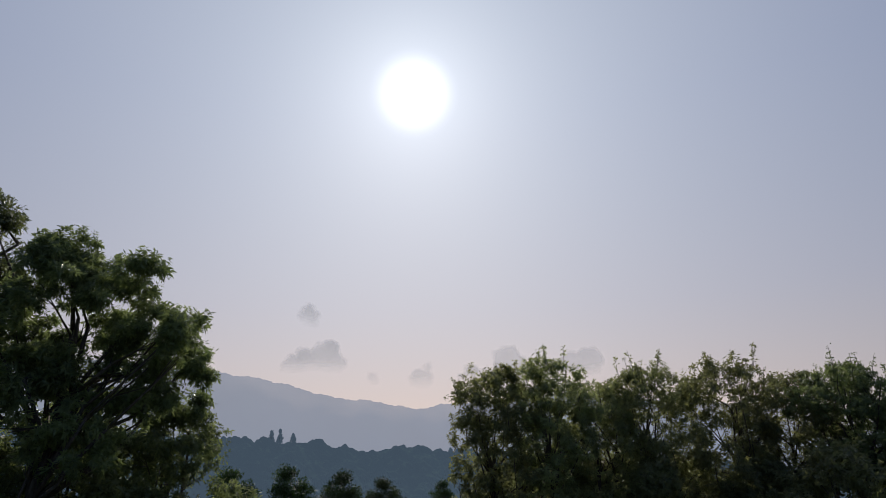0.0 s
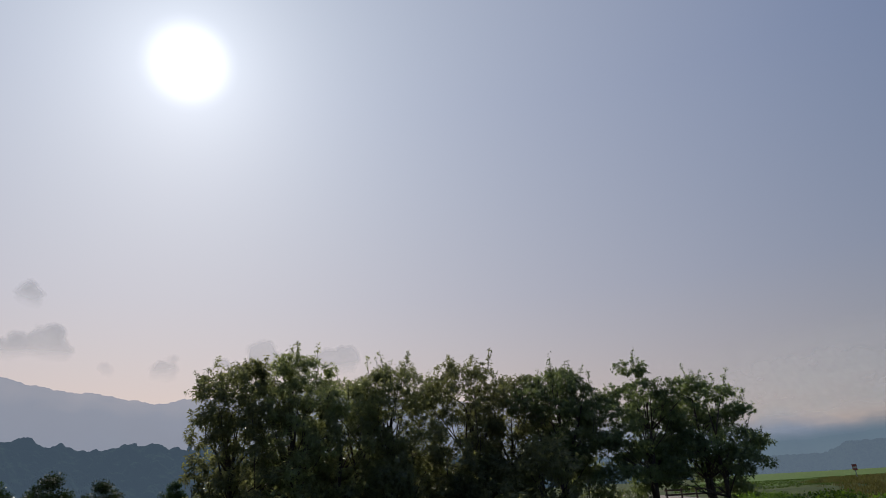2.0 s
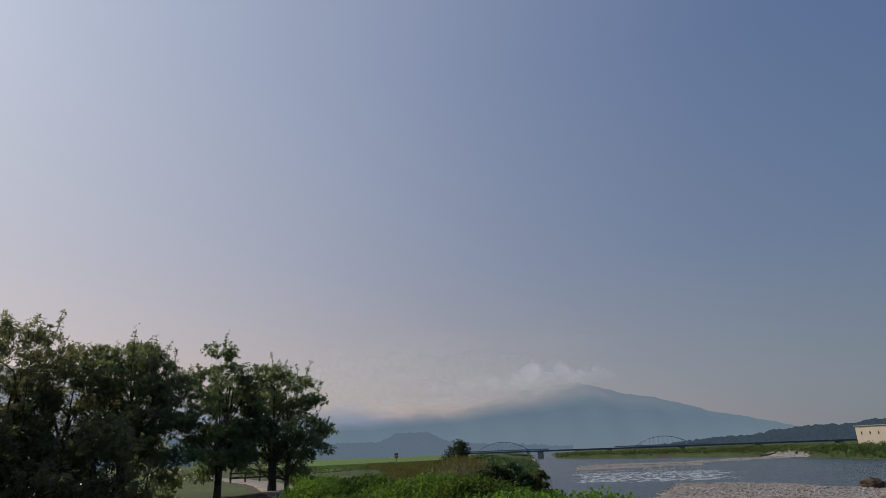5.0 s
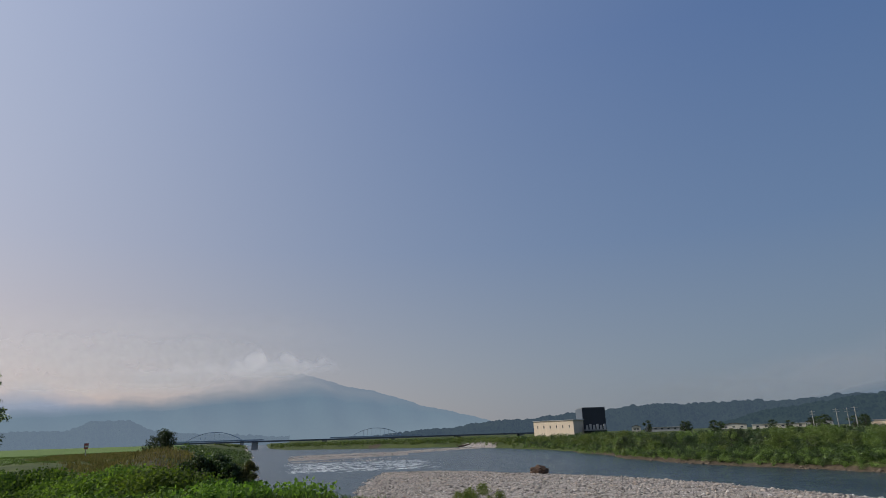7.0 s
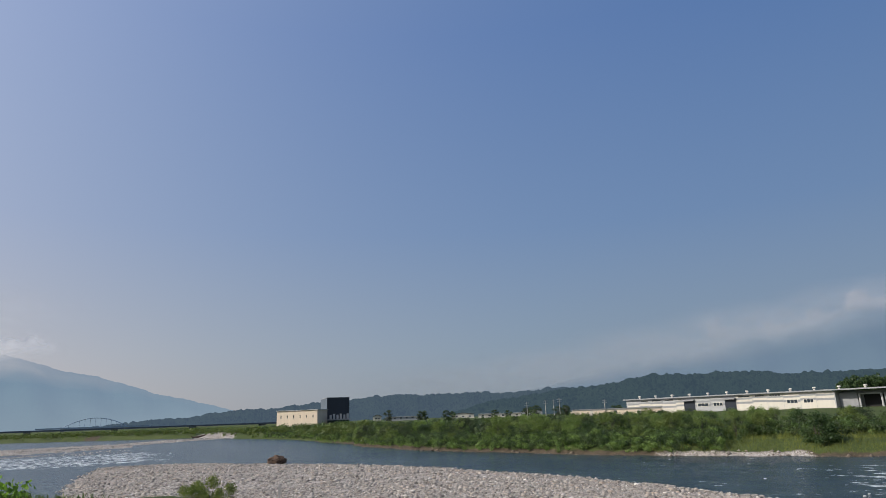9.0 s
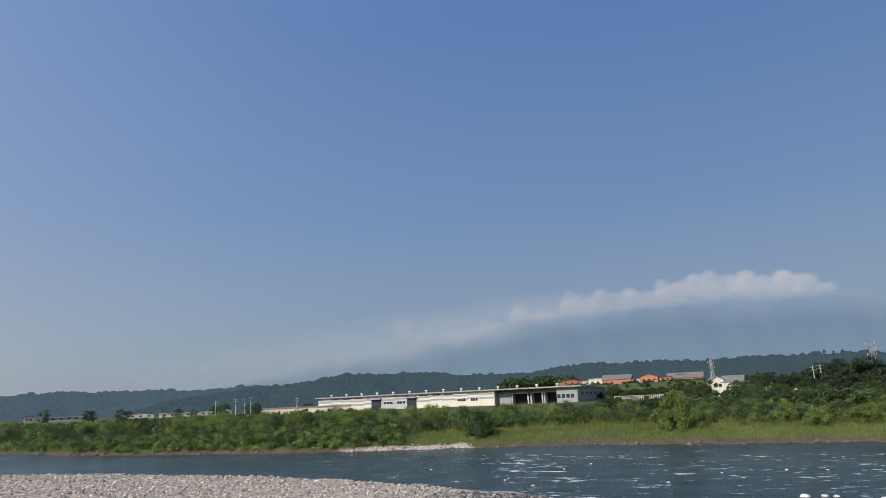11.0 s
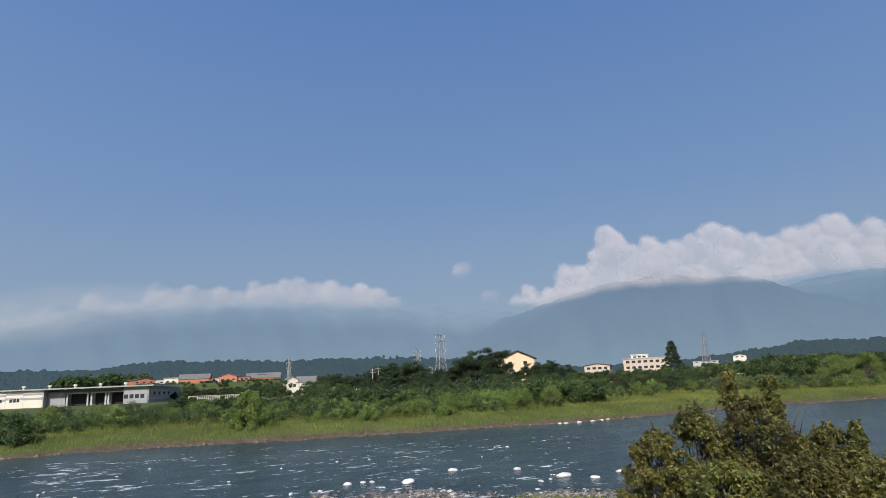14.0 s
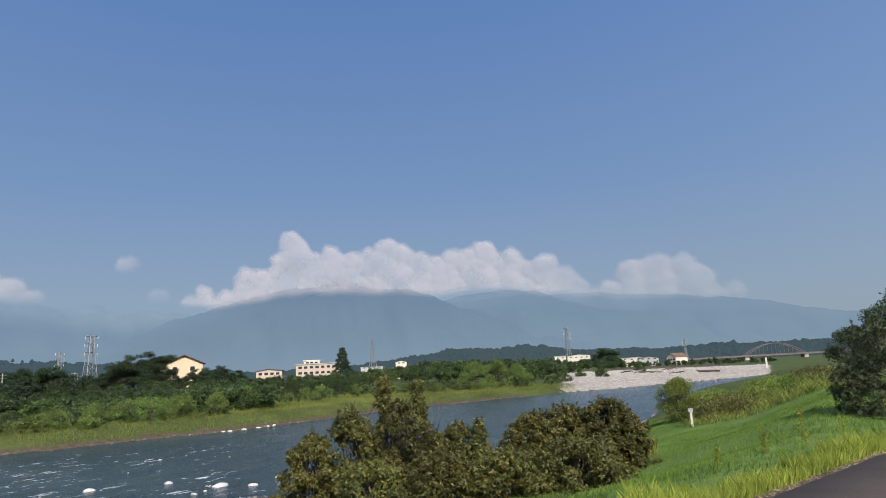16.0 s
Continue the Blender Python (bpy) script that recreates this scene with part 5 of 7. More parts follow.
# taller trees behind the scrub
far_tree = [tree("tree", "dark broad-leaved tree behind the river scrub", "tree", 6.0, 2.6, 0.4, 34, 1600, 0.46, M_LEAF_DARK, 131, ROUND, 0.32, 0.14, 1, 0.4, 10, "far trees", three=True),
            tree("tree", "fresh green tree behind the river scrub", "tree", 5.0, 2.2, 0.3, 30, 1600, 0.42, M_LEAF_WILLOW, 132, TALL, 0.34, 0.12, 1, 0.4, 10, "far trees", three=True),
            ]
pine = tree("pine_tree", "dark spreading red pine with layered crown", "pine", 11.0, 4.6, 2.4, 200, 24000, 0.36, M_LEAF_PINE, 133, ROUND, 0.27, 0.2, 1, 0.3, 40, "pines", flat=0.48, three=True, aim=0.4,
            lobes=((0, 10.4, 1.5), (-1.8, 9.0, 1.9), (1.7, 8.7, 1.8), (-3.2, 7.3, 1.7), (3.1, 7.1, 1.9), (0.3, 7.5, 1.9), (-2.0, 5.6, 1.9), (2.2, 5.3, 2.0), (-3.9, 4.9, 1.4), (4.0, 4.7, 1.4)))
ts = [[], []]
for _ in range(34):
    az, d = rng.uniform(137, 157), rng.uniform(326, 346)
    ts[int(rng.random() < 0.3)].append((*P(az, d)[:2], ground_z(*P(az, d)[:2]) - 0.8))
for _ in range(18):
    az, d = rng.uniform(151, 158.5), rng.uniform(268, 292)
    ts[int(rng.random() < 0.3)].append((*P(az, d)[:2], ground_z(*P(az, d)[:2]) - 0.9))
for _ in range(14):
    az, d = rng.uniform(97, 120), rng.uniform(320, 420)
    ts[0].append((*P(az, d)[:2], ground_z(*P(az, d)[:2]) - 0.6))
BELT_A, BELT_E = (150, 153, 156, 159, 163, 166, 171, 175, 178, 186, 188, 192, 197, 203, 206, 212, 222), (0.2, 0.1, 0.6, 0.4, 0.3, 0.4, 0.75, 0.7, 0.6, 0.35, 0.9, 1.35, 1.4, 1.05, 0.85, 0.35, 0.15)
for _ in range(90):
    az, d = rng.uniform(155, 187), rng.uniform(125, 195)
    p = P(az, d)
    z = ground_z(p.x, p.y) - 0.2
    k = int(rng.random() < 0.2)
    size = (1.6 + d * math.tan(radians(np.interp(az, BELT_A, BELT_E) - 0.5 * rng.random() ** 0.7)) - z) / (6.0, 5.0)[k]
    if size > 0.2:
        ts[k].append((p.x, p.y, z, size * 1.22))


def tree_belt(label, az0, az1, d0, d1, count, drop, mat, seed, lift=0.0, size=0.55):
    """A belt of far trees that merge into one another: each a heap of leaf clumps up to its own height."""
    r = np.random.default_rng(seed)
    a, d = r.uniform(az0, az1, count), r.uniform(d0, d1, count)
    x, y = d * np.sin(np.radians(a)), d * np.cos(np.radians(a))
    z = lay(x, y)[0]
    tall = np.maximum(0.8, 1.6 + d * np.tan(np.radians(np.interp(a, BELT_A, BELT_E) + lift - drop * r.random(count) ** 0.7)) - z)
    wide = np.clip(tall * 0.42, 0.8, 3.2)
    each = 14
    q = unit_rows(r.normal(size=(count * each, 3))) * r.random((count * each, 1)) ** 0.4
    c = np.stack([np.repeat(x, each), np.repeat(y, each), np.repeat(z + 0.55 * tall, each)], -1) + q * np.stack([np.repeat(wide, each), np.repeat(wide, each), np.repeat(0.38 * tall, each)], -1)
    v, f = leaves(r, c, np.repeat(wide * 0.42, each), 60 * len(c), size, 0.5, three=True, aim=0.6)
    return tagged(new("tree_belt", fastmesh("tree_belt", v, f, mat)), label, "trees", kind="stuff")


tree_belt("belt of dark green trees across the river plain", 177, 206, 195, 320, 130, 0.9, M_LEAF_DARK, 501)
tree_belt("green trees and tall scrub across the river plain", 186, 206, 190, 300, 60, 1.0, M_LEAF_WILLOW, 502)
tree_belt("far belt of dark trees before low white halls", 186, 222, 335, 430, 230, 0.4, M_LEAF_DARK, 503, size=0.75)
tree_belt("dark garden trees below the orange school", 137.5, 157, 380, 418, 150, 0.35, M_LEAF_DARK, 504, lift=0.85, size=0.7)
tree_belt("dark trees on the slope below the school", 137.5, 157, 296, 372, 190, 0.5, M_LEAF_DARK, 506, lift=0.5, size=0.6)
tree_belt("dark scrub and young trees between bank and yards", 143, 167, 108, 165, 210, 0.55, M_LEAF_DARK, 507, lift=-0.35, size=0.34)
tree_belt("green willow scrub between bank and yards", 150, 180, 100, 150, 120, 0.6, M_LEAF_WILLOW, 508, lift=-0.5, size=0.3)
tree_belt("dark woods rising behind the long warehouse", 134.8, 141.5, 445, 520, 110, 0.6, M_LEAF_DARK, 509, lift=2.0, size=0.85)
tree_belt("dark pine grove among the houses", 158.2, 166.5, 205, 250, 34, 0.9, M_LEAF_PINE, 512, lift=1.4, size=0.5)
tree_belt("dark trees hiding the foot of a school", 177, 187, 205, 262, 90, 0.45, M_LEAF_DARK, 510, lift=0.28, size=0.5)
tree_belt("dark young trees behind pale willow saplings", 166.5, 179.5, 96, 122, 110, 0.5, M_LEAF_DARK, 511, lift=-0.5, size=0.3)
tree_belt("low dark trees behind the warehouse yard", 144, 158, 215, 300, 80, 0.5, M_LEAF_DARK, 505, lift=0.1)
ts[0] += [(*P(a, 300)[:2], ground_z(*P(a, 300)[:2]), 1.15) for a in (113.9, 113.2, 111.4)]
for proto, s in zip(far_tree, ts):
    place_copies(proto, s, rng, 0.8, 1.15)
# pines among the houses: bearing, elevation of the top, distance
PINES = ((169.0, 2.9, 196), (160.2, 1.9, 236), (161.3, 2.15, 240), (162.5, 2.15, 245), (163.4, 2.25, 240), (167.5, 2.2, 200), (170.4, 3.15, 198), (174.6, 1.65, 200), (175.6, 1.75, 205), (156.8, 1.4, 260), (158.3, 1.3, 250), (176.9, 1.3, 215), (168.2, 2.5, 190), (171.4, 1.9, 192), (172.4, 1.1, 186), (173.7, 1.6, 196), (166.9, 1.5, 190), (157.6, 1.2, 240), (164.6, 1.5, 236), (208.7, 1.55, 420), (209.5, 1.3, 425))
for i, (az, el, d) in enumerate(PINES):
    p = P(az, d)
    z = ground_z(p.x, p.y) - 0.2
    k = (1.6 + d * math.tan(radians(el)) - z) / 11.4
    m = pose(p.x, p.y, z, 0, 0, 47 * i) @ Matrix.Diagonal((k * (1.0 if d < 300 else 1.3), k, k, 1))
    if i:
        copy_thing(pine, m)
    else:
        first_pine = m
pine.matrix_basis = first_pine
stand(tree("fir_tree", "dark pointed fir tree beside a school building", "fir", 13.2, 6.2, 0.4, 300, 24000, 0.38, M_LEAF_PINE, 140, CONE, 0.12, 0.2, 1, 0.3, 60, flat=0.45, aim=0.3), 185.75, 232)
stand(tree("willow_tree", "broad pale green willow beside the water", "tree", 5.6, 4.0, 0.0, 60, 11000, 0.26, M_LEAF_PALE, 141, BUSHY, 0.24, 0.1, 5, 0.35, 30, aim=0.5), 197.4, 137)
stand(tree("willow_tree", "broad pale green willow beside the water", "tree", 5.9, 3.6, 0.0, 60, 11000, 0.26, M_LEAF_PALE, 144, BUSHY, 0.24, 0.1, 5, 0.35, 30, aim=0.5), 199.3, 141)
stand(tree("willow_tree", "broad pale green willow beside the water", "tree", 4.6, 3.4, 0.0, 50, 9000, 0.26, M_LEAF_PALE, 142, BUSHY, 0.26, 0.1, 5, 0.35, 30, aim=0.5), 201.2, 142)
stand(tree("willow_shrub", "small dark rounded willow at the water's edge", "shrub", 2.9, 1.9, 0.0, 40, 6000, 0.24, M_LEAF_DARK, 147, BUSHY, 0.3, 0.07, 5, 0.4, 24), 132.8, float(np.interp(132.8, EDGE_A, EDGE_D)) + 3.5)
alone = float(np.interp(149.4, EDGE_A, EDGE_D)) + 6.0
stand(tree("willow_shrub", "round pale leafy willow standing alone on the bank", "shrub", 1.6 - ground_z(*P(149.4, alone)[:2]), 2.5, 0.0, 60, 9000, 0.26, M_LEAF_PALE, 143, BUSHY, 0.26, 0.07, 5, 0.4, 24, aim=0.5), 149.4, alone)

for i, (az, d) in enumerate(((205.2, 168), (208.3, 196), (206.6, 210), (211.5, 230))):
    stand(tree("willow_shrub", "green willow shrub growing on bare gravel", "shrub", 2.6, 2.0, 0.0, 24, 2400, 0.32, M_LEAF_WILLOW, 145 + i, BUSHY, 0.34, 0.05, 4, 0.4, 8), az, d)
# cedars take the hill's material, its painted haze glow included
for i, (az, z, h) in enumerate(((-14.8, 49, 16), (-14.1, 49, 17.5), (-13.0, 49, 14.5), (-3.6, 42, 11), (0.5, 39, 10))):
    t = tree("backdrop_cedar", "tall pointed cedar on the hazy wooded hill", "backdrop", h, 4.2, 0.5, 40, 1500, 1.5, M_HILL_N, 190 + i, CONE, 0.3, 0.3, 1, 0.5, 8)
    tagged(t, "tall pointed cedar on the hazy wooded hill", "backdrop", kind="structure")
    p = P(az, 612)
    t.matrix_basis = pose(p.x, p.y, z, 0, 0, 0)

# ridge trees carry the ridge's glowing haze colour as well
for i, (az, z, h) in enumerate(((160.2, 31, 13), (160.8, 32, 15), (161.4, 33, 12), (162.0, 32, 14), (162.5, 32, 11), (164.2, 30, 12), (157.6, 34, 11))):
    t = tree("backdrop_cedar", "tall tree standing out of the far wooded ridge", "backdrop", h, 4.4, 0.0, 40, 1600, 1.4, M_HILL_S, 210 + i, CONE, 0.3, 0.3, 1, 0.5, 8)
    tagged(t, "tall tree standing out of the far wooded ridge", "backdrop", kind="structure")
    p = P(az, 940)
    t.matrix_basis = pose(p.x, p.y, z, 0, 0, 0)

# bushes on the near slope
for i, (az, d, top_el, r, spire) in enumerate(((205.6, 17.6, -5.4, 1.5, 0), (199.6, 17.4, -6.2, 1.5, 0), (193.6, 17.6, -6.4, 1.5, 0), (188.2, 17.8, -6.6, 1.3, 0), (186.4, 21, -2.6, 1.3, 0), (190.8, 21.0, -1.9, 1.5, 0),
        (189.4, 21.5, 0.25, 0.7, 1), (192.3, 21.2, -0.35, 0.75, 1), (195.4, 21.0, -4.2, 1.3, 0), (197.4, 20.6, -3.6, 0.6, 1), (202.2, 20.5, -3.6, 1.4, 0), (205.0, 20.5, -3.2, 1.5, 0), (208.0, 20, -2.5, 1.2, 0), (209.6, 19.8, -3.5, 0.8, 0), (183.3, 20.5, -4.0, 1.1, 0))):
    h = 1.6 + d * math.tan(radians(top_el)) - ground_z(*P(az, d)[:2]) - 0.1
    stand(tree("bush", "olive-green bush with small leaves on the near bank", "bush", h, r, 0.0, 110 if not spire else 60, (30000 if i > 3 else 20000) if not spire else 13000, 0.088, M_LEAF_OLIVE, 150 + i, BUSHY if not spire else CONE, 0.2 if not spire else 0.32,
               0.04, 6, 0.42, 30, "near bank bushes", 26 if not spire else 8, whorls=True), az, d)
stand(tree("bush", "green bush behind the white marker post", "bush", 1.6 + 39.5 * math.tan(radians(-1.45)) - ground_z(*P(214.2, 39.5)[:2]), 1.5, 0.0, 70, 13000, 0.10, M_LEAF_THICKET, 160, BUSHY, 0.25, 0.05, 6, 0.4, 24), 214.2, 39.5)
for i, (az, d, h) in enumerate(((218, 38, -3.0), (220.5, 40, -2.9), (223, 41, -2.7), (225.5, 41, -2.4), (217, 44, -2.6), (221.5, 47, -2.3), (225, 49, -2.0))):
    h = rng.uniform(0.5, 1.0) * max(0.55, 1.6 + d * math.tan(radians(h)) - ground_z(*P(az, d)[:2]))
    stand(tree("bush", "leafy green thicket along the river bank", "bush", h, 2.2, 0.0, 70, 9000, 0.10, M_LEAF_THICKET if i % 3 else M_LEAF_OLIVE, 161 + i, BUSHY, 0.34, 0.04, 5, 0.6, 10, "thicket"), az, d)
stand(tree("conifer_bush", "dark dense evergreen beside the path", "bush", 2.25, 1.5, 0.0, 90, 24000, 0.085, M_LEAF_CYPRESS, 175, BUSHY, 0.2, 0.12, 2, 0.3, 40, sprigs=70, whorls=True), 228.7, 20.5)
stand(tree("tree", "tall dark broad-leaved tree on the wooded slope", "tree", 6.8, 3.4, 0.3, 60, 9000, 0.24, M_LEAF_DARK, 176, ROUND, 0.28, 0.2, 1, 0.5, 26), 231.4, 62)
stand(tree("tree", "tall dark broad-leaved tree on the wooded slope", "tree", 7.6, 4.1, 0.5, 70, 9000, 0.27, M_LEAF_DARK, 177, ROUND, 0.28, 0.2, 1, 0.5, 26), 229.3, 105)
stand(tree("tree", "tall dark broad-leaved tree on the wooded slope", "tree", 7.8, 4.8, 0.5, 70, 9000, 0.34, M_LEAF_DARK, 178, ROUND, 0.28, 0.2, 1, 0.5, 26), 227.3, 150)


def blades(name, label, mat, spots, tall, width, seed, lean=0.35):
    """Grass as one sheet of single blades."""
    r = np.random.default_rng(seed)
    s = np.asarray(spots, float)
    n = len(s)
    h = tall * r.uniform(0.45, 1.25, n) * (1 + 0.35 * wavy(s[:, 0], s[:, 1], 0.9, seed) + 0.25 * wavy(s[:, 0], s[:, 1], 2.6, seed + 1))
    a = r.uniform(0, 2 * np.pi, n)
    u = np.stack([np.cos(a), np.sin(a), 0 * a], -1) * (width * r.uniform(0.7, 1.4, n))[:, None]
    b = r.uniform(0, 2 * np.pi, n)
    tip = np.stack([np.cos(b) * lean * h, np.sin(b) * lean * h, h], -1) * r.uniform(0.7, 1.1, (n, 1))
    mid = tip * (0.35, 0.35, 0.6)
    v = np.stack([s - u, s + u, s + mid + 0.7 * u, s + tip, s + mid - 0.7 * u], 1).reshape(-1, 3)
    f = np.arange(5 * n).reshape(-1, 5)
    return tagged(new(name, fastmesh(name, v, f, mat)), label, "grass", kind="stuff")


def scatter(n, az0, az1, d0, d1, seed, keep=lambda x, y: x == x):
    r = np.random.default_rng(seed)
    a, d = np.radians(r.uniform(az0, az1, n)), np.sqrt(r.uniform(d0 * d0, d1 * d1, n))
    x, y = d * np.sin(a), d * np.cos(a)
    z = lay(x, y)[0]
    ok = keep(x, y) & (z > WATER + 0.25)
    return np.stack([x, y, z - 0.02], -1)[ok]


off_path = lambda x, y: np.abs(y - np.interp(x, PATH_X, PATH_Y)) * 0.9 > np.interp(x, (2, 10), (2.0, 1.3))
near_path = lambda x, y: off_path(x, y) & (np.abs(y - np.interp(x, PATH_X, PATH_Y)) < 2.9 + 0.35 * wavy(x, y, 1.1) + 0.3 * wavy(x, y, 3.1)) & (y < np.interp(x, PATH_X, PATH_Y))
blades("lawn", "mown bright green grass on the river slope", M_LAWN, scatter(170000, 200, 238, 9, 46, 1, off_path), 0.075, 0.011, 2)
blades("tall_grass", "long bright grass along the edge of the path", M_GRASS, scatter(420000, 196, 240, 6, 26, 3, near_path), 0.25, 0.0042, 4, 0.5)
straw_edge = lambda x, y: (np.abs(y - np.interp(x, PATH_X, PATH_Y)) * 0.9 > 1.84) & (np.abs(y - np.interp(x, PATH_X, PATH_Y)) * 0.9 < 2.2 + 0.12 * wavy(x, y, 1.4)) & (y < np.interp(x, PATH_X, PATH_Y))
blades("straw_litter", "dead straw and grass litter along the asphalt edge", M_STRAW, scatter(200000, 196, 240, 6, 26, 33, straw_edge), 0.05, 0.006, 34, 2.2)
blades("bank_grass", "long grass on the near river bank", M_BANK, scatter(60000, 44, 84, 18, 44, 5, off_path), 0.2, 0.010, 6)
blades("bank_grass", "long grass on the near river bank under bushes", M_GRASS_DRY, scatter(24000, 150, 212, 21, 34, 7, off_path), 0.35, 0.014, 8)
far_side = lambda x, y: (far_side_of(x, y) > 0.35) & (far_side_of(x, y) < 30 + 40 * ((x < 8) & (x > -40)))
blades("reed_grass", "tall green and straw-coloured grass along the far bank", M_REED, scatter(300000, 119, 206, 66, 150, 9, far_side), 0.46, 0.015, 10, 0.5)
blades("dry_grass", "dry yellowish grass on the mound", M_MOUND, scatter(80000, 49, 66, 37, 150, 11, lambda x, y: off_path(x, y) & (np.abs(np.degrees(np.arctan2(x, y)) - 58) < 6.5 + 2.2 * wavy(x, y, 0.35) + 1.2 * wavy(x, y, 1.1))), 0.38, 0.024, 12)
thicket_spots = scatter(60000, 214.5, 227, 35, 62, 15, lambda x, y: off_path(x, y) & (y - np.interp(x, PATH_X, PATH_Y) < -9.5 + 2.0 * wavy(x, y, 0.5)))
blades("bank_reeds", "tall green reeds and weeds along the near bank", M_REED, thicket_spots[::4], 0.4, 0.016, 16, 0.7)
blades("bank_reeds", "yellowing reeds and weeds along the near bank", M_GRASS_DRY, thicket_spots[1::4], 0.45, 0.016, 17, 0.8)
blades("field_crop", "bright green field crop beyond the mound", M_BANK, scatter(16000, 40, 58, 80, 190, 13, off_path), 0.16, 0.09, 14)

def weed(az, d, h, seed):
    """A tall weed with thin side shoots."""
    r = np.random.default_rng(seed)
    w0 = tagged(new("weed"), "tall thin-leaved weed in the verge", "weed", "weeds")
    stem = Solid().tube([(0, 0, -0.05), (0.03, 0.02, 0.5 * h), (0.06 * r.normal(), 0.05 * r.normal(), h)], [0.008, 0.006, 0.003], 4)
    line = [(0, 0, h * t) for t in np.linspace(0.2, 1, 26)]
    for q in line[::2]:
        stem.bar(q, Vector(q) + Vector((r.normal() * 0.12 * h, r.normal() * 0.12 * h, 0.1 * h)), 0.004, 0.002, 3)
    part("stem", stem.mesh("stem", M_LAWN), w0)
    v, f = leaves(r, line, np.full(26, 0.15 * h), 240, 0.07, 0.2)
    part("leaf_mass", fastmesh("leaf_mass", v, f, M_GRASS), w0)
    return stand(w0, az, d)


for i, (az, d, h) in enumerate(((222.3, 13.6, 0.75), (219.6, 13.0, 0.45), (228.0, 14.5, 0.8), (216.0, 11.5, 0.4), (230.0, 14.0, 0.7), (225.0, 15.0, 0.5))):
    weed(az, d, h, 400 + i)

# ---- stones ----


def pebbles(name, label, spots, size, seed, fine=True):
    """Rounded river stones, each its own lump, as one sheet."""
    r = np.random.default_rng(seed)
    bm = bmesh.new()
    if fine:
        bmesh.ops.create_icosphere(bm, subdivisions=1, radius=0.5)
    else:
        for q in ((0.5, 0, 0), (-0.5, 0, 0), (0, 0.5, 0), (0, -0.5, 0), (0, 0, 0.5), (0, 0, -0.5)):
            bm.verts.new(q)
        bm.verts.ensure_lookup_table()
        for a, b, c in ((0, 2, 4), (2, 1, 4), (1, 3, 4), (3, 0, 4), (2, 0, 5), (1, 2, 5), (3, 1, 5), (0, 3, 5)):
            bm.faces.new((bm.verts[a], bm.verts[b], bm.verts[c]))
        bm.verts.index_update()
    bv = np.array([v.co[:] for v in bm.verts])
    bf = np.array([[v.index for v in f.verts] for f in bm.faces])
    bm.free()
    n = len(spots)
    s = size * (0.35 + r.pareto(2.6, n).clip(0, 3.2) * 0.55)
    sc = np.stack([s * r.uniform(0.8, 1.4, n), s * r.uniform(0.7, 1.1, n), s * r.uniform(0.45, 0.75, n)], -1)
    a = r.uniform(0, 2 * np.pi, n)
    jit = bv[None] * (1 + 0.16 * r.normal(size=(n, len(bv), 1))) * sc[:, None, :]
    x = jit[..., 0] * np.cos(a)[:, None] - jit[..., 1] * np.sin(a)[:, None]
    y = jit[..., 0] * np.sin(a)[:, None] + jit[..., 1] * np.cos(a)[:, None]
    v = np.stack([x, y, jit[..., 2]], -1) + np.asarray(spots)[:, None, :] + (0, 0, 0.02)
    f = bf[None] + (np.arange(n) * len(bv))[:, None, None]
    return tagged(new(name, fastmesh(name, v.reshape(-1, 3), f.reshape(-1, 3), M_STONE, True)), label, "stones", kind="stuff")


def on_gravel(n, az0, az1, d0, d1, seed, least=0.5):
    r = np.random.default_rng(seed)
    a, d = np.radians(r.uniform(az0, az1, n)), np.sqrt(r.uniform(d0 * d0, d1 * d1, n))
    x, y = d * np.sin(a), d * np.cos(a)
    z, g, _, _ = lay(x, y)
    ok = (g > least) & (z > WATER - 0.12)
    return np.stack([x, y, z], -1)[ok]


pebbles("river_gravel", "pale grey rounded stones of the near gravel bar", on_gravel(34000, 72, 131, 24, 54, 21), 0.155, 22)
wet = pebbles("wet_stones", "dark wet stones in the shallows by the near bank", on_gravel(11000, 128, 184, 24, 38, 31, 0.3), 0.2, 32)
wet.data.materials[0] = M_WET
pebbles("river_gravel", "pale grey stones over the far side of the gravel bar", on_gravel(52000, 70, 130, 54, 105, 27), 0.22, 28, False)
bleached = pebbles("river_gravel", "bleached stones of the gravel bank upstream", on_gravel(40000, 203, 226, 120, 400, 23), 0.24, 24, False)
bleached.data.materials[0] = M_BLEACHED
pebbles("river_gravel", "stones of the low gravel bar downstream", on_gravel(34000, 66, 87, 130, 345, 29), 0.36, 30, False)
fr = np.random.default_rng(77)
fa_, fd_ = np.radians(fr.uniform(92, 204, 130000)), fr.uniform(60, 240, 130000)
fx, fy = fd_ * np.sin(fa_), fd_ * np.cos(fa_)
fs = far_side_of(fx, fy)
fk = (fs > -0.5) & (fs < 0.45)
pebbles("bank_stones", "brown and grey stones along the far waterline", np.stack([fx, fy, np.maximum(lay(fx, fy)[0], WATER - 0.05)], -1)[fk], 0.42, 78, False).data.materials[0] = M_BANK_STONE
pebbles("river_gravel", "stones along the foot of the far bank", on_gravel(24000, 98, 206, 68, 150, 25, 0.6), 0.4, 26, False)


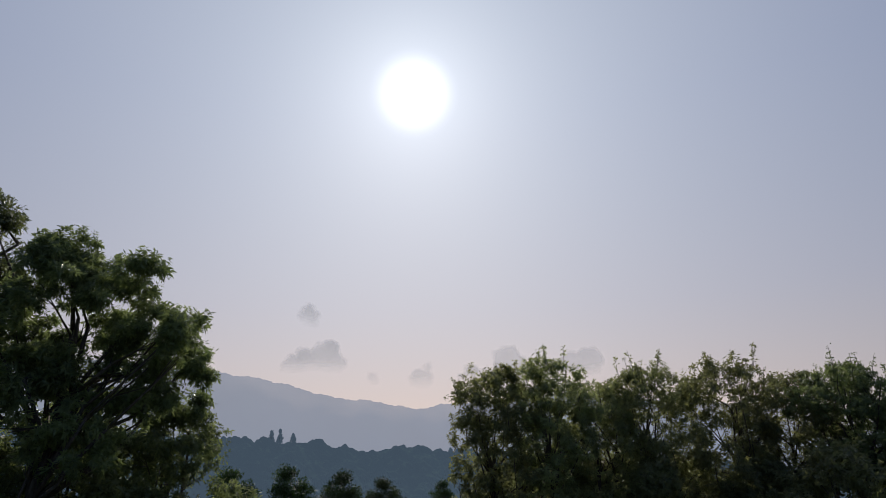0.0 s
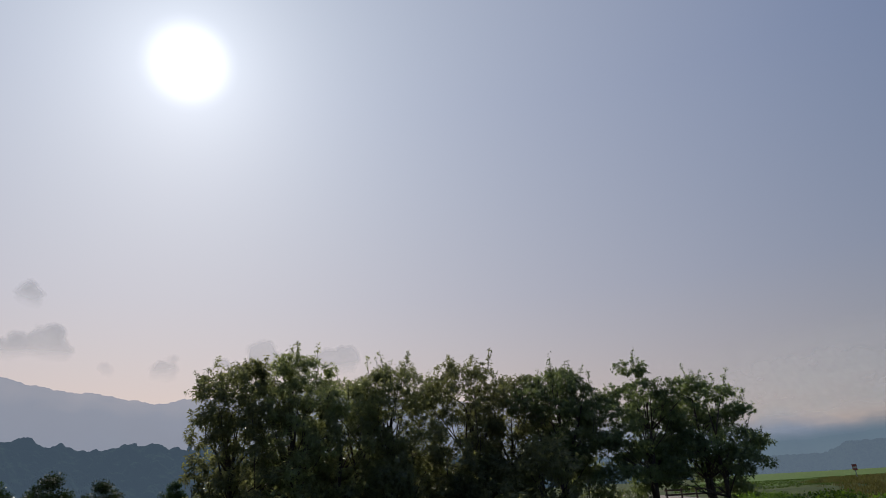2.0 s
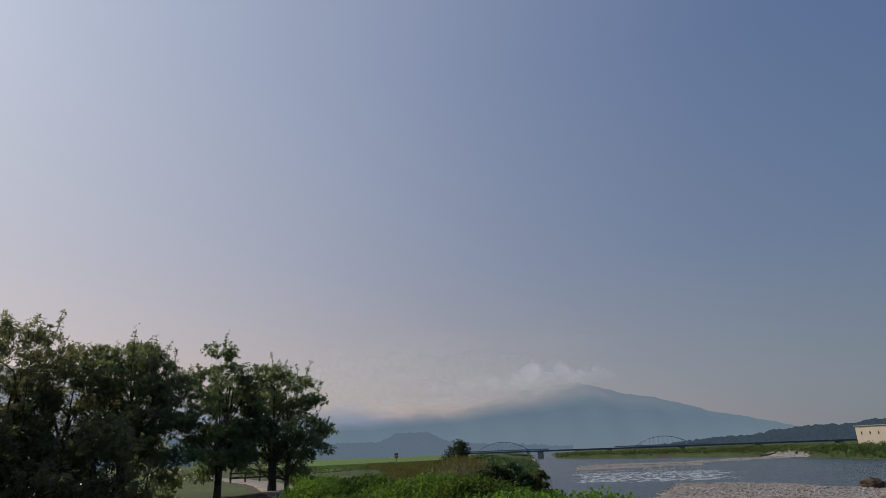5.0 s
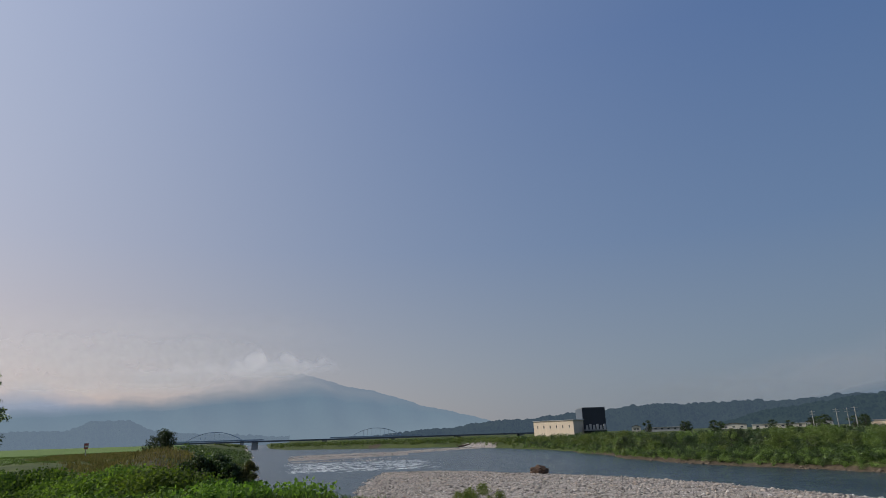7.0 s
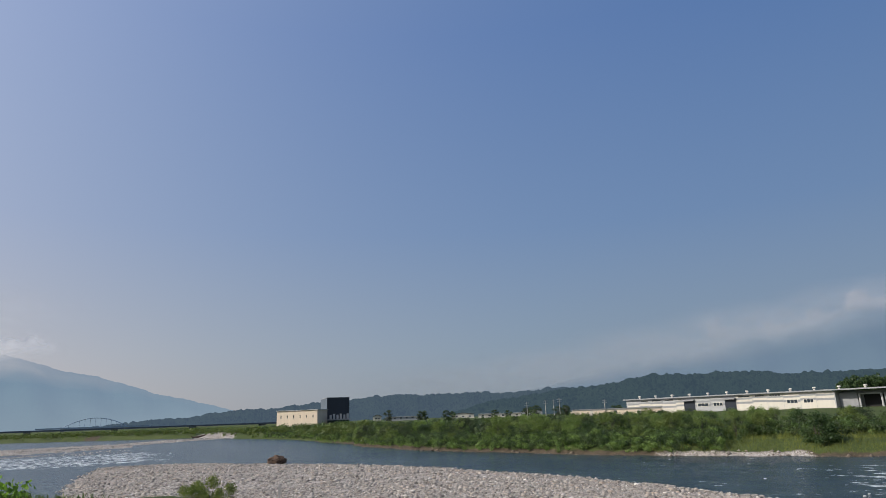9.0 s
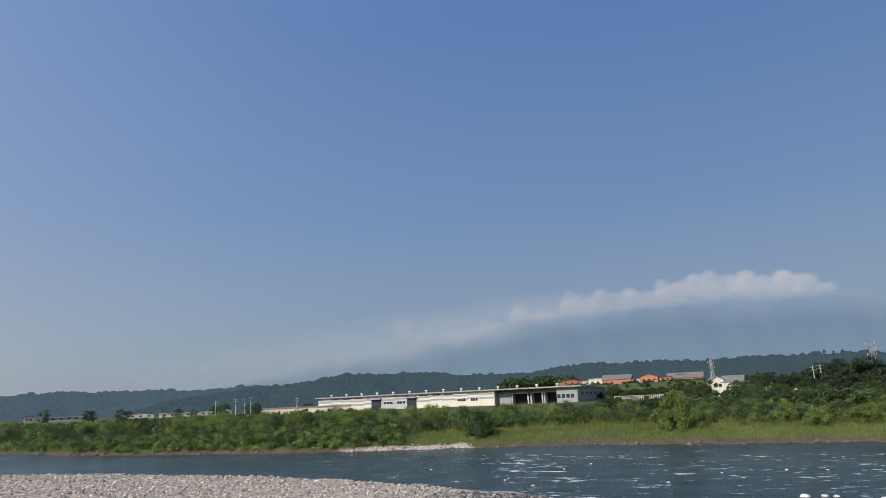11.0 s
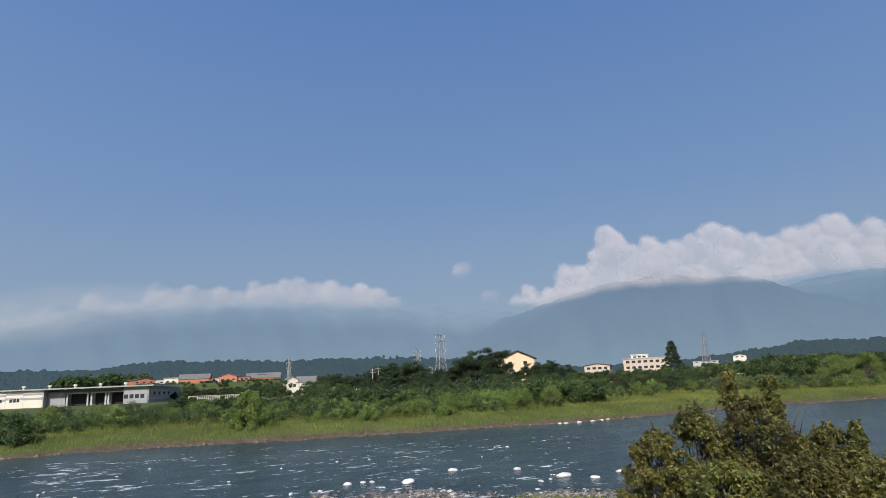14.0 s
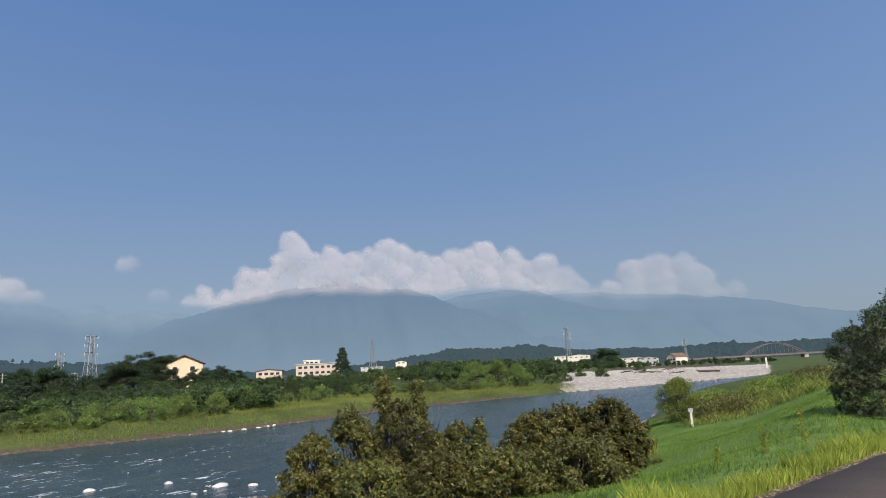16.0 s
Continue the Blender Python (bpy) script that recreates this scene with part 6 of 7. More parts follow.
def boulder_mesh(seed):
    r = np.random.default_rng(seed)
    bm = bmesh.new()
    bmesh.ops.create_icosphere(bm, subdivisions=3, radius=0.5)
    for v in bm.verts:
        v.co *= 1 + 0.28 * noise.noise(v.co * 1.7 + Vector((seed, 0, 0))) + 0.08 * noise.noise(v.co * 5 + Vector((0, seed, 0)))
        v.co.z *= 0.55
    me = bpy.data.meshes.new("boulder")
    bm.to_mesh(me)
    bm.free()
    me.materials.append(M_BOULDER)
    me.polygons.foreach_set("use_smooth", [True] * len(me.polygons))
    return me


shapes = [boulder_mesh(s) for s in range(1, 6)]


def boulder(az, d, size, label="pale rounded boulder standing in the shallow river"):
    p = P(az, d)
    z = max(WATER, ground_z(p.x, p.y))
    ob = tagged(new("boulder", shapes[int(rng.integers(5))]), label, "boulder", "river boulders")
    ob.matrix_basis = pose(p.x, p.y, z - 0.01 * size, rng.uniform(-8, 8), rng.uniform(-8, 8), rng.uniform(0, 360)) @ Matrix.Diagonal((size, size * rng.uniform(0.7, 1), size * rng.uniform(0.7, 1), 1))


for az, d, s in ((175.8, 37.8, 0.85), (162.7, 37.5, 0.8), (166.5, 41.5, 0.62), (172.0, 41, 0.45), (178.4, 37, 0.5), (180.5, 39, 0.55), (157.6, 38, 0.5), (158.9, 38.3, 0.42), (159.6, 38.2, 0.36)):
    boulder(az, d, s)
for _ in range(58):
    boulder(rng.uniform(132, 183), rng.uniform(29.5, 37), rng.uniform(0.12, 0.3))
for _ in range(9):
    a = rng.uniform(173, 185)
    boulder(a, float(np.interp(a, EDGE_A, EDGE_D)) - rng.uniform(0.0, 0.8), rng.uniform(0.3, 0.7), "pale boulder at the edge of the far bank")
for _ in range(26):
    boulder(rng.uniform(118, 180), rng.uniform(38, 55), rng.uniform(0.14, 0.3))

# ---- buildings and other works ----
M_CREAM = plain("cream_panel", (0.68, 0.56, 0.43), 0.6, 0.06, 0.3, streak=True)
M_WHITE = plain("white_wall", (0.58, 0.54, 0.47), 0.6, 0.06, 0.4, streak=True)
M_LIGHT = plain("light_grey_panel", (0.36, 0.365, 0.37), 0.55, 0.06, 0.4, streak=True)
M_MID = plain("mid_grey_panel", (0.25, 0.255, 0.265), 0.5, 0.08, 0.4, streak=True)
M_NAVY = plain("dark_navy_cladding", (0.012, 0.018, 0.030), 0.45, 0.1, 0.3, streak=True)
M_ORANGE = plain("orange_wall", (0.36, 0.14, 0.075), 0.7, 0.08, 0.4, streak=True)
M_PEACH = plain("peach_wall", (0.64, 0.46, 0.32), 0.7, 0.06, 0.4, streak=True)
M_PINKISH = plain("pinkish_plaster", (0.46, 0.365, 0.30), 0.7, 0.06, 0.4, streak=True)
# the navy block's sun-facing side, lightened in its colour
M_NAVY_SUNLIT = plain("navy_cladding_sunlit", (0.085, 0.105, 0.13), 0.5, 0.08, 0.4, streak=True)
M_ROOF = plain("dark_roof", (0.06, 0.055, 0.055), 0.5, 0.15, 0.6)
M_ROOF_GREY = plain("grey_roof", (0.15, 0.145, 0.14), 0.55, 0.12, 0.5)
M_STEEL = plain("galvanised_steel", (0.36, 0.37, 0.38), 0.45, 0.1, 2.0, 0.7)
M_CONCRETE = plain("concrete", (0.36, 0.35, 0.33), 0.85, 0.12, 0.5, streak=True)
M_GLASS = plain("dark_window", (0.03, 0.04, 0.05), 0.12, 0.1, 0.5)
M_RUST = plain("faded_rust_paint", (0.115, 0.088, 0.09), 0.6, 0.12, 0.6)
M_RED = plain("red_paint", (0.36, 0.09, 0.07), 0.55, 0.12, 0.6)
# bridges downstream: blue-grey of distance haze mixed into the base colours
M_HAZED_STEEL = plain("hazed_steel", (0.26, 0.33, 0.42), 0.7, 0.08, 0.3)
M_HAZED_DECK = plain("hazed_deck", (0.085, 0.10, 0.125), 0.7, 0.1, 0.3)
# shade inside the docks, painted as near-black
M_INTERIOR_SHADE = plain("painted_interior_shade", (0.02, 0.02, 0.02), 0.9, 0.1, 0.5)
M_ROOF_BROWN = plain("brown_roof", (0.16, 0.10, 0.07), 0.6, 0.15, 0.6)
M_DRIFT = plain("weathered_root", (0.105, 0.065, 0.042), 0.9, 0.3, 2.5)
M_YELLOW = plain("rusty_rail", (0.22, 0.10, 0.05), 0.7, 0.2, 2.0)


def boxpart(name, parent, mat, *boxes, label=""):
    s = Solid()
    for b in boxes:
        s.box(*b)
    return part(name, s.mesh(name, mat), parent, label)


def facing(name, az, d, z=None, turn=0.0, **tags):
    """An Empty that stands at a bearing and distance, its -y side turned to the turning point."""
    p = P(az, d)
    ob = tagged(new(name), **tags)
    ob.matrix_basis = pose(p.x, p.y, ground_z(p.x, p.y) if z is None else z, 0, 0, -az + turn)
    return ob


def windows(parent, x0, x1, n, y, z0, z1, w, name="window", mat=M_GLASS):
    for i in range(n):
        c = x0 + (x1 - x0) * (i + 0.5) / n
        pane = boxpart(name, parent, mat, (c - w / 2, c + w / 2, y - 0.04, y + 0.02, z0, z1))
        boxpart("sill", pane, M_LIGHT, (c - w / 2 - 0.08, c + w / 2 + 0.08, y - 0.12, y + 0.02, z0 - 0.14, z0 - 0.004))


def hall(name, label, az, d, w, dep, h, wall, roof, rise=0.0, z=None, turn=0.0, rows=(), category="building", over=0.4):
    """A building with walls, a flat or gabled roof and rows of windows (z0, z1, count, width)."""
    b = facing(name, az, d, z, turn, label=label, category=category)
    foot = -(b.matrix_basis.translation.z - ground_z(*b.matrix_basis.translation[:2])) - 0.6
    if rise:
        pent = lambda y: [(-w / 2, y, foot), (w / 2, y, foot), (w / 2, y, h), (0, y, h + rise), (-w / 2, y, h)]
        part("wall", Solid().prism(pent(0), pent(dep)).mesh("wall", wall), b)
        for k in (-1, 1):
            drop = rise * over / (w / 2)
            slab = lambda y: [(0, y, h + rise + 0.02), (k * (w / 2 + over), y, h - drop + 0.02), (k * (w / 2 + over), y, h - drop + 0.25), (0, y, h + rise + 0.25)]
            part("roof", Solid().prism(slab(-over), slab(dep + over)).mesh("roof", roof), b)
    else:
        boxpart("wall", b, wall, (-w / 2, w / 2, 0, dep, foot, h))
        boxpart("roof", b, roof, (-w / 2 - over, w / 2 + over, -over, dep + over, h, h + 0.3))
    for z0, z1, count, ww in rows:
        windows(b, -w / 2 + 0.6, w / 2 - 0.6, count, 0, z0, z1, ww)
    return b


# factory: a low cream hall and a tall dark block
hall("factory_hall", "low cream-coloured factory hall beyond the scrub", 90.65, 330, 22.5, 30, 6.8, M_CREAM, M_LIGHT, z=0.0, turn=-30, rows=((3.4, 4.6, 6, 0.5),))
blk = facing("factory_block", 93.7, 334, 0.0, 8, label="tall windowless dark navy factory block", category="building")
boxpart("wall", blk, M_NAVY, (-3.0, 8.2, 0, 26, -1, 12.6))
# thin sheet over the north side, coloured as the navy looks in sun
boxpart("side_wall", blk, M_NAVY_SUNLIT, (-3.08, -3.004, 0.0, 26, -1, 12.6))
boxpart("roof", blk, M_MID, (-3.15, 8.3, -0.1, 26.1, 12.6, 12.85))
for i in range(6):
    boxpart("roof_unit", blk, M_LIGHT, (-2 + 1.7 * i, -1.1 + 1.7 * i, -3.2, -1.8, 2.2, 4.2 + 0.5 * (i % 2)))
boxpart("canopy", blk, M_MID, (-3.0, 8.2, -4, -0.05, 1.6, 2.2))

# the long warehouse across the river
C0, A0 = P(141.5, 268), P(119.0, 325)
ware = tagged(new("warehouse"), "long low white and grey warehouse with dark eaves", "warehouse")
ang = math.degrees(math.atan2(A0.y - C0.y, A0.x - C0.x))
ware.matrix_basis = pose(C0.x, C0.y, 0.75, 0, 0, ang)
L = (A0 - C0).length
run = (A0 - C0).normalized()


def along(az):
    """How far along the front a bearing meets it, from the corner by the docks."""
    e = P(az, 1.0)
    return (C0.y * e.x - C0.x * e.y) / (run.x * e.y - run.y * e.x)


# local x runs away along the front, the front faces +y
X_DOCK = along(134.4)
boxpart("wall", ware, M_LIGHT, (X_DOCK, L, -40, 0, -2, 5.2))
boxpart("dock_wall", ware, M_MID, (0, X_DOCK - 0.1, -52, -6, -2, 5.0))
s = Solid()
s.prism([(-2.5, 1.2, 5.2), (L + 1, 1.2, 5.2), (L + 1, 1.2, 5.7), (-2.5, 1.2, 5.7)], [(-2.5, -54, 6.2), (L + 1, -54, 6.2), (L + 1, -54, 6.7), (-2.5, -54, 6.7)])
part("roof", s.mesh("roof", M_MID), ware)
boxpart("end_wall", ware, M_MID, (-0.3, -0.02, -52, -0.5, -2, 5.2))
for i in range(3):
    boxpart("end_stripe", ware, M_LIGHT, (-0.4, -0.31, -50 + 9 * i, -1 - 6 * (i % 2), 0.4 + 1.5 * i, 0.9 + 1.5 * i))
for i in range(4):
    boxpart("end_window", ware, M_GLASS, (-0.44, -0.405, -32 + 7.5 * i, -29.4 + 7.5 * i, 1.95, 3.1))
for a0, a1 in ((139.62, 138.62), (138.3, 137.45), (137.06, 135.8)):
    x, x1 = along(a0), along(a1)
    # no hole here: a flat panel coloured as the shaded inside
    boxpart("dock_opening", ware, M_INTERIOR_SHADE, (x, x1, -6.1, -5.95, -1.5, 3.4))
    boxpart("dock_frame", ware, M_LIGHT, (x - 0.6, x - 0.05, -3.2, -2.6, -1.5, 3.9), (x1 + 0.05, x1 + 0.6, -3.2, -2.6, -1.5, 3.9), (x - 0.6, x1 + 0.6, -3.2, -2.6, 3.45, 3.9))
boxpart("dock_panel", ware, M_MID, (0.1, along(139.75), -0.6, -0.45, -1.5, 3.0))
boxpart("dock_panel", ware, M_MID, (0.1, along(139.75), -0.62, -0.48, 3.004, 5.1))
for i in range(4):
    boxpart("dock_window", ware, M_GLASS, (1.2 + 1.9 * i, 2.6 + 1.9 * i, -0.44, -0.40, 0.9, 2.4))
boxpart("dock_panel", ware, M_MID, (along(135.6), X_DOCK - 0.2, -3.05, -2.9, -1.5, 4.2))
# the bays of the front, far end first: bearings and kind (h: high window strip, d: dark panel painted for a shaded
# recess, g: grey with low windows, l: low windows, w: plain white)
EDGES = (119.07, 120.04, 120.91, 121.92, 122.94, 123.57, 124.41, 125.6, 126.68, 127.5, 128.71, 129.75, 130.89, 132.04, 133.11, 134.33)
for i, kind in enumerate("whhhhdggdhhhllw"):
    x1, x = min(along(EDGES[i]), L - 0.2), along(EDGES[i + 1])
    step = (0.0, 0.4, 0.2)[i % 3] + (0.5 if i > 8 else 0.0)
    if kind == "d":
        # flat navy panel proud of the wall; the recess's shade is its colour
        boxpart("recess", ware, M_NAVY, (x, x1, 0.02, 0.10, -1.5, 3.6))
        boxpart("hood", ware, M_MID, (x - 0.2, x1 + 0.2, 0.02, 1.4, 3.6, 4.2))
        continue
    face = M_WHITE if kind != "g" else M_LIGHT
    boxpart("panel", ware, face, (x, x1 - 0.15, 0.02, 0.12, -1.5, 1.15 + step))
    boxpart("band", ware, M_MID, (x, x1 - 0.15, 0.02, 0.08, 1.16 + step, 1.95 + step))
    boxpart("panel", ware, face, (x, x1 - 0.15, 0.02, 0.12, 1.96 + step, 2.8 + step))
    boxpart("band", ware, M_MID, (x, x1 - 0.15, 0.02, 0.08, 2.81 + step, 3.5 + step))
    boxpart("panel", ware, M_WHITE if i > 8 else M_LIGHT, (x, x1 - 0.15, 0.02, 0.12, 3.51 + step, 5.1))
    if kind == "h":
        frame_box = boxpart("window_frame", ware, M_WHITE, (x + 0.8, x1 - 1.0, 0.13, 0.18, 4.1, 4.9))
        for k in range(4):
            a = x + 0.95 + (x1 - x - 2.1) * k / 4
            boxpart("pane", frame_box, M_GLASS, (a, a + (x1 - x - 2.1) / 4 - 0.15, 0.182, 0.2, 4.2, 4.78))
    if kind in "gl":
        frame_box = boxpart("window_frame", ware, M_WHITE, (x + 0.9, x1 - 1.1, 0.13, 0.18, 1.1, 2.6))
        for k in range(3):
            a = x + 1.05 + (x1 - x - 2.3) * k / 3
            boxpart("pane", frame_box, M_GLASS, (a, a + (x1 - x - 2.3) / 3 - 0.15, 0.182, 0.2, 1.25, 2.45))
for i in range(14):
    x = 9 + (L - 14) * i / 13
    v = Solid().bar((x, -4, 5.6), (x, -4, 6.5), 0.4, 0.4, 8).bar((x, -4, 6.5), (x, -4, 6.95), 0.8, 0.5, 8)
    part("roof_vent", v.mesh("roof_vent", M_WHITE), ware)
ann = hall("annex", "low cream annex beside the warehouse", 118.0, 300, 38, 12, 1.9, M_WHITE, M_MID, z=0.3, turn=-8, rows=((0.3, 1.3, 9, 1.6),))
for i in range(4):
    boxpart("panel", ann, M_CREAM, (-20 + 10.4 * i, -11 + 10.4 * i, -0.12, -0.03, -0.8, 1.4))

# school with orange walls on the rise, houses, small halls
hall("school_wing", "school wing with orange walls and a sloping dark roof", 141.2, 430, 13, 16, 2.6, M_ORANGE, M_ROOF, 1.3, z=9.4, turn=14, rows=((0.8, 1.8, 3, 1.5),))
hall("school_wing", "white flat-roofed school wing", 143.6, 440, 15, 14, 3.4, M_WHITE, M_LIGHT, z=9.6, rows=((0.8, 1.8, 4, 1.5),))
hall("school_wing", "school wing with orange wall under a brown roof", 145.6, 445, 12, 14, 3.6, M_ORANGE, M_ROOF, 1.0, z=9.8, rows=((0.8, 1.8, 3, 1.5),))
hall("school_wing", "school wing with an orange gable", 147.6, 425, 11, 14, 3.2, M_ORANGE, M_ROOF, 1.8, z=9.2, turn=-10, rows=((0.8, 1.8, 3, 1.6),))
hall("school_wing", "low dark-roofed school wing", 150.3, 430, 17, 12, 2.8, M_LIGHT, M_ROOF, 1.6, z=8.9, rows=((0.8, 1.8, 6, 1.6),))
hall("school_wing", "small orange block beside a dark roof", 148.9, 424, 7, 12, 2.6, M_ORANGE, M_ROOF, z=9.2, rows=((0.8, 1.8, 2, 1.4),))
hall("school_wing", "long low school wing under a wide dark roof", 145.6, 456, 74, 12, 3.0, M_LIGHT, M_ROOF, z=9.6, rows=((0.8, 1.8, 16, 1.8),))
hall("school_wing", "school wing under a long grey pitched roof", 151.9, 432, 12, 21, 2.4, M_ORANGE, M_ROOF_GREY, 3.0, z=8.6, turn=88, rows=((0.8, 1.8, 3, 1.4),))
hall("school_wing", "school wing under a broad brown-grey pitched roof", 146.2, 436, 12, 18, 2.6, M_ORANGE, M_ROOF_GREY, 2.8, z=9.4, turn=84, rows=((0.8, 1.8, 3, 1.4),))
hall("house", "white house end wall beside a grey roof", 152.9, 300, 5.0, 9, 4.0, M_WHITE, M_ROOF_GREY, 1.4, z=2.6, turn=12, rows=((1.0, 2.2, 2, 1.2),))
hall("house", "long grey-roofed house joined to a white one", 154.9, 304, 9, 8.5, 2.6, M_WHITE, M_ROOF_GREY, 2.6, z=2.8, turn=84, rows=((1.0, 2.2, 2, 1.2),))
hall("house", "peach-walled house with a broad dark gable among pines", 172.7, 230, 12.0, 12, 6.0, M_PEACH, M_ROOF, 2.7, z=3.6, turn=8, rows=((1.2, 2.4, 2, 1.4), (3.8, 5.0, 2, 1.4)), over=0.9)
hall("school", "pinkish two-storey school with balconies behind trees", 183.55, 290, 18.5, 12, 4.7, M_PINKISH, M_LIGHT, z=4.3, turn=-6, rows=((0.5, 1.5, 7, 1.5), (2.9, 3.9, 7, 1.5)))
hall("school", "white upper block on the school roof", 183.1, 296, 7, 8, 1.4, M_WHITE, M_WHITE, z=9.3, rows=((0.3, 0.9, 3, 1.4),))
hall("school_wing", "low pinkish school wing under a dark roof", 179.5, 292, 11, 12, 2.4, M_PINKISH, M_ROOF, 0.8, z=4.5, turn=-6, rows=((0.8, 1.8, 4, 1.5),))
for i, (az, d, w, h, zz, wm) in enumerate(((97.5, 420, 5, 2, 1.0, M_WHITE), (99.8, 430, 24, 1.4, 0.8, M_LIGHT), (105, 420, 14, 1.9, 0.5, M_WHITE), (108.2, 400, 26, 1.7, 0.4, M_WHITE), (111.0, 390, 12, 2.2, 0.5, M_LIGHT), (157.4, 280, 12, 3.0, 1.0, M_PEACH), (190.9, 470, 8, 1.4, 10.6, M_WHITE),
                                         (205.0, 520, 9, 2, 8.6, M_WHITE), (206.6, 500, 17, 2.0, 8.0, M_WHITE), (211.0, 470, 15, 1.8, 4.0, M_WHITE), (212.4, 465, 13, 1.2, 3.8, M_LIGHT), (188.3, 470, 16, 1.0, 8.4, M_LIGHT))):
    hall("low_building", "low pale building far across the river plain", az, d, w, 10, h, wm, M_LIGHT if i % 2 else M_ROOF, 0.0 if i % 2 else 0.9, z=zz, rows=((0.4, 1.1, max(2, int(w / 4)), 1.4),))
hall("house", "white gabled house on the far gravel bank", 214.2, 430, 7.0, 11, 3.2, M_WHITE, M_ROOF_BROWN, 2.2, z=1.4, turn=-40, rows=((1.0, 2.2, 3, 1.4),))


def pylon(az, d, h, z, w=None, arms=(0.72, 0.86, 0.98)):
    """A lattice power pylon: four legs, braces, three pairs of arms."""
    p = facing("power_pylon", az, d, z, 25, label="grey steel lattice power pylon", category="pylon", group="pylons")
    w = w or h * (0.26 if d < 300 else 0.17)
    t = max(0.1, d * 0.00028)
    at = lambda s, i: Vector(((-1, 1, 1, -1)[i] * w / 2 * (1 - 0.82 * s ** 0.7), (-1, -1, 1, 1)[i] * w / 2 * (1 - 0.82 * s ** 0.7), h * s))
    for i in range(4):
        part("leg", Solid().tube([at(0, i), at(0.35, i), at(0.7, i), at(1, i)], [t * 1.3, t * 1.2, t, t], 4).mesh("leg", M_STEEL), p)
    br = Solid()
    lv = [0, 0.16, 0.3, 0.42, 0.53, 0.63, 0.72, 0.8, 0.87, 0.94, 1.0]
    for a, b in zip(lv, lv[1:]):
        for i in range(4):
            br.bar(at(a, i), at(b, (i + 1) % 4), t * 0.55, n=3).bar(at(a, (i + 1) % 4), at(b, i), t * 0.55, n=3).bar(at(b, i), at(b, (i + 1) % 4), t * 0.5, n=3)
    part("bracing", br.mesh("bracing", M_STEEL), p)
    for s in arms:
        a = Solid().bar((-h * 0.105, 0, h * s), (h * 0.105, 0, h * s), t, n=4).bar((-h * 0.105, 0, h * s), (0, 0, h * (s + 0.03)), t * 0.6, n=3).bar((h * 0.105, 0, h * s), (0, 0, h * (s + 0.03)), t * 0.6, n=3)
        part("cross_arm", a.mesh("cross_arm", M_STEEL), p)
        for x in (-0.1, 0.1):
            part("insulator", Solid().bar((x * h, 0, h * s), (x * h, 0, h * (s - 0.05)), t * 0.9, n=5).mesh("insulator", M_WHITE), p)


for az, d, h, z in ((165.9, 250, 21.0, 0.2), (163.8, 480, 27, 1.5), (205.75, 520, 30, 3.0), (215.4, 620, 18, 3.0), (152.6, 560, 26, 3.0)):
    pylon(az, d, h, z)
pylon(188.4, 430, 25, 2.0, 5.5, ())


def pole(az, d, h, arms=2, z=None):
    p = facing("utility_pole", az, d, z, rng.uniform(-30, 30), label="concrete utility pole with cross arms", category="pole", group="utility poles")
    part("mast", Solid().bar((0, 0, -0.5), (0, 0, h), 0.2, 0.13, 8).mesh("mast", M_CONCRETE), p)
    for i in range(arms):
        part("cross_arm", Solid().bar((-1.1, 0, h - 0.5 - 0.9 * i), (1.1, 0, h - 0.5 - 0.9 * i), 0.09, n=4).mesh("cross_arm", M_STEEL), p)


for az, d, h in ((112.2, 290, 7.5), (112.9, 292, 7.5), (113.4, 288, 8), (110.6, 300, 7), (117.2, 300, 7), (159.8, 230, 8.5), (160.3, 232, 9), (164.9, 240, 9), (165.1, 244, 8), (121.8, 420, 6)):
    pole(az, d, h)

# bridges downstream
br = facing("girder_bridge", 76, 455, -1.0, 4, label="long low girder bridge far downstream", category="bridge")
boxpart("deck", br, M_HAZED_DECK, (-150, 128, 0, 7, 1.75, 2.4))
for i in range(5):
    boxpart("pier", br, M_CONCRETE, (-88 + 46 * i, -84.5 + 46 * i, 1, 6, -5, 1.75))
boxpart("railing", br, M_HAZED_DECK, (-150, 128, 0.05, 0.2, 2.4, 2.75))
for az0, wd in ((62.0, 62), (75.3, 62)):
    ab = facing("arch_bridge", az0, 820, 0.0, 0, label="pale arched steel bridge in the distance", category="bridge", group="arch bridges")
    arc = [Vector((wd * (i / 12 - 0.5), 0, 3.5 + 9.5 * (1 - (2 * i / 12 - 1) ** 2))) for i in range(13)]
    part("arch", Solid().tube(arc, [0.4] * 13, 5).mesh("arch", M_HAZED_STEEL), ab)
    for q in arc[1:-1]:
        part("hanger", Solid().bar(q, (q.x, 0, 3.4), 0.18, n=4).mesh("hanger", M_HAZED_STEEL), ab)
    boxpart("deck", ab, M_HAZED_STEEL, (-wd * 0.9, wd * 0.9, -3, 3, 2.2, 3.6))
    for x in (-0.5, 0.5):
        boxpart("pier", ab, M_CONCRETE, (wd * x - 2, wd * x + 2, -3, 3, -6, 2.2))
# red arch bridge upstream
rb = facing("red_arch_bridge", 222.0, 560, 1.0, 25, label="rust-red arched steel bridge upstream", category="bridge")
arc = [Vector((44 * (i / 14 - 0.5), 0, 2.5 + 8.0 * (1 - (2 * i / 14 - 1) ** 2))) for i in range(15)]
for yy in (-3, 3):
    part("arch", Solid().tube([p + Vector((0, yy, 0)) for p in arc], [0.32] * 15, 5).mesh("arch", M_RUST), rb)
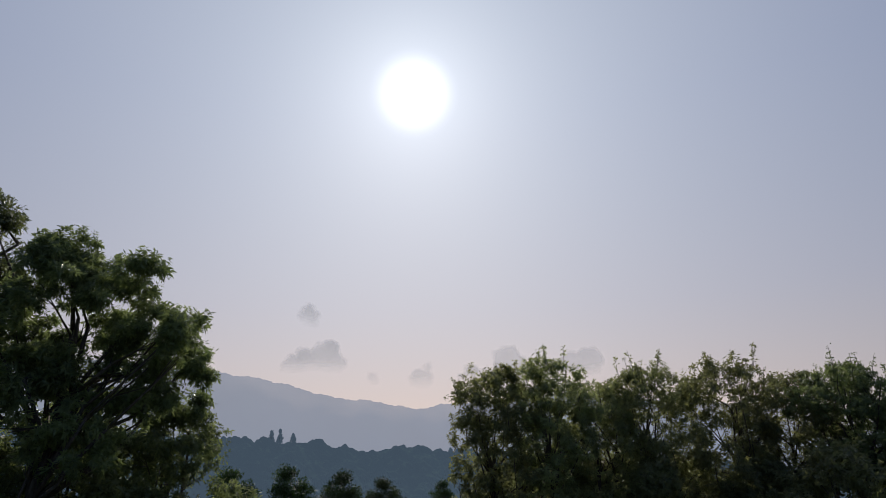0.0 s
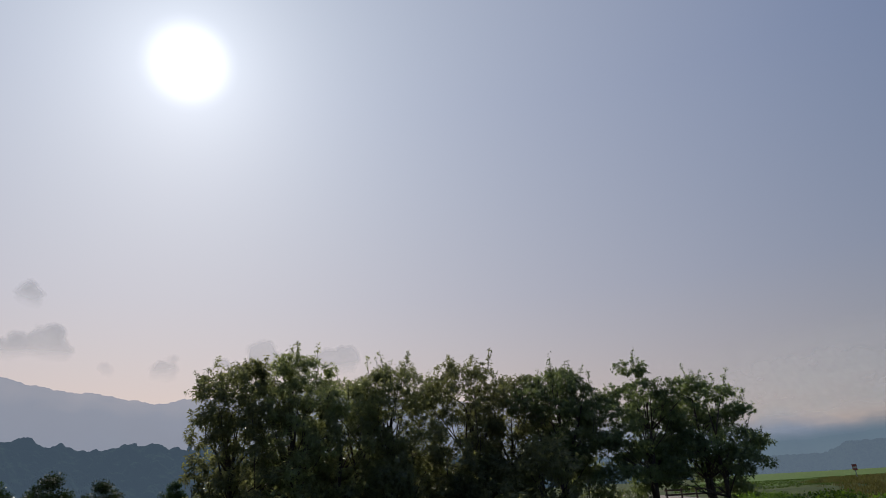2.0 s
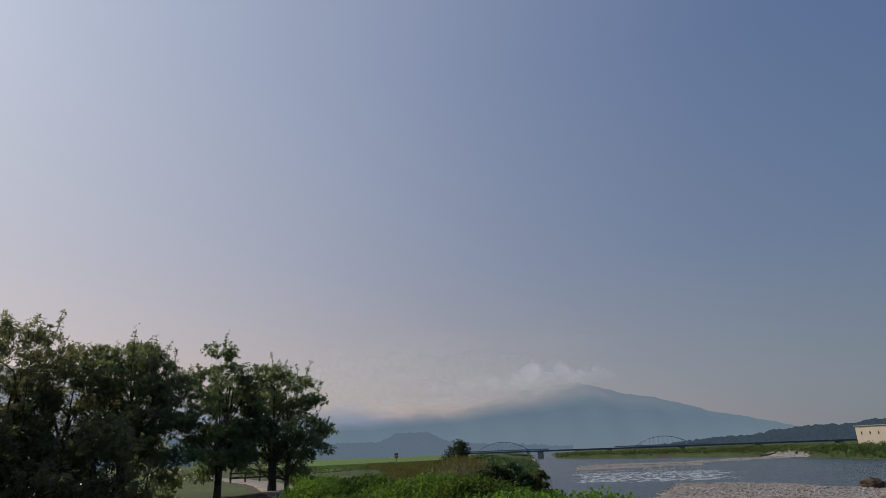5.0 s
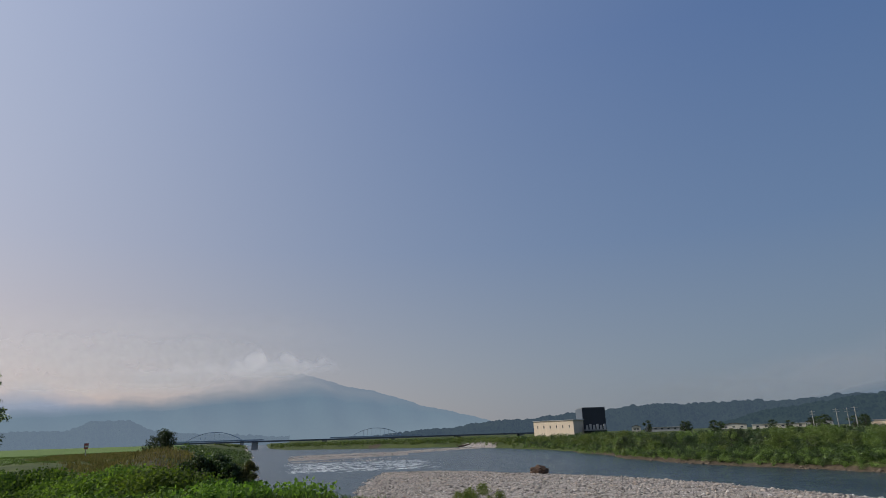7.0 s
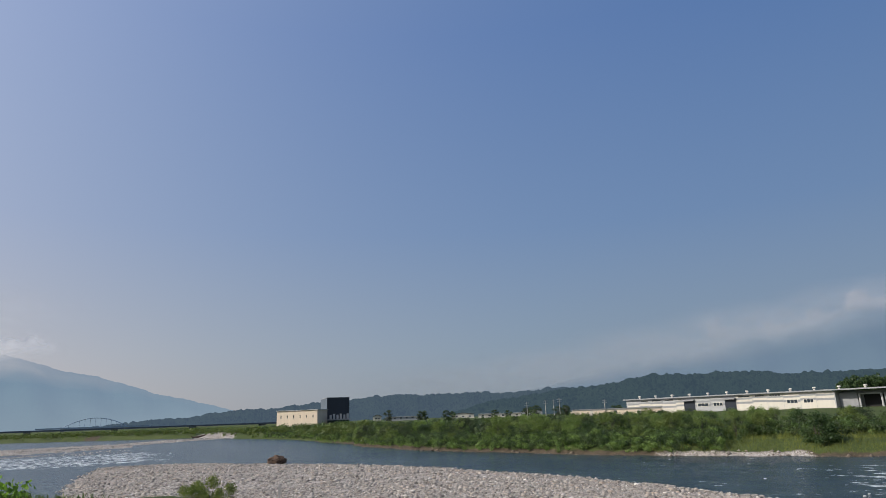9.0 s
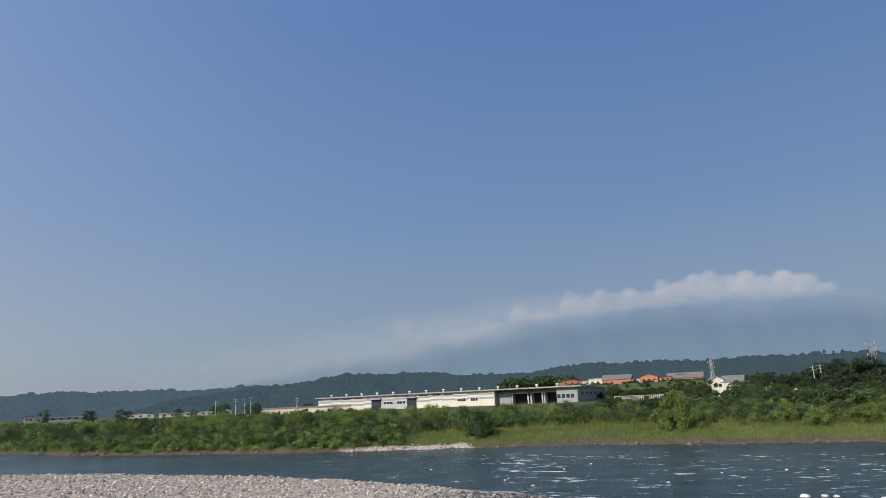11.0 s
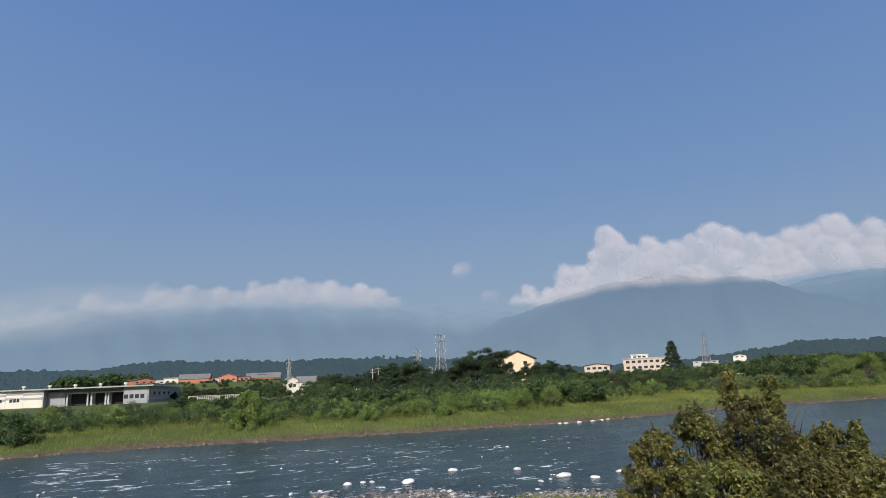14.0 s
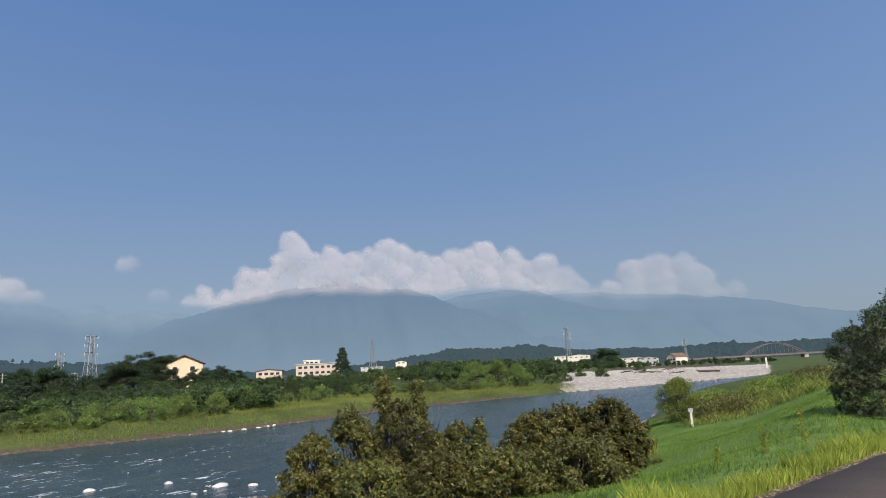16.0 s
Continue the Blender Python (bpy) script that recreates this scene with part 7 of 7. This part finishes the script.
for q in arc[1:-1]:
    part("hanger", Solid().bar((q.x, -3, q.z), (q.x, -3, 2.4), 0.16, n=4).mesh("hanger", M_RUST), rb)
boxpart("deck", rb, M_RUST, (-80, 60, -4, 4, 1.2, 2.5))
for x in (-22.5, 22.5):
    boxpart("pier", rb, M_CONCRETE, (x - 1.6, x + 1.6, -3, 3, -6, 1.2))

# small things near the water and path
post = facing("marker_post", 215.0, 35.2, None, 0, label="short white marker post with a dark plate", category="post")
boxpart("shaft", post, M_WHITE, (-0.05, 0.05, -0.05, 0.05, -0.3, 0.70))
boxpart("plate", post, M_LIGHT, (-0.11, 0.11, -0.08, 0.08, 0.702, 0.88))
post2 = facing("marker_post", 89.5, 46, None, 0, label="small white post at the edge of the gravel", category="post")
boxpart("shaft", post2, M_WHITE, (-0.09, 0.09, -0.09, 0.09, -0.3, 0.8))

root = tagged(new("root_stump"), "brown clump of washed-up tree root on gravel", "driftwood")
p = P(89.2, 83)
root.matrix_basis = pose(p.x, p.y, ground_z(p.x, p.y), 0, 0, -80) @ Matrix.Diagonal((0.7, 0.7, 0.7, 1))
bm = bmesh.new()
bmesh.ops.create_icosphere(bm, subdivisions=4, radius=1.0)
for v in bm.verts:
    k = 1 + 0.35 * noise.noise(v.co * 2.3) + 0.18 * noise.noise(v.co * 7)
    v.co = Vector((v.co.x * 1.45 * k, v.co.y * 1.0 * k, max(-0.3, v.co.z * 0.85 * k + 0.55)))
me = bpy.data.meshes.new("body")
bm.to_mesh(me)
bm.free()
me.materials.append(M_DRIFT)
part("body", me, root)
for i in range(8):
    a = rng.uniform(0, 6.28)
    part("root", Solid().tube([(math.cos(a) * 0.9, math.sin(a) * 0.7, 0.7), (math.cos(a) * 1.5, math.sin(a) * 1.1, 0.75 + 0.2 * rng.random()), (math.cos(a) * 1.75, math.sin(a) * 1.3, 0.5 + 0.6 * rng.random())], [0.14, 0.08, 0.03], 5).mesh("root", M_DRIFT), root)
log = tagged(new("driftwood_log"), "bleached driftwood log stranded in the shallows", "driftwood")
p = P(82.9, 284)
log.matrix_basis = pose(p.x, p.y, WATER + 0.3, 0, 0, -60)
part("stem", Solid().tube([(-2.6, 0, 0.1), (0, 0.2, 0.35), (2.8, 0.1, 1.0)], [0.28, 0.35, 0.2], 7).mesh("stem", M_DRIFT), log)
part("root", Solid().tube([(-2.5, 0, 0.1), (-3.2, 0.3, 0.8), (-3.4, 0.5, 1.2)], [0.3, 0.2, 0.05], 6).mesh("root", M_DRIFT), log)

post3 = facing("marker_post", 221.3, 235, None, 0, label="white concrete post at the end of the gravel", category="post")
boxpart("shaft", post3, M_WHITE, (-0.28, 0.28, -0.28, 0.28, -0.3, 3.2))
boxpart("cap", post3, M_LIGHT, (-0.34, 0.34, -0.34, 0.34, 3.204, 3.45))
for i, (az, d, n) in enumerate(((210.8, 240, 9), (212.6, 215, 7), (214.5, 205, 8), (216.6, 200, 12), (217.4, 205, 10), (208.2, 260, 7), (213.8, 255, 8))):
    pile = facing("driftwood_pile", az, d, None, 30 * i, label="tangle of grey driftwood on pale gravel", category="driftwood", group="driftwood piles")
    for k in range(n):
        a, b = rng.uniform(-3.2, 3.2), rng.uniform(0, 3.1)
        w0 = Vector((math.cos(b), math.sin(b), rng.uniform(-0.15, 0.2))) * rng.uniform(0.8, 2.0)
        mid = Vector((a, rng.uniform(-0.8, 0.8), 0.25 + 0.35 * rng.random()))
        part("branch", Solid().tube([mid - w0, mid + Vector((0, 0, 0.12)), mid + w0], [0.13, 0.11, 0.05], 5).mesh("branch", M_DRIFT), pile)

sign = facing("field_sign", 52.85, 120, None, 0, label="red and white sign board on a post", category="sign")
boxpart("post", sign, M_STEEL, (-0.06, 0.06, 0, 0.12, -0.3, 1.9))
boxpart("board", sign, M_RED, (-0.32, 0.32, -0.06, 0, 1.2, 2.1))
boxpart("stripe", sign, M_WHITE, (-0.28, 0.28, -0.08, -0.062, 1.5, 1.75))
van = facing("van", 59.9, 150, None, 0, label="small white van parked behind the mound", category="van")
boxpart("body", van, M_WHITE, (-0.9, 0.9, -1.6, 2.0, 0.35, 1.0))
boxpart("cabin", van, M_WHITE, (-0.85, 0.85, -1.4, 1.9, 1.0, 1.95))
boxpart("windscreen", van, M_GLASS, (-0.75, 0.75, -1.45, -1.41, 1.1, 1.75))
for x in (-0.75, 0.75):
    for y in (-1.0, 1.3):
        part("wheel", Solid().bar((x - 0.1, y, 0.32), (x + 0.1, y, 0.32), 0.32, n=12).mesh("wheel", M_NAVY), van)

# white rail fence beside the warehouse, cars in the yards, a low fence by the path
fa, fb = P(144.6, 232, 0), P(148.6, 240, 0)
fence = tagged(new("rail_fence"), "white railing beside the warehouse yard", "fence")
for i in range(25):
    q = fa.lerp(fb, i / 24)
    boxpart("post", fence, M_WHITE, (q.x - 0.06, q.x + 0.06, q.y - 0.06, q.y + 0.06, 0.0, 1.5))
for zz in (0.6, 1.0, 1.4):
    part("rail", Solid().bar((*fa[:2], zz), (*fb[:2], zz), 0.07, n=4).mesh("rail", M_WHITE), fence)


def car(az, d, mat, label, turn=0.0, z=None):
    c = facing("car", az, d, z, turn, label=label, category="car", group="parked cars")
    body = [(-2.0, 0.35), (2.0, 0.35), (2.0, 0.85), (1.1, 0.95), (0.6, 1.45), (-1.3, 1.45), (-1.9, 0.95), (-2.0, 0.9)]
    part("body", Solid().prism([(x, 0, q) for x, q in body], [(x, 1.7, q) for x, q in body]).mesh("body", mat), c)
    boxpart("window", c, M_GLASS, (-1.15, 0.5, -0.03, -0.005, 1.0, 1.36))
    for x in (-1.25, 1.25):
        for y in (0.0, 1.5):
            part("wheel", Solid().bar((x, y, 0.32), (x, y + 0.2, 0.32), 0.32, n=10).mesh("wheel", M_NAVY), c)


for az, d, mat, label, turn in ((157.6, 262, M_WHITE, "white car parked in a yard", 10), (158.6, 266, M_WHITE, "white car parked beside pines", -15), (155.2, 285, M_MID, "grey car parked near a white house", 5),
                                (162.4, 232, M_WHITE, "white car parked beside pines", 20), (152.4, 290, M_WHITE, "white car parked in a yard", -5)):
    car(az, d, mat, label, turn)
gate = facing("sluice_gate", 63.2, 92, None, 0, label="rusty steel sluice frame on the river bank", category="sluice")
boxpart("post", gate, M_YELLOW, (-0.9, -0.75, 0, 0.15, -0.5, 1.3))
boxpart("post", gate, M_YELLOW, (0.75, 0.9, 0, 0.15, -0.5, 1.3))
boxpart("beam", gate, M_YELLOW, (-1.0, 1.0, -0.02, 0.17, 1.3, 1.5))
boxpart("plate", gate, M_DRIFT, (-0.74, 0.74, 0.03, 0.12, -0.4, 0.5))
low = facing("low_fence", 41.6, 58, None, 20, label="low weathered wooden fence beside the path", category="fence")
for i in range(5):
    boxpart("post", low, M_DRIFT, (-2.4 + 1.2 * i, -2.28 + 1.2 * i, 0, 0.12, -0.3, 0.9))
for zz in (0.3, 0.65):
    boxpart("rail", low, M_DRIFT, (-2.5, 2.6, -0.05, -0.005, zz, zz + 0.14))
